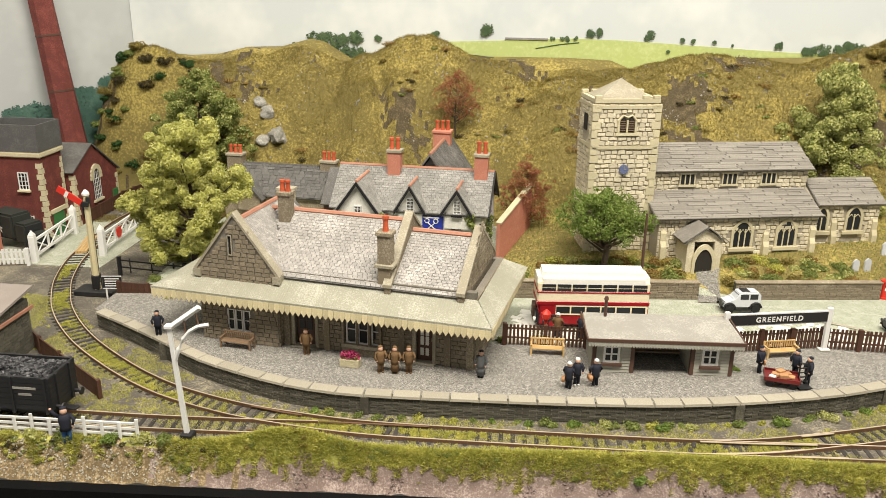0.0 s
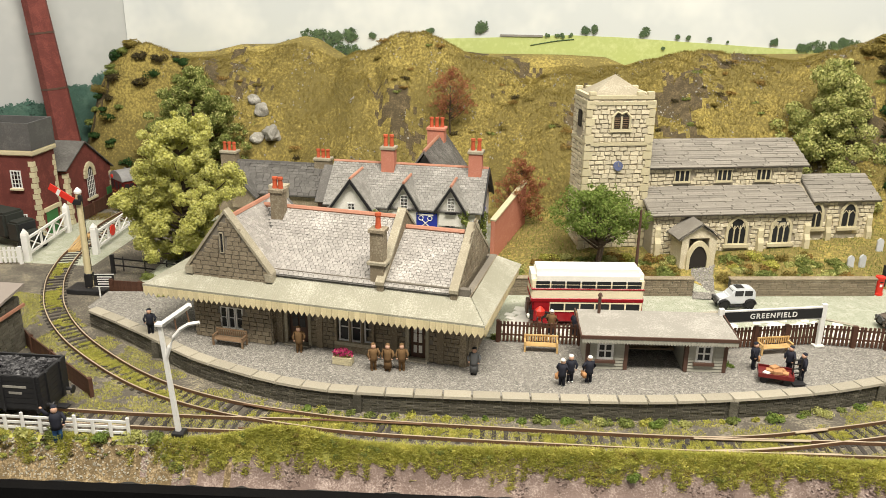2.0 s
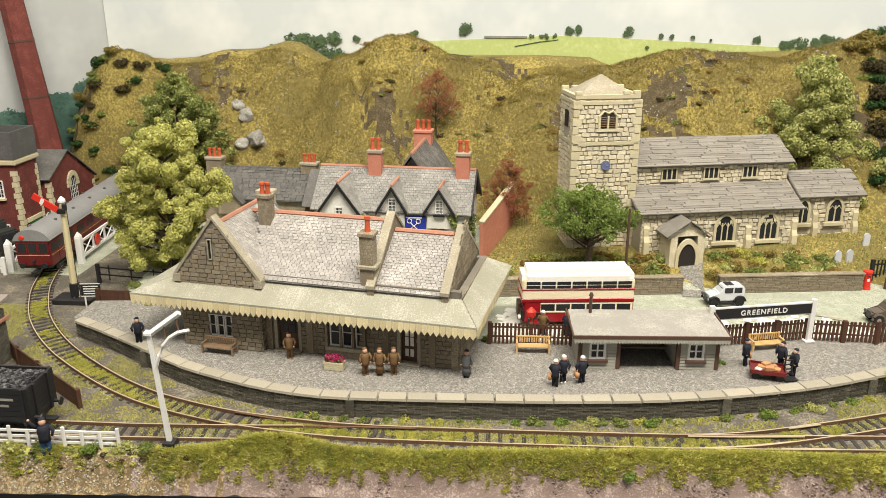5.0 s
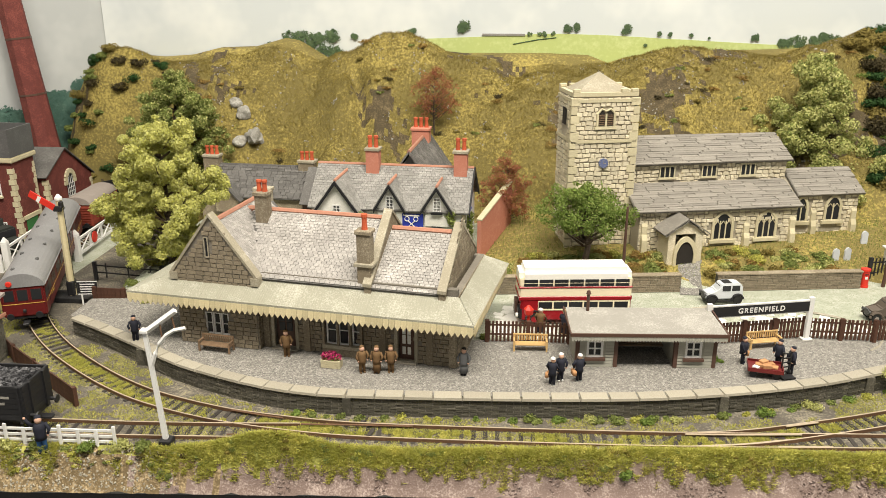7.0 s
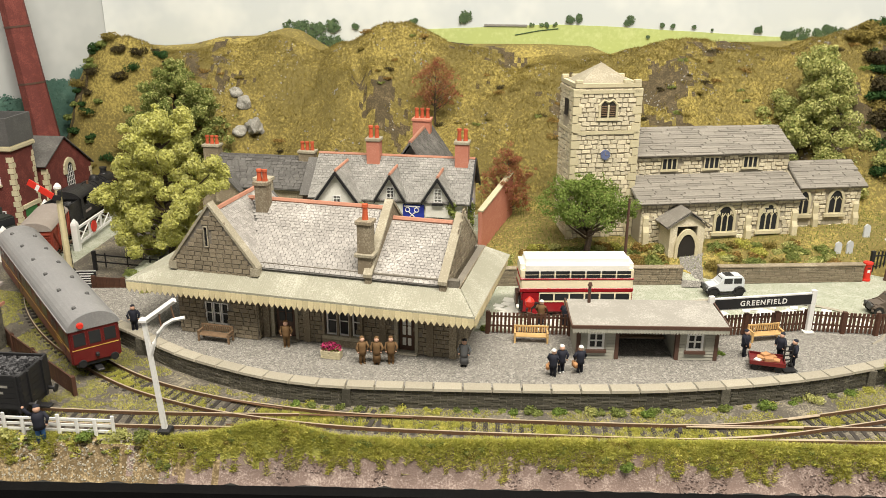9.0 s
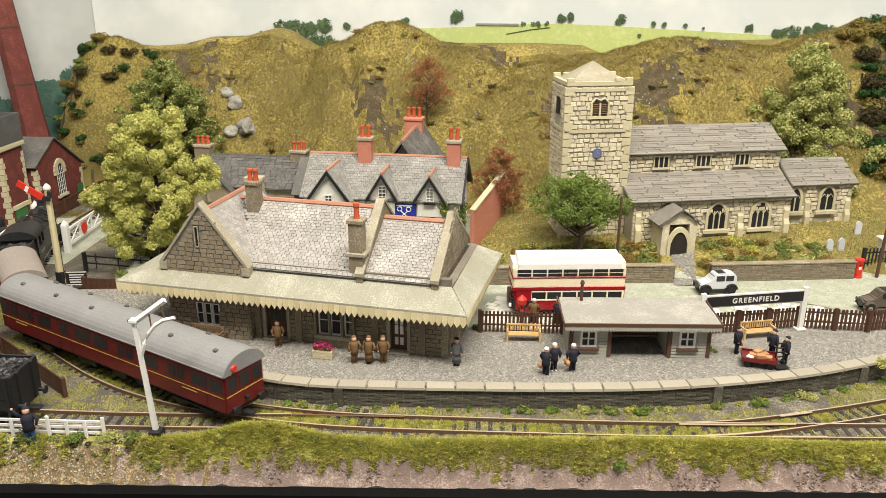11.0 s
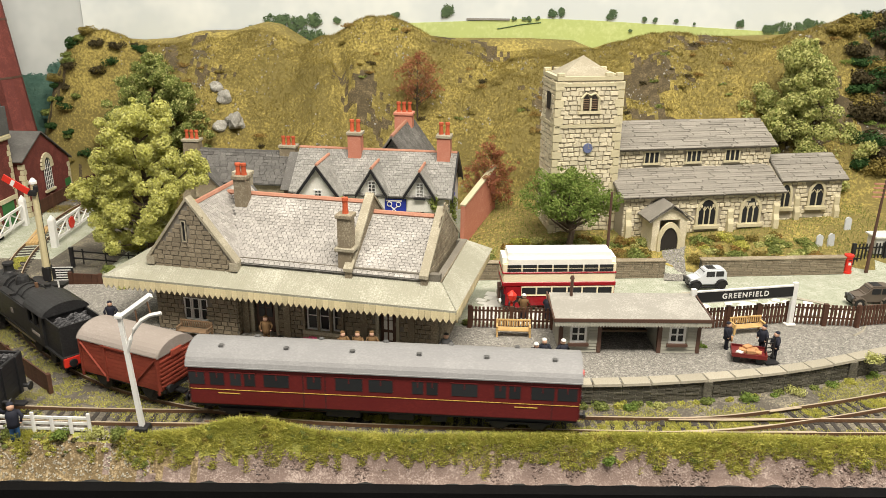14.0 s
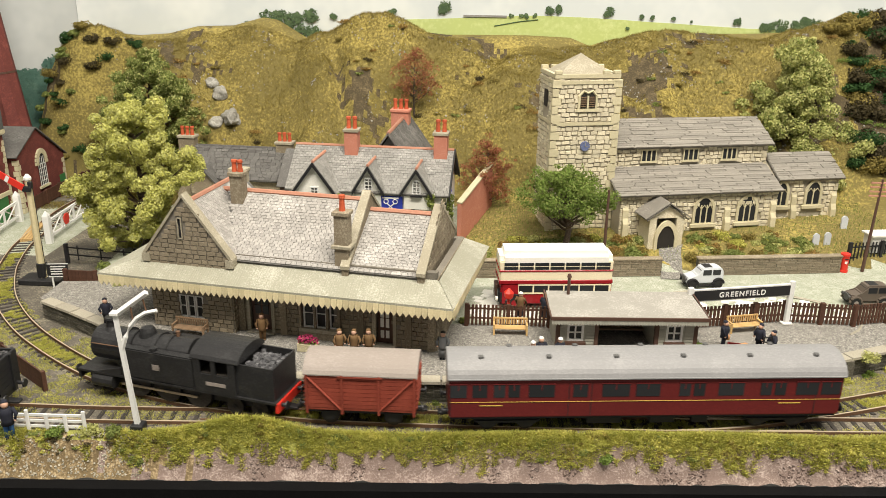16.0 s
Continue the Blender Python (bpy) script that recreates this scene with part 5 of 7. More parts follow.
window(wt, 3.4, 4.6, 5.6, 7.6, -.16, 3, 4, "white", .1, "dressed")
window(wt, 3.4, 4.6, 1.2, 2.6, -.16, 3, 3, "white", .1, "dressed")
part("door", bx(6.22, 6.3, 1.0, 3.2, 0, 2.6), "green", wt, "green door")
part("lintel", bx(6.2, 6.4, .7, 3.5, 2.65, 3.1), "dressed", wt)
bh = thing("boiler_house", -64.5, 41.0, -.3, 0, "red brick boiler house with arched window and slate roof", "house")
part("wall", pr([(0, 0), (10, 0), (10, 4.9), (4.4, 9.0), (0, 6.7)], "x", 0, 8.3), "redbrick", bh)
for s in ((-.4, 4.6), (10.9, 4.6)):
    q = ((-.2, -.4, 6.5), (8.55, -.4, 6.5), (8.55, 4.4, 9.05), (-.2, 4.4, 9.05)) if s[0] < 0 else ((8.55, 10.4, 4.65), (-.2, 10.4, 4.65), (-.2, 4.4, 9.05), (8.55, 4.4, 9.05))
    r = part("roof", roof_slab(nb(), *q), "slate_dark", bh)
quoins(bh, 8.3, 0, 6.4, -1, 1, 4), quoins(bh, 8.3, 10.0, 4.8, -1, -1, 5)
g = part("window", pr([(p[0], p[1]) for p in arch(4.8, 2.2, 1.6, 4.0, 0)], "x", 8.34, 8.38), "glass", bh)
bm = nb()
for a in (4.0, 4.4, 4.8, 5.2, 5.56):
    box(bm, 8.39, 8.43, a, a + .06, 2.2, 4.9 if a in (4.0, 5.56) else 5.6)
for k in range(6):
    box(bm, 8.39, 8.43, 4.0, 5.6, 2.2 + k * .5, 2.26 + k * .5)
part("window_frame", bm, "white", g)
pieces(g, "voussoir", "dressed", [(Vector((8.4, 4.8 + 1.0 * math.cos(a), 4.9 + 1.35 * math.sin(a))), Vector((.12, 0, 0)), Vector((0, -.2 * math.sin(a), .2 * math.cos(a))), Vector((0, .28 * math.cos(a), .28 * math.sin(a)))) for a in [i * .314 for i in range(11)]], 20)
part("window_sill", bx(8.3, 8.55, 3.7, 5.9, 1.9, 2.15), "dressed", g)
part("door", bx(8.32, 8.4, 8.4, 9.6, 0, 2.4), "green", bh)
part("side_window", bx(8.32, 8.38, .9, 1.9, .8, 2.6), "glass", bh)
mc = thing("mill_chimney", -64.1, 55.0, -.4, 0, "tall tapering red brick mill chimney", "chimney")
part("shaft", tb([(0, 0, 0), (0, 0, 16), (0, 0, 45)], [1.9, 1.62, 1.2], 8), "redbrick", mc)
for z in (14, 21, 29):
    part("iron_band", tb([(0, 0, z), (0, 0, z + .25)], 1.85 - z * .0145 + .05, 8), "trim", mc)
mc.matrix_basis = pose(-63.2 * S, 55.0 * S, -.4 * S, 0, -5.9, 0)
pk = thing("brick_building", -65.6, 27.0, -.4, 0, "pink brick building end wall beside the road", "house")
part("wall", bx(0, 5.6, 0, 5, 0, 7.0), "pinkbrick", pk)
# grey slate shed in the goods yard
gs = thing("goods_shed", -49.3, 5.2, -.4, 0, "dark grey block goods shed with red-brown roof edge", "shed")
part("wall", bx(0, 6.6, 0, 4.5, 0, 4.4), "plat_wall", gs)
pieces(gs, "block", "plat_wall", courses((6.6, 0, 0), (0, 1, 0), (0, 0, 1), (1, 0, 0), 4.5, 4.4, .8, .3, .06, None, .04, .3, seed=81) + courses((0, 0, 0), (1, 0, 0), (0, 0, 1), (0, -1, 0), 6.6, 4.4, .8, .3, .06, None, .04, .3, seed=82), 150)
part("roof", roof_slab(nb(), (-.3, -.4, 4.4), (7.0, -.4, 4.4), (7.0, 4.9, 5.2), (-.3, 4.9, 5.2), .2), "vanroof", gs)
part("bargeboard", bx(6.72, 6.85, -.3, 4.8, 3.5, 3.75), "ridge", gs)


# ---- train ----
def wheel(parent, x, y, r, name="wheel", spokes=0, key="black"):
    w = part(name, tb([(x, y - .14, r), (x, y + .14, r)], r, 18), key, parent)
    part("tyre", tb([(x, y - .16, r), (x, y - .141, r)], r * .98, 18), "sleeper", w)
    part("hub", tb([(x, y - .2, r), (x, y - .161, r)], r * .25, 8), "black", w)
    return w


def coupling(parent, x, s):
    part("coupling", rbox(x - .5, x + .5, -.25, .25, .55, .75, .05, 1), "black", parent)
    for y in (-1.1, 1.1):
        b = part("buffer", tb([(x - s * .35, y, 1.35), (x + s * .2, y, 1.35), (x + s * .21, y, 1.35), (x + s * .3, y, 1.35)], [.14, .12, .3, .28], 10), "black", parent)


def arc_roof(bm, half, z0, rise, x0, x1, n=12, drop=.12, mi=0):
    pts = [(half * math.sin(a) , z0 + rise * (math.cos(a) - math.cos(1.35)) / (1 - math.cos(1.35))) for a in [-1.35 + 2.7 * i / n for i in range(n + 1)]]
    k = half / (half * math.sin(1.35))
    pts = [(y * k, z) for y, z in pts]
    return prism(bm, [*pts, (half, z0 - drop), (-half, z0 - drop)], "x", x0, x1, mi)


CL, VL = 24.6, 6.9
coach = thing("railway_coach", 0, 0, 0, 0, "maroon driving trailer coach with grey roof and yellow lining", "railway coach", "train")
SX0, SX1 = -CL / 2, CL / 2
body = rbox(SX0, SX1, -1.72, 1.72, 1.15, 3.95, .12, 2)
body_ob = part("body", body, "maroon", coach)
rf = part("roof", arc_roof(nb(), 1.8, 3.93, 1.05, SX0 - .08, SX1 + .08, 14), "roofgrey", coach, "weathered pale grey roof")
part("rain_strip", bx(SX0, SX1, -1.86, -1.78, 3.86, 3.93), "roofgrey", rf)
part("rain_strip", bx(SX0, SX1, 1.78, 1.86, 3.86, 3.93), "roofgrey", rf)
for i in range(6):
    for y in (-.75, .75):
        x = SX0 + 2.0 + i * 4.2 + (1.9 if y > 0 else 0)
        if x < SX1 - .5:
            part("roof_vent", rbox(x - .16, x + .16, y - .14, y + .14, 4.75, 5.0, .05, 1), "grey_tank", rf)
wins = [(-11.7, 1.0), (-10.4, .9), (-9.2, .7), (-8.3, .7), (-6.6, 1.6), (-4.2, .9), (-2.0, 1.7), (.0, 1.5), (2.3, .7), (3.2, .7), (5.2, 1.6), (7.4, .7), (8.3, .7), (10.0, 1.4), (11.5, 1.2)]
for s in (-1, 1):
    for x, w in wins:
        y = s * 1.735
        g = part("window", bx(x - w / 2, x + w / 2, min(y, y + s * .012), max(y, y + s * .012), 2.62, 3.5), "glass", coach)
        part("window_top", bx(x - w / 2 - .05, x + w / 2 + .05, min(y, y + s * .03), max(y, y + s * .03), 3.5, 3.56), "maroon", g)
        part("window_bar", bx(x - .03, x + .03, min(y, y + s * .02), max(y, y + s * .02), 3.1, 3.5), "maroon", g)
    for z in (2.28,):
        part("lining", bx(SX0 + .1, SX1 - .1, min(s * 1.735, s * 1.75), max(s * 1.735, s * 1.75), z, z + .035), "yellow", coach)
    for x in (-4.9, -3.5, 10.6, -12.2):
        part("door_seam", bx(x - .02, x + .02, min(s * 1.725, s * 1.74), max(s * 1.725, s * 1.74), 1.25, 3.6), "black", coach)
for x in (-9.7, 9.0):
    for s in (-1, 1):
        part("lettering_bar", bx(x - .7, x + .7, min(s * 1.735, s * 1.75), max(s * 1.735, s * 1.75), 2.02, 2.08), "yellow", coach)
for y in (-1.05, 0, 1.05):
    g = part("end_window", bx(SX1 + .005, SX1 + .03, y - .4, y + .4, 2.6, 3.55), "glass", coach)
    part("window_frame", box(box(nb(), SX1 + .03, SX1 + .05, y - .46, y - .4, 2.55, 3.6), SX1 + .03, SX1 + .05, y + .4, y + .46, 2.55, 3.6), "maroon", g)
part("lining", bx(SX1 + .005, SX1 + .02, -1.6, 1.6, 2.3, 2.35), "yellow", coach)
part("warning_bell", tb([(SX1, -.9, 4.15), (SX1 + .2, -.9, 4.15)], [.3, .2], 10), "red", coach)
part("lamp_bracket", rbox(SX1, SX1 + .25, -.12, .12, 1.6, 1.85, .03, 1), "black", coach)
part("underframe", bx(SX0 + .1, SX1 - .1, -1.45, 1.45, .95, 1.15), "black", coach)
for x, w in ((-2.5, 2.2), (1.2, 1.6), (3.6, 1.0)):
    part("battery_box", rbox(x - w / 2, x + w / 2, -1.4, 1.4, .5, .95, .05, 1), "black", coach)
for bxc in (-8.6, 8.6):
    bg = part("bogie", rbox(bxc - 2.1, bxc + 2.1, -1.25, 1.25, .55, .85, .06, 1), "black", coach)
    for x in (-1.2, 1.2):
        for y in (-.95, .95):
            wheel(bg, bxc + x, y, .6)
    for y in (-1.3, 1.3):
        part("axle_guard", pr([(bxc - 2, .75), (bxc - 1.5, .35), (bxc - .9, .35), (bxc - .5, .6), (bxc + .5, .6), (bxc + .9, .35), (bxc + 1.5, .35), (bxc + 2, .75)], "y", y - .06, y + .06), "black", bg)
coupling(coach, SX0 - .1, -1), coupling(coach, SX1 + .1, 1)

van = thing("parcels_van", 0, 0, 0, 0, "bauxite red goods van with grey-brown curved roof", "railway van", "train")
h = VL / 2
part("body", rbox(-h, h, -1.6, 1.6, 1.2, 3.75, .04, 1), "bauxite", van)
part("roof", arc_roof(nb(), 1.7, 3.74, .8, -h - .1, h + .1, 12, .08), "vanroof", van)
for s in (-1, 1):
    for z in [1.4 + .28 * i for i in range(8)]:
        part("plank", bx(-h + .1, h - .1, min(s * 1.6, s * 1.625), max(s * 1.6, s * 1.625), z, z + .245), "bauxite", van)
    for x in (-h + .1, -1.15, 1.15, h - .1):
        part("stanchion", bx(x - .07, x + .07, min(s * 1.62, s * 1.72), max(s * 1.62, s * 1.72), 1.0, 3.7), "bauxite", van)
    part("diagonal_brace", tb([(-h + .2, s * 1.68, 3.5), (-1.25, s * 1.68, 1.35)], .07, 4), "bauxite", van)
    part("diagonal_brace", tb([(h - .2, s * 1.68, 3.5), (1.25, s * 1.68, 1.35)], .07, 4), "bauxite", van)
    part("door_rail", bx(-1.4, 1.4, min(s * 1.62, s * 1.74), max(s * 1.62, s * 1.74), 3.55, 3.66), "bauxite", van)
    for k in range(7):
        part("end_rib", bx(min(s * h, s * (h + .1)), max(s * h, s * (h + .1)), -1.5, 1.5, 1.45 + k * .3, 1.57 + k * .3), "bauxite", van)
    part("end_hood", rbox(min(s * h, s * (h + .2)), max(s * h, s * (h + .2)), -.5, .5, 3.3, 3.8, .05, 1), "bauxite", van)
part("underframe", bx(-h, h, -1.3, 1.3, .9, 1.2), "black", van)
for x in (-2.0, 2.0):
    for y in (-.95, .95):
        wheel(van, x, y, .6)
    for y in (-1.3, 1.3):
        part("axle_guard", pr([(x - .6, 1.0), (x - .25, .4), (x + .25, .4), (x + .6, 1.0)], "y", y - .05, y + .05), "black", van)
coupling(van, -h - .15, -1), coupling(van, h + .15, 1)

LL = 15.0
loco = thing("tank_locomotive", 0, 0, 0, 0, "weathered black tank locomotive with red rear buffer beam", "locomotive", "train")
part("running_plate", bx(-7.4, 7.4, -1.65, 1.65, 1.5, 1.65), "locoblack", loco)
part("frame", bx(-7.2, 7.2, -.85, .85, .6, 1.5), "black", loco)
boiler = part("boiler", tb([(-6.6, 0, 3.1), (-4.4, 0, 3.1), (-4.39, 0, 3.1), (.8, 0, 3.15)], [1.15, 1.15, 1.05, 1.15], 20), "locoblack", loco, smooth=False)
part("smokebox_door", tb([(-6.6, 0, 3.1), (-6.75, 0, 3.1), (-6.85, 0, 3.1)], [.95, .85, .3], 18), "locoblack", boiler)
part("chimney", tb([(-5.6, 0, 4.1), (-5.6, 0, 4.35), (-5.6, 0, 4.8), (-5.6, 0, 4.85), (-5.6, 0, 5.0)], [.55, .38, .36, .45, .42], 14), "locoblack", boiler)
part("dome", tb([(-2.8, 0, 4.05), (-2.8, 0, 4.4), (-2.8, 0, 4.65), (-2.8, 0, 4.75)], [.6, .52, .4, .12], 14), "locoblack", boiler)
part("safety_valve", tb([(-.6, .18, 4.1), (-.6, .18, 4.6)], .13, 8), "rail", boiler)
for x in (-4.3, -3.6, -1.8, -.9):
    part("boiler_band", tb([(x, 0, 3.13), (x + .1, 0, 3.13)], 1.2, 20), "locoblack", boiler)
for s in (-1, 1):
    y0, y1 = sorted((s * .95, s * 1.62))
    tank = part("side_tank", rbox(-4.0, 1.6, y0, y1, 1.65, 3.75, .08, 2), "locoblack", loco)
    part("tank_filler", tb([(-1.5, s * 1.3, 3.75), (-1.5, s * 1.3, 3.95)], .25, 10), "locoblack", tank)
    part("crest", bx(-1.5, -1.0, min(s * 1.625, s * 1.64), max(s * 1.625, s * 1.64), 2.5, 2.9), "vanroof", tank)
    part("front_step", pr([(-6.9, 1.6), (-6.2, 1.6), (-4.0, 2.2), (-4.0, 1.6)], "y", y0, y0 + .15), "locoblack", loco)
    part("cylinder", tb([(-6.3, s * 1.4, 1.0), (-4.7, s * 1.4, 1.0)], .48, 12), "locoblack", loco)
    part("connecting_rod", bx(-4.4, 1.4, min(s * 1.2, s * 1.28), max(s * 1.2, s * 1.28), .75, .9), "railtop", loco)
    part("number_bar", bx(2.5, 3.9, min(s * 1.68, s * 1.7), max(s * 1.68, s * 1.7), 2.15, 2.4), "vanroof", loco)
    part("handrail", tb([(-6.4, s * 1.22, 3.5), (-4.0, s * 1.22, 3.55)], .04, 5), "rail", loco)
bm = nb()
for s in (-1, 1):
    y0, y1 = sorted((s * 1.55, s * 1.67))
    for a, b, c, d in ((1.6, 4.6, 1.65, 2.9), (1.6, 2.1, 2.9, 4.0), (2.9, 3.2, 2.9, 4.0), (4.1, 4.6, 2.9, 4.0)):
        box(bm, a, b, y0, y1, c, d)
box(bm, 1.6, 1.72, -1.55, 1.55, 1.65, 4.0), box(bm, 4.5, 4.6, -1.55, 1.55, 1.65, 3.2)
cab = part("cab", bm, "locoblack", loco)
part("cab_roof", arc_roof(nb(), 1.72, 3.98, .75, 1.45, 4.9, 12, .06), "locoblack", cab)
# dark block stands for the shade inside the cab
part("cab_interior", bx(1.75, 4.45, -1.5, 1.5, 1.7, 2.9), "interior", cab)
bm = nb()
for a, b, c, d in ((4.6, 7.2, -1.5, -1.4), (4.6, 7.2, 1.4, 1.5), (7.1, 7.2, -1.4, 1.4), (4.6, 4.7, -1.4, 1.4)):
    box(bm, a, b, c, d, 1.65, 3.9)
box(bm, 4.7, 7.1, -1.4, 1.4, 1.65, 3.2)
bunker = part("bunker", bm, "locoblack", loco)
rg = random.Random(12)
pieces(bunker, "coal_lump", "coal", [(Vector((rg.uniform(4.9, 6.9), rg.uniform(-1.2, 1.2), 3.2 + rg.random() * .4)), Vector((.12, .06, .03)), Vector((-.05, .12, .02)), Vector((0, .03, .1))) for _ in range(160)], 0)
part("buffer_beam", bx(7.3, 7.5, -1.6, 1.6, .95, 1.6), "red", loco, "bright red buffer beam")
part("buffer_beam", bx(-7.5, -7.3, -1.6, 1.6, .95, 1.6), "locoblack", loco)
for x, r in ((-5.6, .62), (-3.2, 1.0), (-.9, 1.0), (1.4, 1.0), (4.1, .62), (5.9, .62)):
    for y in (-.95, .95):
        wheel(loco, x, y, r, "wheel", 1 if r > .8 else 0)
coupling(loco, -7.6, -1), coupling(loco, 7.6, 1)
LINE = spline(MAIN, 0.25)


def place_on(s, half):
    """The pose of a vehicle whose middle is s cm along the line and whose bogies stand half cm from it."""
    def at(k):
        k = k / .25
        i = int(math.floor(k))
        if i < 0:
            return LINE[0] + (LINE[1] - LINE[0]) * k
        if i >= len(LINE) - 1:
            return LINE[-1]
        return LINE[i].lerp(LINE[i + 1], k - i)
    a, b = at(s - half), at(s + half)
    c, d = (a + b) / 2, b - a
    return pose(c.x * S, c.y * S, 0, 0, 0, math.degrees(math.atan2(d.y, d.x)))


TRAVEL = [(0.0, 8.4), (1.5, 18.2), (3.0, 27.9), (4.0, 34.6), (5.2, 42.9), (6.5, 52.0), (7.0, 55.3), (8.5, 65.4), (9.0, 69.0), (10.2, 77.2), (11.3, 84.8), (12.0, 89.8), (12.5, 93.1), (14.5, 108.2), (16.0, 121.0)]


def train_motion():
    times = [i * .25 for i in range(65)]
    tt, ss = [p[0] for p in TRAVEL], [p[1] for p in TRAVEL]
    for ob, back, half in ((coach, CL / 2, 8.6), (van, CL + 1.9 + VL / 2, 2.0), (loco, CL + 1.9 + VL + 1.2 + 7.5, 3.6)):
        walk(ob, [(t, place_on(float(np.interp(t, tt, ss)) - back, half)) for t in times])


# ---- signals ----
sg = thing("signal_gantry", -25.05, -1.7, -.4, 0, "white wooden bracket signal post leaning beside the track", "signal post")
part("post", tb([(0, 0, 0), (-.55, 0, 8.1)], [.21, .16], 4), "white", sg)
part("foot", rbox(-.4, .4, -.4, .4, 0, .6, .05, 1), "black", sg)
part("post_cap", rbox(-.8, -.3, -.25, .25, 8.0, 8.25, .05, 1), "white", sg)
part("arm_beam", tb([(-.62, 0, 7.95), (1.5, .1, 9.5)], .19, 4), "white", sg)
part("brace", tb([(-.38, 0, 5.7), (-.05, 0, 6.6), (.3, 0, 7.3), (.75, .03, 7.85), (1.3, .06, 8.2), (2.0, .1, 8.35)], [.15, .15, .15, .14, .13, .12], 6), "white", sg)
part("hanger", tb([(1.2, .1, 9.2), (1.35, .1, 8.3)], .05, 6), "rail", sg)
part("hanger", tb([(.45, .03, 8.7), (.5, .03, 7.7)], .05, 6), "rail", sg)
solo("concrete_pad", rbox(-1, 1, -.35, .35, 0, .12, .03, 1), "render", -23.6, -1.7, -.38, 4, "white concrete pad beside the signal post", "pad")
s2 = thing("semaphore_signal", -43.5, 21.4, -.3, 0, "cream semaphore signal with raised red arm on black base", "signal post")
part("base", rbox(-1.9, 1.9, -1.0, 1.0, 0, .5, .06, 1), "locoblack", s2)
part("winch", rbox(-.35, .35, -.4, .4, .5, 1.9, .08, 1), "black", s2)
part("post", tb([(0, 0, .5), (0, 0, 9.6)], [.38, .26], 8), "cream", s2)
part("finial", tb([(0, 0, 9.6), (0, 0, 9.8), (0, 0, 10.1)], [.34, .34, .1], 8), "white", s2)
arm = part("signal_arm", pr([(-.2, -.28), (-2.3, 1.0), (-2.0, 1.5), (.1, .2)], "y", -.06, .06), "red", s2, "red signal arm with white band")
arm.matrix_basis = pose(-.2 * S, -.45 * S, 9.0 * S)
part("white_band", pr([(-1.35, .41), (-1.62, .58), (-1.34, 1.06), (-1.07, .9)], "y", -.075, -.062), "white", arm)
part("spectacle", rbox(-.4, .4, -.5, -.3, 8.6, 9.1, .06, 1), "black", s2)
part("lamp", rbox(.15, .5, -.45, -.1, 8.9, 9.5, .05, 1), "black", s2)
part("signal_wire", tb([(.45, -.2, 1.2), (.45, -.2, 9.0)], .03, 5), "black", s2)
nbd = thing("notice_board", -41.2, 20.0, -.3, 8, "small black notice board with white lines", "notice board")
part("panel", bx(-.85, .85, -.06, .06, 1.2, 2.4), "black", nbd)
part("panel_edge", box(box(nb(), -.9, .9, -.08, -.062, 2.36, 2.44), -.9, .9, -.08, -.062, 1.16, 1.24), "white", nbd)
for i in range(4):
    part("lettering_bar", bx(-.65, .65, -.08, -.062, 1.4 + i * .23, 1.5 + i * .23), "white", nbd)
for x in (-.6, .6):
    part("leg", bx(x - .06, x + .06, -.05, .05, 0, 1.2), "white", nbd)


# ---- fences and gates ----
def picket_fence(pts, h, key, label, step=.3, z=P, post_step=3.0, name="picket_fence", w=.09, rails=(.35, .8), caps=False, group=""):
    """Posts, two rails and separate pickets along a line of plan points."""
    o = Vector((*pts[0], z))
    t = thing(name, o.x, o.y, o.z, 0, label, "fence", group)
    me = mesh_of("picket", bx(-w, w, -.05, .05, .08, h), key)
    pm = mesh_of("post", bx(-.16, .16, -.14, .14, -.3, h + (.25 if caps else .08)), key)
    for a, b in zip(pts, pts[1:]):
        a, b = Vector((*a, 0)), Vector((*b, 0))
        d, ln = (b - a).normalized(), (b - a).length
        ang = math.degrees(math.atan2(d.y, d.x))
        base = a - Vector((o.x, o.y, 0))
        for k in rails:
            bm = bx(0, ln, .05, .12, h * k - .07, h * k + .07)
            r = part("fence_rail", bm, key, t)
            r.matrix_basis = pose(base.x * S, base.y * S, 0, 0, 0, ang)
        n = max(1, int(ln / step))
        for i in range(n):
            q = base + d * (ln * (i + .5) / n)
            ob = new("picket", me)
            ob.parent = t
            ob.matrix_basis = pose(q.x * S, q.y * S, 0, 0, random.uniform(-1.2, 1.2), ang)
        m = max(1, round(ln / post_step))
        for i in range(m + 1):
            q = base + d * (ln * i / m)
            ob = new("post", pm)
            ob.parent = t
            ob.matrix_basis = pose(q.x * S, q.y * S, 0, 0, 0, ang)
    return t


picket_fence([(-4.9, 12.3), (1.5, 12.4)], 1.75, "brown", "brown wooden picket fence behind the platform")
picket_fence([(12.6, 13.2), (20.0, 15.0)], 1.75, "brown", "brown wooden picket fence behind the platform")
picket_fence([(20.3, 14.9), (25.3, 14.7), (34, 17.2)], 1.75, "brown", "brown wooden picket fence along the road")
picket_fence([(30.3, 28.2), (40, 30.5)], 2.3, "black", "black iron railing beside the churchyard", step=.35, w=.05, name="railing")
picket_fence([(-43.6, 26.0), (-36.4, 25.0), (-30, 26)], 1.6, "black", "thin black iron railing beside the road", step=2.4, w=.04, z=.1, post_step=9, name="railing")
picket_fence([(-40.0, 18.9), (-34.5, 18.6)], 1.5, "brown", "brown close-boarded fence at the platform end", step=.24, w=.118, z=.5)
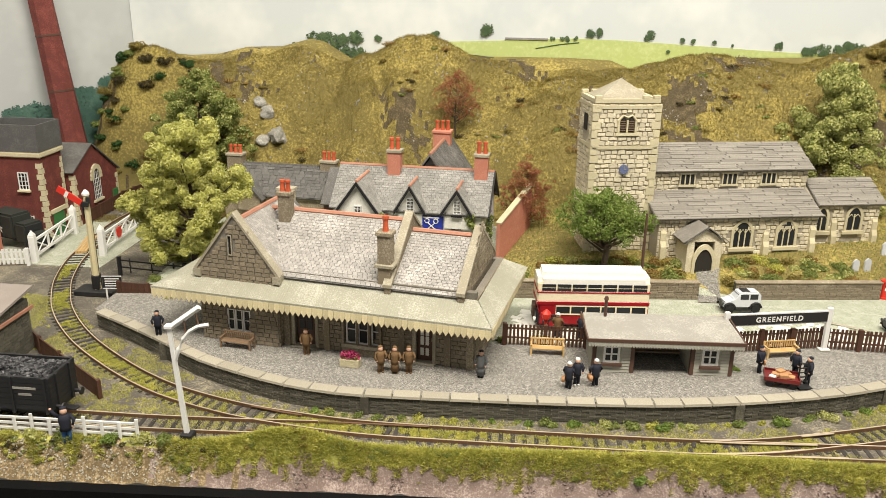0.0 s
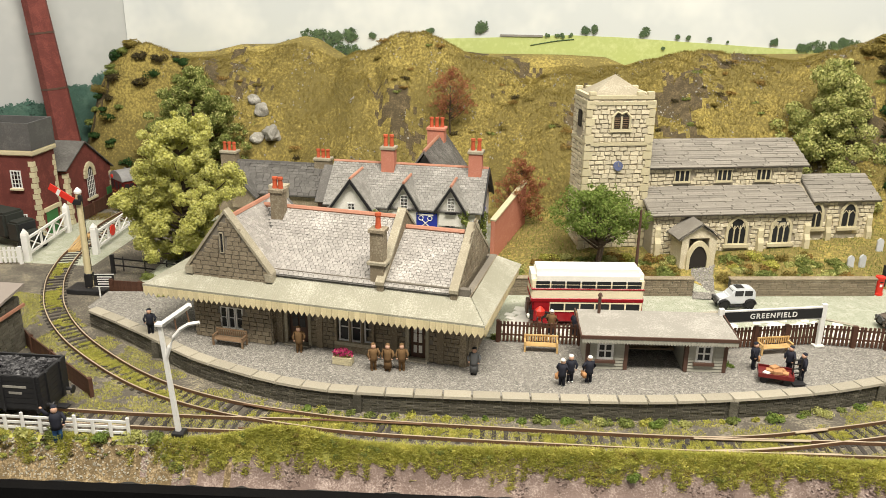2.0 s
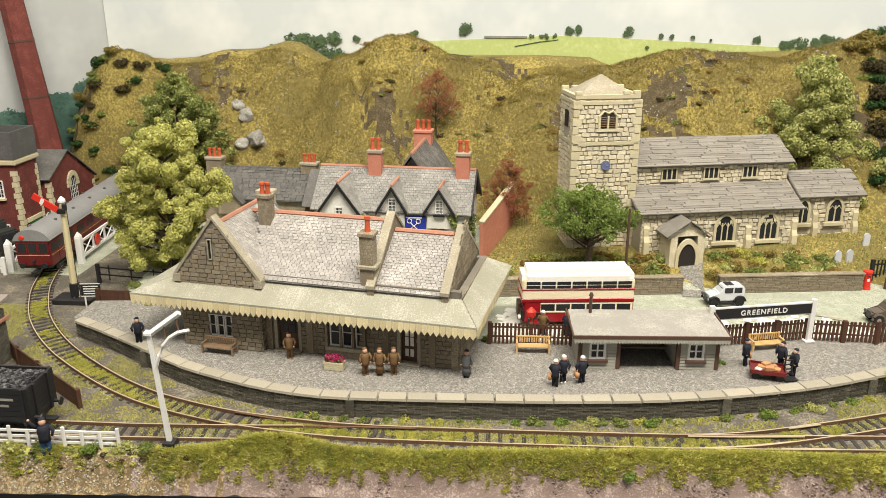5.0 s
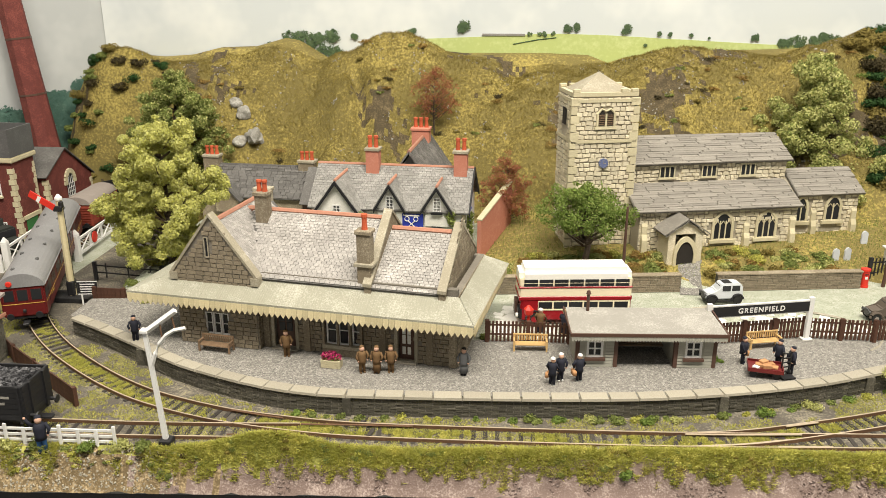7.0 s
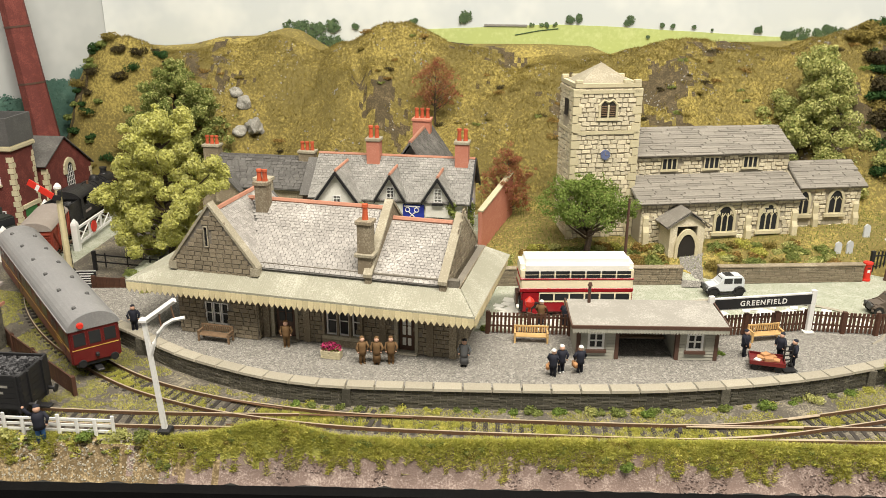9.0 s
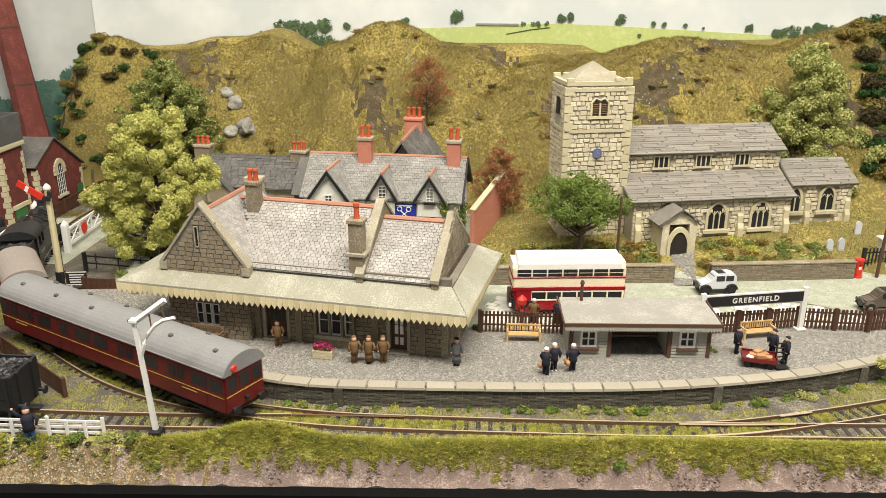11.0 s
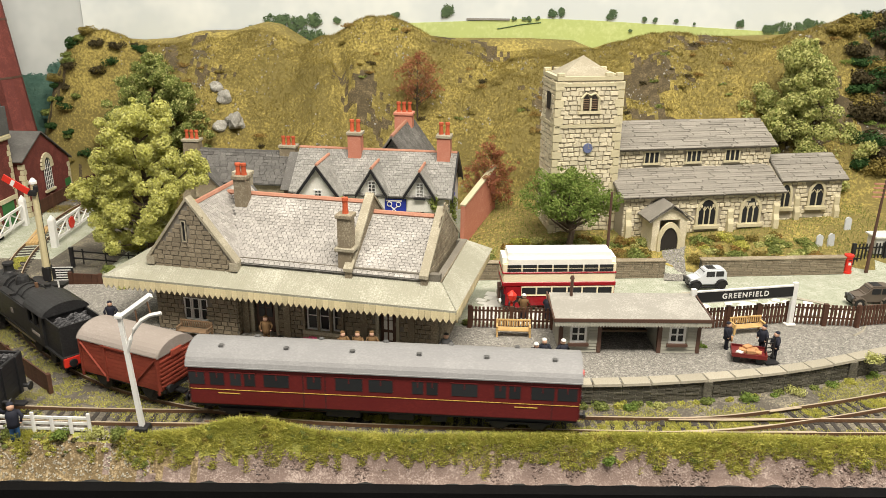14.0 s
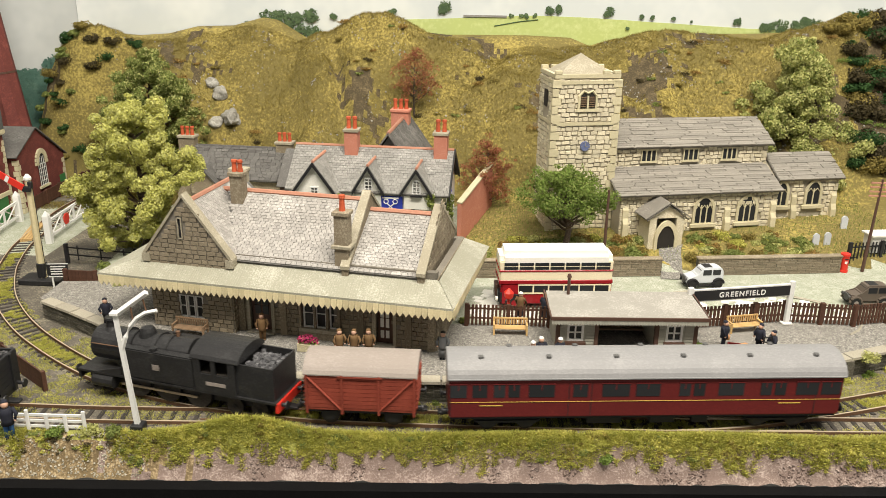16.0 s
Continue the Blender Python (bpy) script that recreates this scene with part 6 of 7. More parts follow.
picket_fence([(-58.5, 26.6), (-54.3, 27.6)], 1.7, "white", "white wooden picket fence at the crossing", step=.42, w=.12, z=-.2)
picket_fence([(-55.6, 42.0), (-55.7, 51), (-55.0, 56)], 1.6, "brown", "brown boarded fence behind the track", step=.24, w=.118, z=-.2)
picket_fence([(-44.5, 11.4), (-41.6, 8.8), (-38.6, 6.5), (-33.4, 2.6)], 1.5, "brown", "rusty brown boarded fence along the yard", step=.24, w=.118, z=-.4, post_step=5)


def rail_fence(pts, label):
    t = thing("rail_fence", pts[0][0], pts[0][1], -.5, 0, label, "fence")
    a, b = Vector((*pts[0], 0)), Vector((*pts[1], 0))
    d, ln = (b - a).normalized(), (b - a).length
    t.matrix_basis = pose(a.x * S, a.y * S, -.5 * S, 0, 0, math.degrees(math.atan2(d.y, d.x)))
    for z in (.45, .85, 1.25):
        part("fence_rail", bx(0, ln, -.05, .05, z, z + .16), "white", t)
    n = round(ln / 1.15)
    for i in range(n + 1):
        x = ln * i / n
        part("post", rbox(x - .11, x + .11, -.2, -.06, 0, 1.75 if i % 3 == 0 else 1.5, .03, 1), "white", t)


rail_fence([(-46, -2.6), (-28.2, -2.15)], "white three-rail wooden fence on the bank")


def gate(x, y, rz, ln, label, disc):
    g = thing("crossing_gate", x, y, -.35, rz, label, "gate", "level crossing gates")
    for k in (0, ln):
        p = part("gate_post", rbox(k - .32, k + .32, -.32, .32, 0, 2.9, .05, 1), "white", g)
        part("post_cap", tb([(k, 0, 2.9), (k, 0, 3.0), (k, 0, 3.5)], [.42, .42, .05], 4), "white", p)
    for z in (.7, 2.3):
        part("gate_rail", bx(.3, ln - .3, -.1, .1, z - .12, z + .12), "white", g)
    n = 3
    for i in range(n):
        a, b = .3 + (ln - .6) * i / n, .3 + (ln - .6) * (i + 1) / n
        part("gate_brace", tb([(a, -.05, .7), (b, -.05, 2.3)], .08, 4), "white", g)
        part("gate_brace", tb([(a, .05, 2.3), (b, .05, .7)], .08, 4), "white", g)
        part("gate_bar", bx(a - .08, a + .08, -.1, .1, .6, 2.4), "white", g)
    if disc:
        part("warning_disc", tb([(ln * .42, -.14, 1.5), (ln * .42, -.22, 1.5)], .62, 16), "red", g, "round red warning disc")


gate(-54.2, 28.6, 96.5, 9.8, "white timber level crossing gate folded along the line", False)
gate(-48.35, 31.6, 93, 9.2, "white timber level crossing gate with red disc", True)

# ---- walls by the road ----
def dry_wall(x0, y0, x1, y1, label):
    a, b = Vector((x0, y0, 0)), Vector((x1, y1, 0))
    ln = (b - a).length
    t = thing("stone_wall", x0, y0, P - .15, math.degrees(math.atan2(y1 - y0, x1 - x0)), label, "wall", "churchyard walls")
    part("core", bx(0, ln, -.25, .25, 0, 1.6), "plat_wall", t)
    pieces(t, "stone", "stone", courses((0, -.25, .05), (1, 0, 0), (0, 0, 1), (0, -1, 0), ln, 1.5, .8, .17, .05, None, .03, .4, seed=int(x0 * 3 + 99)), 120)
    part("coping", rbox(-.05, ln + .05, -.36, .36, 1.58, 1.75, .04, 1), "stone", t)


dry_wall(-4.5, 22.6, 12.3, 24.6, "grey coursed stone churchyard wall with flat coping")
dry_wall(15.6, 25.0, 29.0, 26.9, "grey coursed stone churchyard wall beside the road")
# pale paved strips in the forecourt
t = thing("paving", 0, 0, P - .1, 0, "curved strip of pale crazy paving in the forecourt", "paving", kind="structure")
bm, rg = nb(), random.Random(31)
its = []
for i in range(300):
    x, y = rg.uniform(-4.5, 26), rg.uniform(13.2, 21.5)
    cx = 17.5
    inside = ((x - cx) / 8.5) ** 2 + ((y - 16.2) / 4.6) ** 2 < 1 or x < cx - 6 and 13.5 < y < 19.8
    if inside:
        a = rg.random() * 3
        its.append((Vector((x, y, .03)), Vector((math.cos(a), math.sin(a), 0)) * rg.uniform(.3, .55), Vector((-math.sin(a), math.cos(a), 0)) * rg.uniform(.25, .45), Vector((0, 0, .02 + .012 * rg.random()))))
pieces(t, "paving_stone", "render", its, 300)
kerb = [(17.5 + 8.9 * math.cos(a), 16.2 + 5.0 * math.sin(a)) for a in [i * math.pi / 14 for i in range(-3, 14)]]
for p, q in zip(kerb, kerb[1:]):
    part("kerb", tb([(*p, .06), (*q, .06)], .12, 4), "flag", t)
bm = nb()
q = [[bm.verts.new((x, y, ground_z(x, y) + .07)) for x in (12.2 + .1 * k, 13 + .1 * k, 13.8 + .1 * k, 14.8 - .25 * k + .05 * k * k)] for k, y in enumerate((23.6, 24.6, 25.4, 26.2, 27.0, 28.0, 28.8))]
for a, b in zip(q, q[1:]):
    for k in range(3):
        bm.faces.new((a[k], a[k + 1], b[k + 1], b[k]))
tagged(part("church_path", bm, "gravel"), "grey gravel path up to the church porch", "path", kind="structure")

# ---- vehicles ----
bus = thing("double_decker_bus", 2.35, 17.6, P, 8, "red and cream half-cab double-decker bus parked on the forecourt", "bus")
bus.matrix_basis = pose(2.0 * S, 17.5 * S, (P - .08) * S, 0, 0, 6) @ Matrix.Diagonal((.885, .885, .89, 1))
part("lower_body", rbox(-5.0, 5.2, -1.5, 1.5, .45, 2.55, .15, 2), "busred", bus)
part("upper_body", rbox(-5.14, 5.19, -1.49, 1.49, 2.5, 4.65, .1, 2), "buscream", bus)
part("roof", rbox(-5.16, 5.21, -1.505, 1.505, 3.88, 5.5, .48, 5), "buswhite", bus)
for z0, z1 in ((2.45, 2.85), (3.62, 3.82)):
    part("red_band", rbox(-5.2, 5.24, -1.55, 1.55, z0, z1, .06, 1), "busred", bus)
for s in (-1, 1):
    y0, y1 = sorted((s * 1.51, s * 1.54))
    for i in range(7):
        a = -4.75 + i * 1.4
        g = part("window", bx(a, a + 1.25, y0, y1, 3.86, 4.5), "glass", bus)
        part("window_frame", bx(a, a + 1.25, min(y0, y1) - .015, max(y0, y1) + .015, 4.14, 4.18), "buscream", g)
        if i > 0:
            part("window", bx(a, a + 1.25, y0, y1, 1.65, 2.3), "glass", bus)
    part("waist_band", bx(-3.4, 5.1, min(y0, y1) - .02, max(y0, y1) + .02, 1.5, 1.6), "buscream", bus)
    part("lower_cream", bx(-3.4, 5.1, min(s * 1.5, s * 1.52), max(s * 1.5, s * 1.52), 1.6, 2.42), "buscream", bus)
    for x in (-3.7, 2.9):
        w = part("wheel", tb([(x, s * 1.2, .62), (x, s * 1.56, .62)], .62, 18), "tyre", bus)
        part("hub", tb([(x, s * 1.5, .62), (x, s * 1.6, .62)], .3, 12), "busred", w)
        part("wheel_arch", tb([(x + .8 * math.cos(k), s * 1.5, .62 + .8 * math.sin(k)) for k in [i * .314 for i in range(11)]], .1, 5), "black", bus)
part("radiator", rbox(-5.35, -5.0, -.1, 1.1, .5, 1.9, .08, 1), "trim", bus)
part("bonnet", rbox(-5.2, -3.6, -1.4, -.2, .5, 1.75, .15, 2), "black", bus)
for y in (-1.2, 1.2):
    part("headlamp", tb([(-5.2, y, .95), (-5.42, y, .95)], .2, 10), "render", bus)


def car(x, y, rz, key, label, van_=False):
    """A small upright saloon of the 1930s, its bonnet towards -x."""
    c = thing("saloon_car", x, y, P - .08, rz, label, "car")
    c.matrix_basis = pose(x * S, y * S, (P - .08) * S, 0, 0, rz) @ Matrix.Diagonal((.87, .87, .87, 1))
    body = pr([(-1.9, .5), (-1.9, 1.15), (-.75, 1.3), (-.45, 1.95), (-.2, 2.15), (1.5, 2.15), (1.85, 1.9), (1.95, .5)], "y", -.72, .72)
    bmesh.ops.bevel(body, geom=body.edges[:], offset=.12, segments=2, affect="EDGES")
    part("body", body, key, c)
    part("roof_panel", rbox(-.1, .75, -.5, .5, 2.12, 2.19, .03, 1), "black", c)
    part("windscreen", pr([(-.72, 1.36), (-.47, 1.9), (-.44, 1.9), (-.69, 1.36)], "y", -.55, .55), "glass", c)
    for s in (-1, 1):
        y0, y1 = sorted((s * .725, s * .745))
        for a, b in ((-.3, .55), (.7, 1.5)):
            part("window", bx(a, b, y0, y1, 1.4, 1.95), "glass", c)
        for wx in (-1.35, 1.35):
            w = part("wheel", tb([(wx, s * .6, .45), (wx, s * .88, .45)], .45, 16), "tyre", c)
            part("hub", tb([(wx, s * .86, .45), (wx, s * .9, .45)], .22, 10), "vanroof" if key != "carwhite" else "tyre", w)
            part("mudguard", tb([(wx + .58 * math.cos(k), s * .76, .45 + .56 * math.sin(k)) for k in [.1 + i * .3 for i in range(11)]], .13, 6), "black" if key == "carwhite" else key, c)
        part("running_board", bx(-.8, .9, min(s * .7, s * .95), max(s * .7, s * .95), .35, .42), "black" if key == "carwhite" else key, c)
        part("headlamp", tb([(-1.85, s * .5, 1.0), (-2.1, s * .5, 1.0)], [.12, .2], 10), "grey_tank", c)
    part("radiator", rbox(-2.0, -1.86, -.35, .35, .5, 1.2, .04, 1), "grey_tank", c)
    return c


car(15.45, 22.3, 10, "carwhite", "pale grey vintage saloon car with black mudguards")
car(28.2, 19.4, 6, "carbrown", "brown vintage saloon car parked by the fence")
tr = thing("army_truck", -59.1, 33.4, -.4, -20, "dark army lorry with canvas tilt and white star", "lorry")
part("tilt", rbox(-2.8, 1.2, -1.3, 1.3, 1.2, 4.0, .25, 2), "truck", tr, "dark canvas tilt")
part("cab", rbox(1.3, 3.0, -1.2, 1.2, 1.0, 3.2, .2, 2), "truck", tr)
part("bonnet", rbox(2.9, 4.4, -.9, .9, .9, 2.2, .2, 2), "truck", tr)
part("windscreen", bx(2.98, 3.04, -1.0, 1.0, 2.3, 3.0), "glass", tr)
for x in (-1.8, 3.5):
    for s in (-1, 1):
        part("wheel", tb([(x, s * 1.0, .65), (x, s * 1.35, .65)], .65, 14), "tyre", tr)
st5 = [(math.sin(i * math.pi / 5) * (.5 if i % 2 == 0 else .2), 2.3 + math.cos(i * math.pi / 5) * (.5 if i % 2 == 0 else .2)) for i in range(10)]
part("star", pr([(x - .8, z) for x, z in st5], "y", -1.34, -1.31), "white", tr)
wg = thing("coal_wagon", -37.55, -.4, 0, 0, "black open coal wagon filled with coal", "railway wagon")
bm = nb()
for a, b, c, d in ((-3.5, 3.5, -1.6, -1.45), (-3.5, 3.5, 1.45, 1.6), (-3.5, -3.35, -1.45, 1.45), (3.35, 3.5, -1.45, 1.45)):
    box(bm, a, b, c, d, 1.2, 3.6)
box(bm, -3.4, 3.4, -1.5, 1.5, 1.1, 2.9)
part("body", bm, "black", wg)
for s in (-1, 1):
    for k in range(6):
        part("plank", bx(-3.45, 3.45, min(s * 1.6, s * 1.63), max(s * 1.6, s * 1.63), 1.25 + k * .39, 1.6 + k * .39), "black", wg)
        part("plank", bx(min(s * 3.5, s * 3.53), max(s * 3.5, s * 3.53), -1.55, 1.55, 1.25 + k * .39, 1.6 + k * .39), "black", wg)
    for x in (-3.2, -.9, .9, 3.2):
        part("stanchion", bx(x - .09, x + .09, min(s * 1.6, s * 1.72), max(s * 1.6, s * 1.72), 1.0, 3.6), "black", wg)
    for y in (-.8, .8):
        part("stanchion", bx(min(s * 3.5, s * 3.66), max(s * 3.5, s * 3.66), y - .12, y + .12, 1.0, 3.6), "black", wg)
for w, z in ((1.6, 2.75), (.9, 2.3)):
    part("lettering_bar", bx(1.0 - w / 2 + .8, 1.0 + w / 2 + .8, -1.66, -1.635, z, z + .16), "felt", wg)
lump = [(Vector((random.uniform(-3.2, 3.2), random.uniform(-1.3, 1.3), 3.0 + random.random() * .25)), Vector((.13, .05, .03)), Vector((-.05, .12, .04)), Vector((.02, .03, .11))) for _ in range(900)]
lump = [(c + Vector((0, 0, .5 * (1 - (c.y / 1.5) ** 2))), *[Matrix.Rotation(random.uniform(0, 6), 3, "Z") @ v * random.uniform(.6, 1.3) for v in r]) for c, *r in lump]
pieces(wg, "coal_lump", "coal", lump, 0)
part("coal_bed", prism(nb(), [(-1.4, 2.95), (1.4, 2.95), (.8, 3.35), (-.8, 3.35)], "x", -3.3, 3.3), "coal", wg)
part("underframe", bx(-3.4, 3.4, -1.2, 1.2, .8, 1.1), "black", wg)
for x in (-2, 2):
    for y in (-.95, .95):
        wheel(wg, x, y, .6)
coupling(wg, 3.8, 1), coupling(wg, -3.8, -1)

# ---- platform furniture ----
sn = thing("station_nameboard", 12.0, 12.7, P, 13.8, "black station nameboard with white lettering on white posts", "nameboard")
part("board", bx(0, 8.4, -.1, .1, 2.4, 3.4), "white", sn)
part("black_panel", bx(.2, 8.2, -.14, -.105, 2.5, 3.3), "black", sn)
for x in (-.05, 8.4):
    p_ = part("post", rbox(x - .2, x + .2, -.15, .15, 0, 3.6, .03, 1), "white", sn)
    part("post_foot", rbox(x - .4, x + .4, -.3, .3, 0, .15, .03, 1), "render", p_)
fc = bpy.data.curves.new("lettering", "FONT")
fc.body, fc.size, fc.extrude, fc.align_x, fc.space_character = "GREENFIELD", .58 * S, .012 * S, "CENTER", 1.25
fc.offset = .012 * S
fc.materials.append(M["white"])
tx = new("lettering", fc)
tx.parent = sn
tx.matrix_basis = pose(4.2 * S, -.155 * S, 2.7 * S, 90, 0, 0)


def bench(x, y, rz, key, label, z=P):
    b = thing("bench", x, y, z, rz, label, "bench", "platform benches")
    b.matrix_basis = pose(x * S, y * S, z * S, 0, 0, rz) @ Matrix.Diagonal((.82, .82, .85, 1))
    for k in range(4):
        part("seat_slat", bx(-1.6, 1.6, -.5 + k * .22, -.32 + k * .22, .6, .68), key, b)
    for k in range(14):
        part("back_slat", bx(-1.5 + k * .224, -1.38 + k * .224, .4, .46, .75, 1.25), key, b)
    part("back_rail", bx(-1.6, 1.6, .38, .48, 1.25, 1.38), key, b)
    for x in (-1.5, 1.5):
        part("end_frame", box(box(box(nb(), x - .08, x + .08, -.5, -.36, 0, .95), x - .08, x + .08, .36, .5, 0, 1.35), x - .08, x + .08, -.5, .4, .9, 1.0), key, b)
    return b


bench(-1.55, 11.1, 1, "pine", "varnished pine slatted platform bench by the fence")
bench(16.4, 13.1, 14, "pine", "varnished pine slatted platform bench by the fence")
bench(-25.4, 9.0, -9, "wood", "brown wooden platform bench against the stone wall")
fb = thing("flower_planter", -16.1, 7.1, P, -8, "pale brick planter with magenta flowers", "planter")
fb.matrix_basis = pose(-16.1 * S, 7.1 * S, P * S, 0, 0, -8) @ Matrix.Diagonal((.82, .82, .82, 1))
part("box", rbox(-.9, .9, -.4, .4, 0, .75, .04, 1), "dressed", fb)
pieces(fb, "brick", "dressed", courses((-.9, -.4, 0), (1, 0, 0), (0, 0, 1), (0, -1, 0), 1.8, .75, .4, .2, .04, None, .03, seed=90), 40)
M["flower"] = mat("magenta_petals", [(.30, .02, .08), (.50, .05, .17), (.62, .12, .30)], .3, .7, 0, rnd=.4)
v, f = clumps([(-.55, 0, .95), (0, 0, 1.1), (.5, 0, .95)], [.42, .48, .42], 700, .09, 3)
leaf_mesh("flowers", v, f, "flower", fb)
v, f = clumps([(-.55, 0, .85), (0, 0, .9), (.5, 0, .85)], [.42, .45, .42], 300, .1, 4)
leaf_mesh("foliage", v, f, "leaf_green", fb)
tl = thing("luggage_trolley", 15.1, 8.3, P, -12, "maroon platform trolley loaded with parcels", "trolley")
tl.matrix_basis = pose(15.1 * S, 8.3 * S, P * S, 0, 0, -12) @ Matrix.Diagonal((.87, .87, .87, 1))
part("deck", rbox(-1.3, 1.3, -.85, .85, .62, .78, .04, 1), "maroon", tl)
for a, b, c, d in ((-1.35, 1.35, -.92, -.84), (-1.35, 1.35, .84, .92), (-1.38, -1.3, -.84, .84), (1.3, 1.38, -.84, .84)):
    part("side_rail", bx(a, b, c, d, .62, .95), "maroon", tl)
for x in (-.9, .9):
    for y in (-.6, .6):
        part("wheel", tb([(x, y - .06, .3), (x, y + .06, .3)], .3, 12), "black", tl)
for i, (x, y, w, h_, k) in enumerate(((-.5, .1, .4, .3, "crate"), (.05, -.2, .42, .35, "crate"), (.4, .2, .45, .32, "crate"), (-.1, .35, .4, .5, "crate"), (-.95, -.35, .25, .25, "render"), (.75, -.2, .3, .2, "crate"))):
    solo("parcel", rbox(-w * .75, w * .75, -.22, .22, 0, h_ * .8, .03, 1), k, 15.1 + x * .8, 8.3 + y * .8 - .1, P + .69, 17 * i - 20, "brown cardboard parcel on the trolley", "parcel", "parcels on the trolley")
sk = thing("sack_truck", 16.5, 8.3, P, 15, "black upright sack truck", "sack truck")
part("frame", box(box(nb(), -.35, -.27, -.1, 0, .2, 1.9), .27, .35, -.1, 0, .2, 1.9), "black", sk)
for k in range(5):
    part("crossbar", bx(-.3, .3, -.09, -.01, .35 + k * .35, .42 + k * .35), "black", sk)
part("toe_plate", bx(-.5, .5, -.7, 0, .08, .14), "black", sk)
for x in (-.42, .42):
    part("wheel", tb([(x - .05, .1, .22), (x + .05, .1, .22)], .22, 12), "black", sk)
pbx = thing("post_box", 29.7, 27.1, P - .1, 0, "red cylindrical pillar post box beside the wall", "post box")
part("pillar", tb([(0, 0, 0), (0, 0, .2), (0, 0, .22), (0, 0, 1.85), (0, 0, 1.9), (0, 0, 2.1), (0, 0, 2.2)], [.6, .6, .52, .52, .62, .6, .2], 20), "red", pbx)
pbx.matrix_basis = pose(29.5 * S, 27.1 * S, (P - .1) * S) @ Matrix.Diagonal((.7, .7, .84, 1))
part("slot", bx(-.22, .22, -.56, -.5, 1.5, 1.6), "black", pbx)
part("notice_plate", bx(-.16, .16, -.55, -.5, 1.0, 1.3), "white", pbx)
for x, y, h_, lean in ((6.9, 23.3, 8.2, 0), (31.3, 27.2, 8.8, 2)):
    tp = thing("telegraph_pole", x, y, P - .1, 0, "dark brown wooden telegraph pole", "pole", "telegraph poles")
    part("pole", tb([(0, 0, 0), (lean * .1, 0, h_)], [.17, .1], 8), "trim", tp)
    if lean:
        for k in range(4):
            part("crossarm", bx(-.75, .75, -.08, .08, h_ - .4 - k * .4, h_ - .28 - k * .4), "ridge", tp)
lp = thing("platform_lamp", -1.7, 12.9, P, 0, "small red fire bell post behind the fence", "post")
part("post", tb([(0, 0, 0), (0, 0, 2.2)], .12, 8), "red", lp)
part("lantern", tb([(0, 0, 2.0), (0, 0, 2.2), (0, 0, 2.6), (0, 0, 2.9)], [.15, .34, .4, .1], 6), "red", lp)
for x, y, h_, rz in ((27.9, 30.2, 1.0, 8), (29.0, 30.3, 1.1, 12), (31.6, 33.2, 1.15, 5)):
    bm = pr([(-.31, -.5), (.31, -.5), (.31, h_ - .3), (.19, h_ - .09), (0, h_), (-.19, h_ - .09), (-.31, h_ - .3)], "y", -.1, .1)
    solo("gravestone", bm, "carwhite", x, y, ground_z(x, y) + .15, rz, "pale grey upright gravestone in the churchyard", "gravestone", "gravestones")
t = thing("monument", 33.6, 29.8, 2.3, 10, "pale stone box tomb beside the churchyard railing", "tomb")
part("chest", rbox(-1.2, 1.2, -.7, .7, 0, 1.6, .05, 1), "render", t)
part("slab", rbox(-1.4, 1.4, -.9, .9, 1.6, 1.8, .05, 1), "render", t)


# ---- painted figures ----
def figure(x, y, rz, coat, legs, hat, z=P, label="", skirt=False, raised=False, case=False, h=2.2):
    """A tiny painted figure in one mesh."""
    k = h / 2.35
    bm = nb()
    if skirt:
        tube(bm, [(0, 0, .25), (0, 0, 1.1)], [.34, .26], 10, 1)
    for s in (-1, 1):
        tube(bm, [(s * .14, 0, .08), (s * .13, 0, .6), (s * .12, 0, 1.1)], [.12, .13, .16], 8, 1)
        tube(bm, [(s * .14, .08, .05), (s * .15, -.18, .05)], [.1, .07], 6, 3)
        up = raised and s < 0
        tube(bm, [(s * .3, 0, 1.75), (s * .48, -.06, 1.95 if up else 1.4), (s * (.62 if up else .38), -.16, 2.3 if up else 1.12)], [.12, .11, .08], 7, 0)
        ball(bm, (s * (.63 if up else .38), -.17, 2.36 if up else 1.08), .085, 1, 2, 1)
    tube(bm, [(0, 0, .85), (0, 0, 1.1), (0, 0, 1.5), (0, 0, 1.78), (0, 0, 1.88)], [.33, .29, .34, .3, .1], 10, 0)
    ball(bm, (0, -.03, 2.03), .2, 1.12, 2, 2)
    tube(bm, [(0, .02, 2.15), (0, .02, 2.17), (0, .02, 2.24), (0, .02, 2.3)], [.2, .18, .18, .09], 10, 3)
    if case:
        box(bm, .28, .52, -.35, .2, .55, .95, 4)
    bm.transform(Matrix.Diagonal((k, k, k, 1)))
    return solo("figurine", bm, [coat, legs, "skin", hat, "crate"], x, y, z, rz, label, "figurine", "painted figures", smooth=True)


figure(-32.3, 10.2, 20, "navy", "navy", "navy", label="painted station figure in dark uniform on the platform")
figure(-19.8, 8.5, 10, "khaki", "khaki", "khaki", label="painted figure in khaki by the doorway")
for x, y, r in ((-13.7, 6.35, 30), (-12.65, 6.4, -5), (-11.65, 6.55, 10)):
    figure(x, y, r, "khaki", "khaki", "khaki", skirt=(r == -5), label="painted figure in khaki standing on the gravel")
figure(-6.4, 6.6, -10, "greycoat", "greycoat", "black", skirt=True, label="painted figure in a long grey coat")
figure(-.15, 5.6, 150, "navy", "navy", "white", case=True, label="painted figure in dark uniform and white cap")
figure(.45, 6.3, 20, "navy", "navy", "white", label="painted figure in dark uniform and white cap")
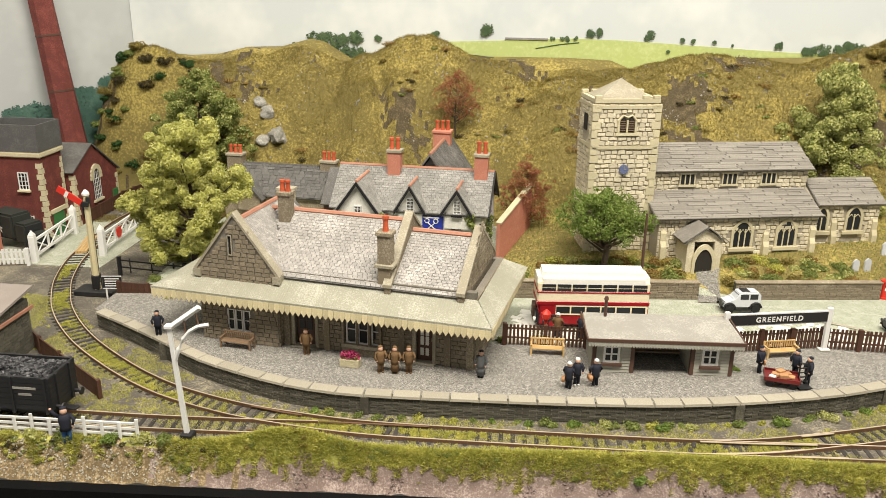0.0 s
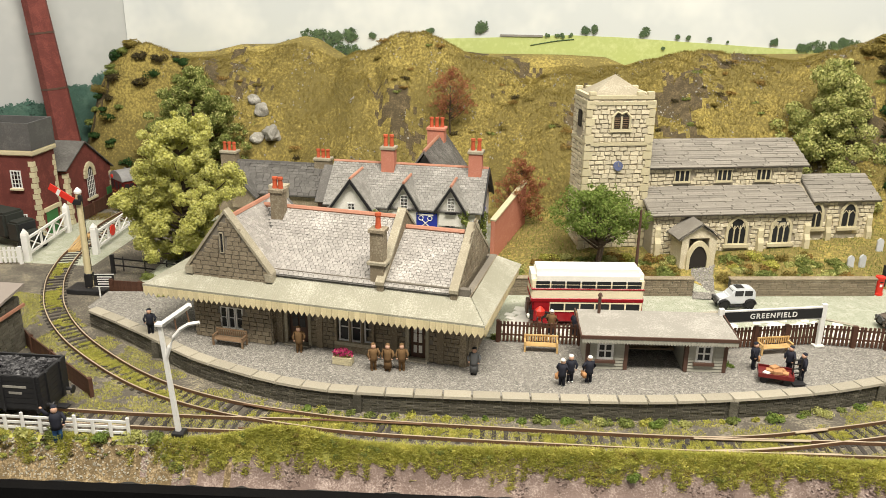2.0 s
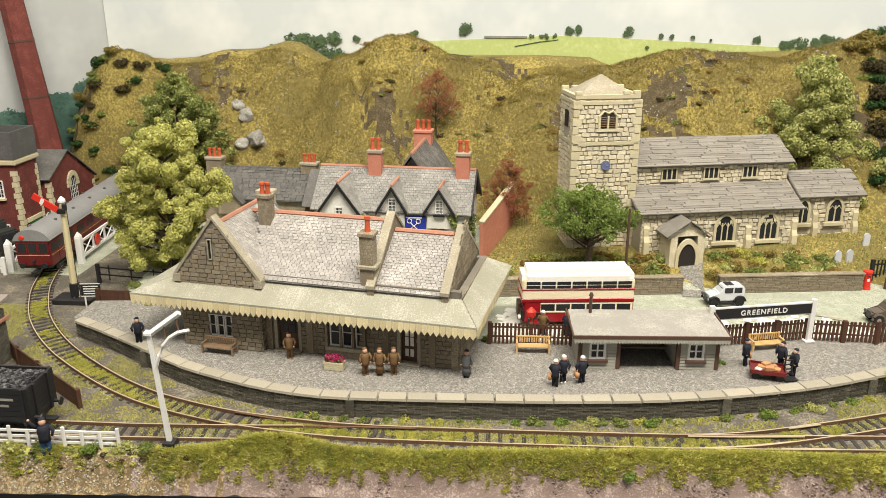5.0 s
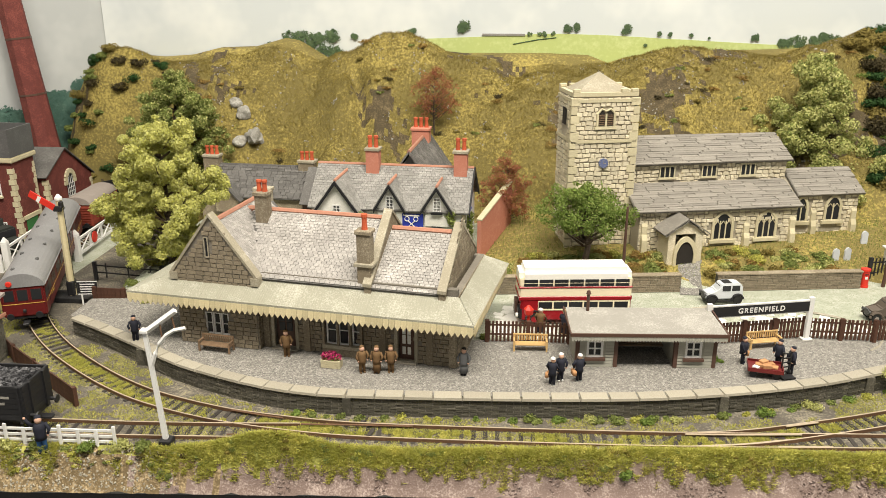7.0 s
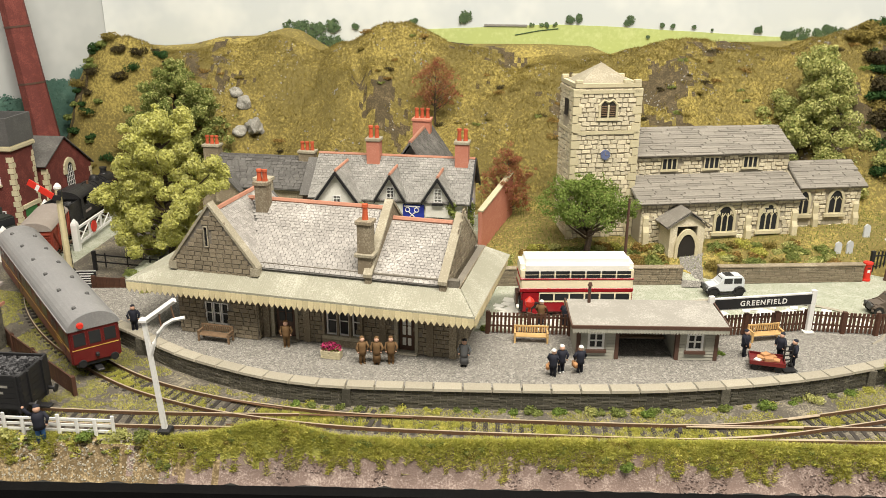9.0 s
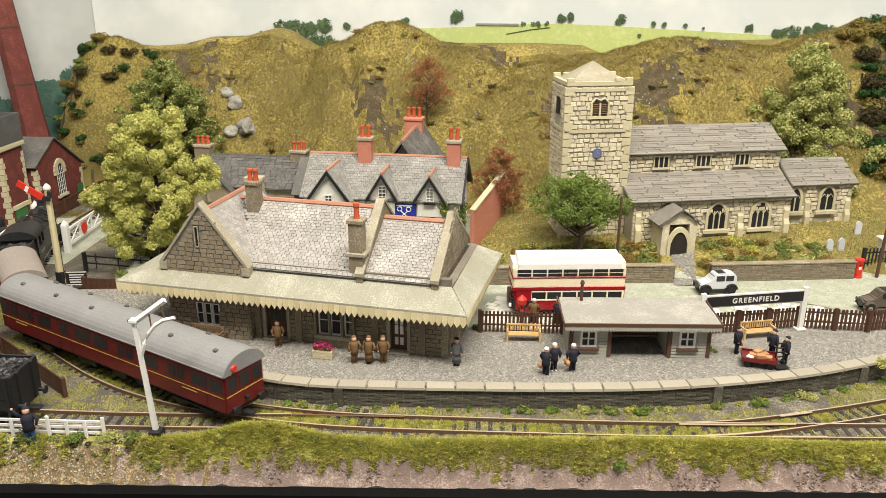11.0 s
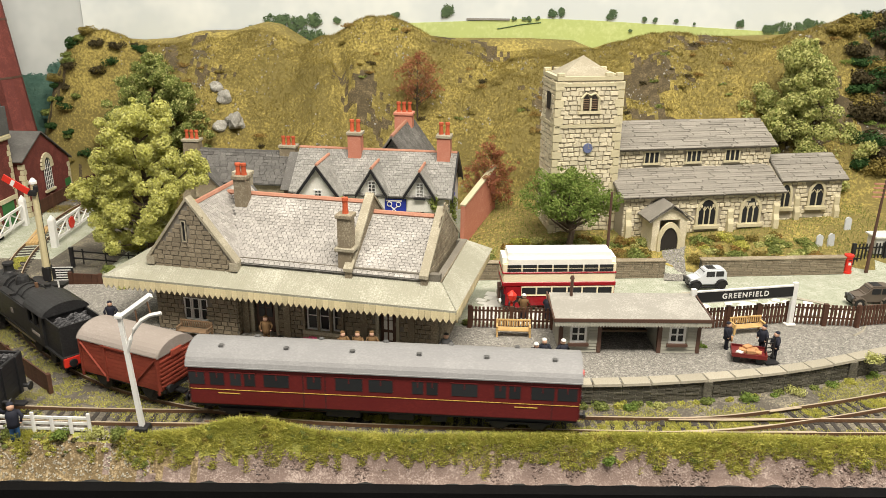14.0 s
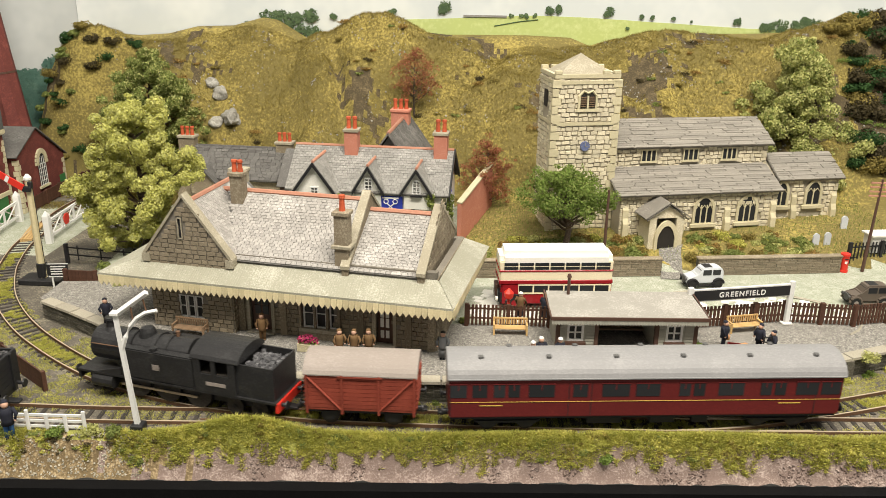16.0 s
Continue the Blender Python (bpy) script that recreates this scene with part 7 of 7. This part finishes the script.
figure(1.75, 6.3, 200, "navy", "navy", "white", case=True, label="painted figure in dark uniform and white cap")
figure(14.05, 10.1, 60, "navy", "navy", "navy", case=True, label="painted porter figure by the trolley")
figure(16.5, 9.8, -60, "navy", "navy", "navy", label="painted porter figure by the trolley")
figure(17.05, 8.7, -80, "navy", "navy", "navy", label="painted porter figure pushing a sack truck")
figure(-32.7, -2.9, 30, "navy", "denim", "navy", h=2.7, z=-.45, raised=True, label="painted waving figure in blue by the white fence")
figure(-.7, 14.2, 160, "khaki", "navy", "white", label="painted figure behind the fence by the bus")
figure(1.2, 14.1, 140, "navy", "navy", "pine", label="painted figure behind the fence by the bus")
figure(-47.8, 9.0, 40, "khaki", "khaki", "khaki", z=-.3, label="painted figure in khaki by the shed")

# ---- trees, bushes, grass ----
tree("tree", -36.3, 27.3, 0.9, 14.4, 10.6, "leaf_lime", "bright lime-green tree beside the crossing", 1, .4, 85000, .11, .06, key2="leaf_pale")
tree("tree", 3.7, 26.6, 2.4, 7.6, 8.0, "leaf_green", "small dark green tree in the churchyard", 2, .34, 13000, .1, .6, key2="leaf_mid")
tree("tree", 30.5, 47.5, 4.0, 15.6, 14.5, "leaf_pale", "tall pale green tree behind the church", 3, .45, 75000, .14, .08, key2="leaf_mid", conic=1)
tree("tree", -43.0, 48.0, 3.0, 14.0, 11.0, "leaf_mid", "mid-green tree at the foot of the hill", 4, .4, 50000, .13, .05, key2="leaf_pale")
tree("tree", -12.4, 50.6, ground_z(-12.4, 50.6) - .1, 8.0, 5.2, "leaf_red", "slender tree with sparse russet leaves", 5, .11, 4200, .08, .38, key2="leaf_rust")
tree("tree", -3.6, 37.5, 2.8, 7.4, 5.0, "leaf_red", "small russet tree behind the inn", 6, .12, 7000, .08, .2, key2="leaf_rust")
rg = random.Random(77)
for i in range(190):
    x, y = rg.uniform(-6, 34), 0
    y = 25.6 + .138 * (x - 12) + rg.random() * 4.2
    if 11.5 < x < 15.5 or x > 27 and y > 28:
        continue
    bush(x, y, ground_z(x, y) - .1, rg.uniform(.45, 1.0), rg.choice(["leaf_mid", "leaf_rust", "tuft", "leaf_pale", "leaf_mid", "tuft_hill"]), "low autumn bush in the churchyard", i, 600, .085)
for i in range(190):
    x, y = rg.uniform(-50, 45), rg.uniform(45, 60)
    dark = x < -44 or x > 36
    if dark or nz(x, y, 8, 6) > .08:
        bush(x, y, ground_z(x, y) - .2, rg.uniform(.4, 1.1), rg.choice(["leaf_dark", "leaf_green", "leaf_brown"] if dark else ["leaf_brown", "tuft_hill", "leaf_rust", "leaf_mid"]), "scrubby bush on the hillside", 100 + i, 420, .07, flat=.4)
for i in range(64):
    x, y = rg.uniform(36.5, 47), rg.uniform(43, 60.5)
    bush(x, y, ground_z(x, y) - .2, rg.uniform(1.2, 2.4), rg.choice(["leaf_dark", "leaf_brown", "leaf_brown", "tuft_hill"]), "dark bush covering the hillside", 300 + i, 1300, .14)
for i in range(84):
    x, y = rg.uniform(-63, -48), rg.uniform(52, 61)
    bush(x, y, ground_z(x, y) - .2, rg.uniform(.5, 1.5), rg.choice(["leaf_dark", "leaf_dark", "leaf_mid", "leaf_brown", "tuft_hill"]), "dark green bush on the hillside", 400 + i, 900, .1)
for i, (x, y, r) in enumerate(((-1.5, 4.0 - .9, .7), (.3, 3.2, .55), (2.5, 3.4, .6), (4.2, 3.5, .6), (6.2, 3.6, .6), (8.2, 3.9, .5), (11.5, 4.6, .5), (14.5, 5.3, .75), (18, 6.4, .8), (-16.5, 2.6, .45), (-17.8, 2.8, .4), (24, 8.9, .9), (-33, -2.6, .7), (-30, -2.6, .7), (-27.8, -2.4, .8), (-26.3, -2.3, .7), (4.2, -1.25, .6), (-35.2, -2.7, .6), (-5.0, 13.0, .5), (12.3, 10.4, .5), (-34.8, 18.0, .6), (-38, 22, .8), (-41, 22.6, .7), (-26, 10.3, .3))):
    bush(x, y, ground_z(x, y) if y < 8 or x < -30 else P - .1, r, ("leaf_mid", "leaf_green", "leaf_pale")[i % 3], "small green weeds growing by the line", 200 + i, 620, .065, "weeds")
for i in range(34):
    x = -17 + i * 1.32 + rg.uniform(-.5, .5)
    y = along(EDGE, x) - rg.uniform(.15, .5)
    bush(x, y, ground_z(x, y) - .05, rg.uniform(.25, .55), rg.choice(["leaf_mid", "tuft", "leaf_green", "leaf_mid"]), "trailing weeds growing at the foot of the platform wall", 600 + i, 420, .06, "weeds", .9)
for i, (x, y, r) in enumerate(((-38.0, 54.6, .9), (-36.6, 53.4, 1.0), (-34.9, 51.8, 1.3), (-36.6, 51.0, .8))):
    bm = ball(nb(), (0, 0, 0), r, .8, 0, 3)
    for v_ in bm.verts:
        v_.co *= 1 + .7 * noise.noise(v_.co * .9 + Vector((i * 5, 0, 0))) + .15 * noise.noise(v_.co * 3)
    solo("rock", bm, "rock", x, y, ground_z(x, y) - .1, 40 * i, "pale limestone rock outcrop on the hill", "rock", "rock outcrop")


def tufts(name, key, pts, h, seed, label, spread=.35, wid=.035):
    """Short upright blades scattered on the ground, in one mesh."""
    rng_ = np.random.default_rng(seed)
    p = np.array(pts)
    n = len(p)
    d = rng_.normal(size=(n, 2)) * spread * h
    w = rng_.normal(size=(n, 2))
    w = w / np.linalg.norm(w, axis=1)[:, None] * wid
    hh = h * (.5 + rng_.random(n))
    a, b, c = p.copy(), p.copy(), p.copy()
    a[:, :2] -= w
    b[:, :2] += w
    c[:, :2] += d
    c[:, 2] += hh
    v = np.stack([a, b, c], 1).reshape(-1, 3)
    ob = leaf_mesh(name, v, np.arange(3 * n).reshape(-1, 3), key, None, label, "stuff")
    return tagged(ob, category="grass")


def scatter(n, x0, x1, y0, y1, keep, seed):
    r, out = random.Random(seed), []
    while len(out) < n:
        x, y = r.uniform(x0, x1), r.uniform(y0, y1)
        if keep(x, y):
            out.append((x, y, ground_z(x, y) - .03))
    return out


tufts("grass", "tuft", scatter(100000, -46, 36, -5, 1.2, lambda x, y: front(x) + .72 + .45 * nz(x, y, 1.6) + .6 * nz(x, y, .4) < y < front(x) + 1.75 + .2 * nz(x, 1, 2) and (x > -26 or nz(x, y, 1.5, 3) > .1), 1), .22, 1, "yellow-green static grass on the front bank", .9, .03)
on_line = lambda x, y: y > front(x) + 1.7 and nz(x, y, 2.0, 8) + .6 * nz(x, y, .5, 2) > -.06 and y < along(EDGE, x) - .2
tufts("grass", "tuft", scatter(125000, -58, 30, -1.1, 30, on_line, 2), .12, 2, "yellow-green grass tufts between the rails", .8, .028)
def turf(name, key, n, keep, seed, rad, leaf, label, x0=-46, x1=36):
    """Matted clumps of growth lying on the bank, in one mesh."""
    r_ = random.Random(seed)
    pts = scatter(n, x0, x1, -5, 1.2, keep, seed)
    v_, f_ = clumps([(x, y, z + .02) for x, y, z in pts], [r_.uniform(*rad) for _ in pts], n * 90, leaf, seed, .55)
    return tagged(leaf_mesh(name, v_, f_, key, None, label, "stuff"), category="grass")


on_bank = lambda x, y: front(x) + .75 + .5 * nz(x, y, 1.6) < y < front(x) + 1.8
# moss and grass between the rails
moss, r_m = [], random.Random(88)
four_foot = [p for p in spline(MAIN, .08) if -50 < p.x < 30 and p.y < 34]
while len(moss) < 60000:
    i = r_m.randrange(len(four_foot) - 1)
    d = (four_foot[i + 1] - four_foot[i]).normalized()
    p = four_foot[i] + Vector((-d.y, d.x, 0)) * r_m.uniform(-.62, .62)
    if nz(p.x, p.y, 2.2, 31) + .5 * nz(p.x, p.y, .5, 32) > .02:
        moss.append((p.x, p.y, -.33))
tufts("grass", "tuft", moss, .14, 9, "yellow moss and grass growing between the rails", .8, .03)
turf("turf", "tuft", 420, lambda x, y: on_bank(x, y) and nz(x, y, 1.4, 21) > -.1, 41, (.1, .3), .05, "matted yellow-green turf on the front bank")
turf("turf", "leaf_mid", 170, lambda x, y: on_bank(x, y) and nz(x, y, 1.8, 22) > .12, 42, (.1, .28), .05, "green mossy growth on the front bank")
turf("turf", "tuft_hill", 240, lambda x, y: on_bank(x, y - .25) and nz(x, y, 1.3, 23) > .05, 43, (.08, .24), .05, "dry straw-coloured growth on the bank edge")
turf("turf", "leaf_brown", 60, lambda x, y: on_bank(x, y) and x < -23, 44, (.12, .3), .05, "dark brown heather on the dirt bank")


def stones(n, x0, x1, y0, y1, keep, seed, key, label, r):
    rg_ = random.Random(seed)
    it_ = []
    for x, y, z in scatter(n, x0, x1, y0, y1, keep, seed):
        k = r * rg_.uniform(.4, 1.3)
        m3 = Euler((rg_.uniform(0, 6), rg_.uniform(0, 6), rg_.uniform(0, 6))).to_matrix()
        it_.append((Vector((x, y, z + .03)), m3 @ Vector((k, 0, 0)), m3 @ Vector((0, k * .8, 0)), m3 @ Vector((0, 0, k * .6))))
    t_ = thing("loose_stones", 0, 0, 0, 0, label, "stones", kind="stuff")
    pieces(t_, "stone", key, it_, 0)


stones(1500, -46, -24, -5, -1.5, lambda x, y: front(x) + .1 < y < front(x) + 1.5, 21, "flag", "pale loose stones on the dirt bank", .06)
stones(900, -24, 36, -5, 1, lambda x, y: front(x) + .05 < y < front(x) + .9 and nz(x, y, 1.5, 4) > .1, 22, "earth", "brown loose stones on the bank face", .08)
stones(1300, -55, 45, 45, 61, lambda x, y: nz(x, y, 5, 7) + .5 * nz(x, y, 1, 1) > .22, 23, "rock", "small grey scree stones on the hillside", .09)
tufts("grass", "tuft_hill", scatter(190000, -60, 44, 43, 61.5, lambda x, y: not scree_at(x, y) or nz(x, y, .8, 4) > .35, 3), .24, 3, "ochre static grass on the hillside", .7, .028)
tufts("grass", "leaf_mid", scatter(16000, -6, 36, 25, 45, lambda x, y: y > 25.8 + .138 * (x - 12), 4), .24, 4, "green grass in the churchyard")


def motions():
    train_motion()


motions()
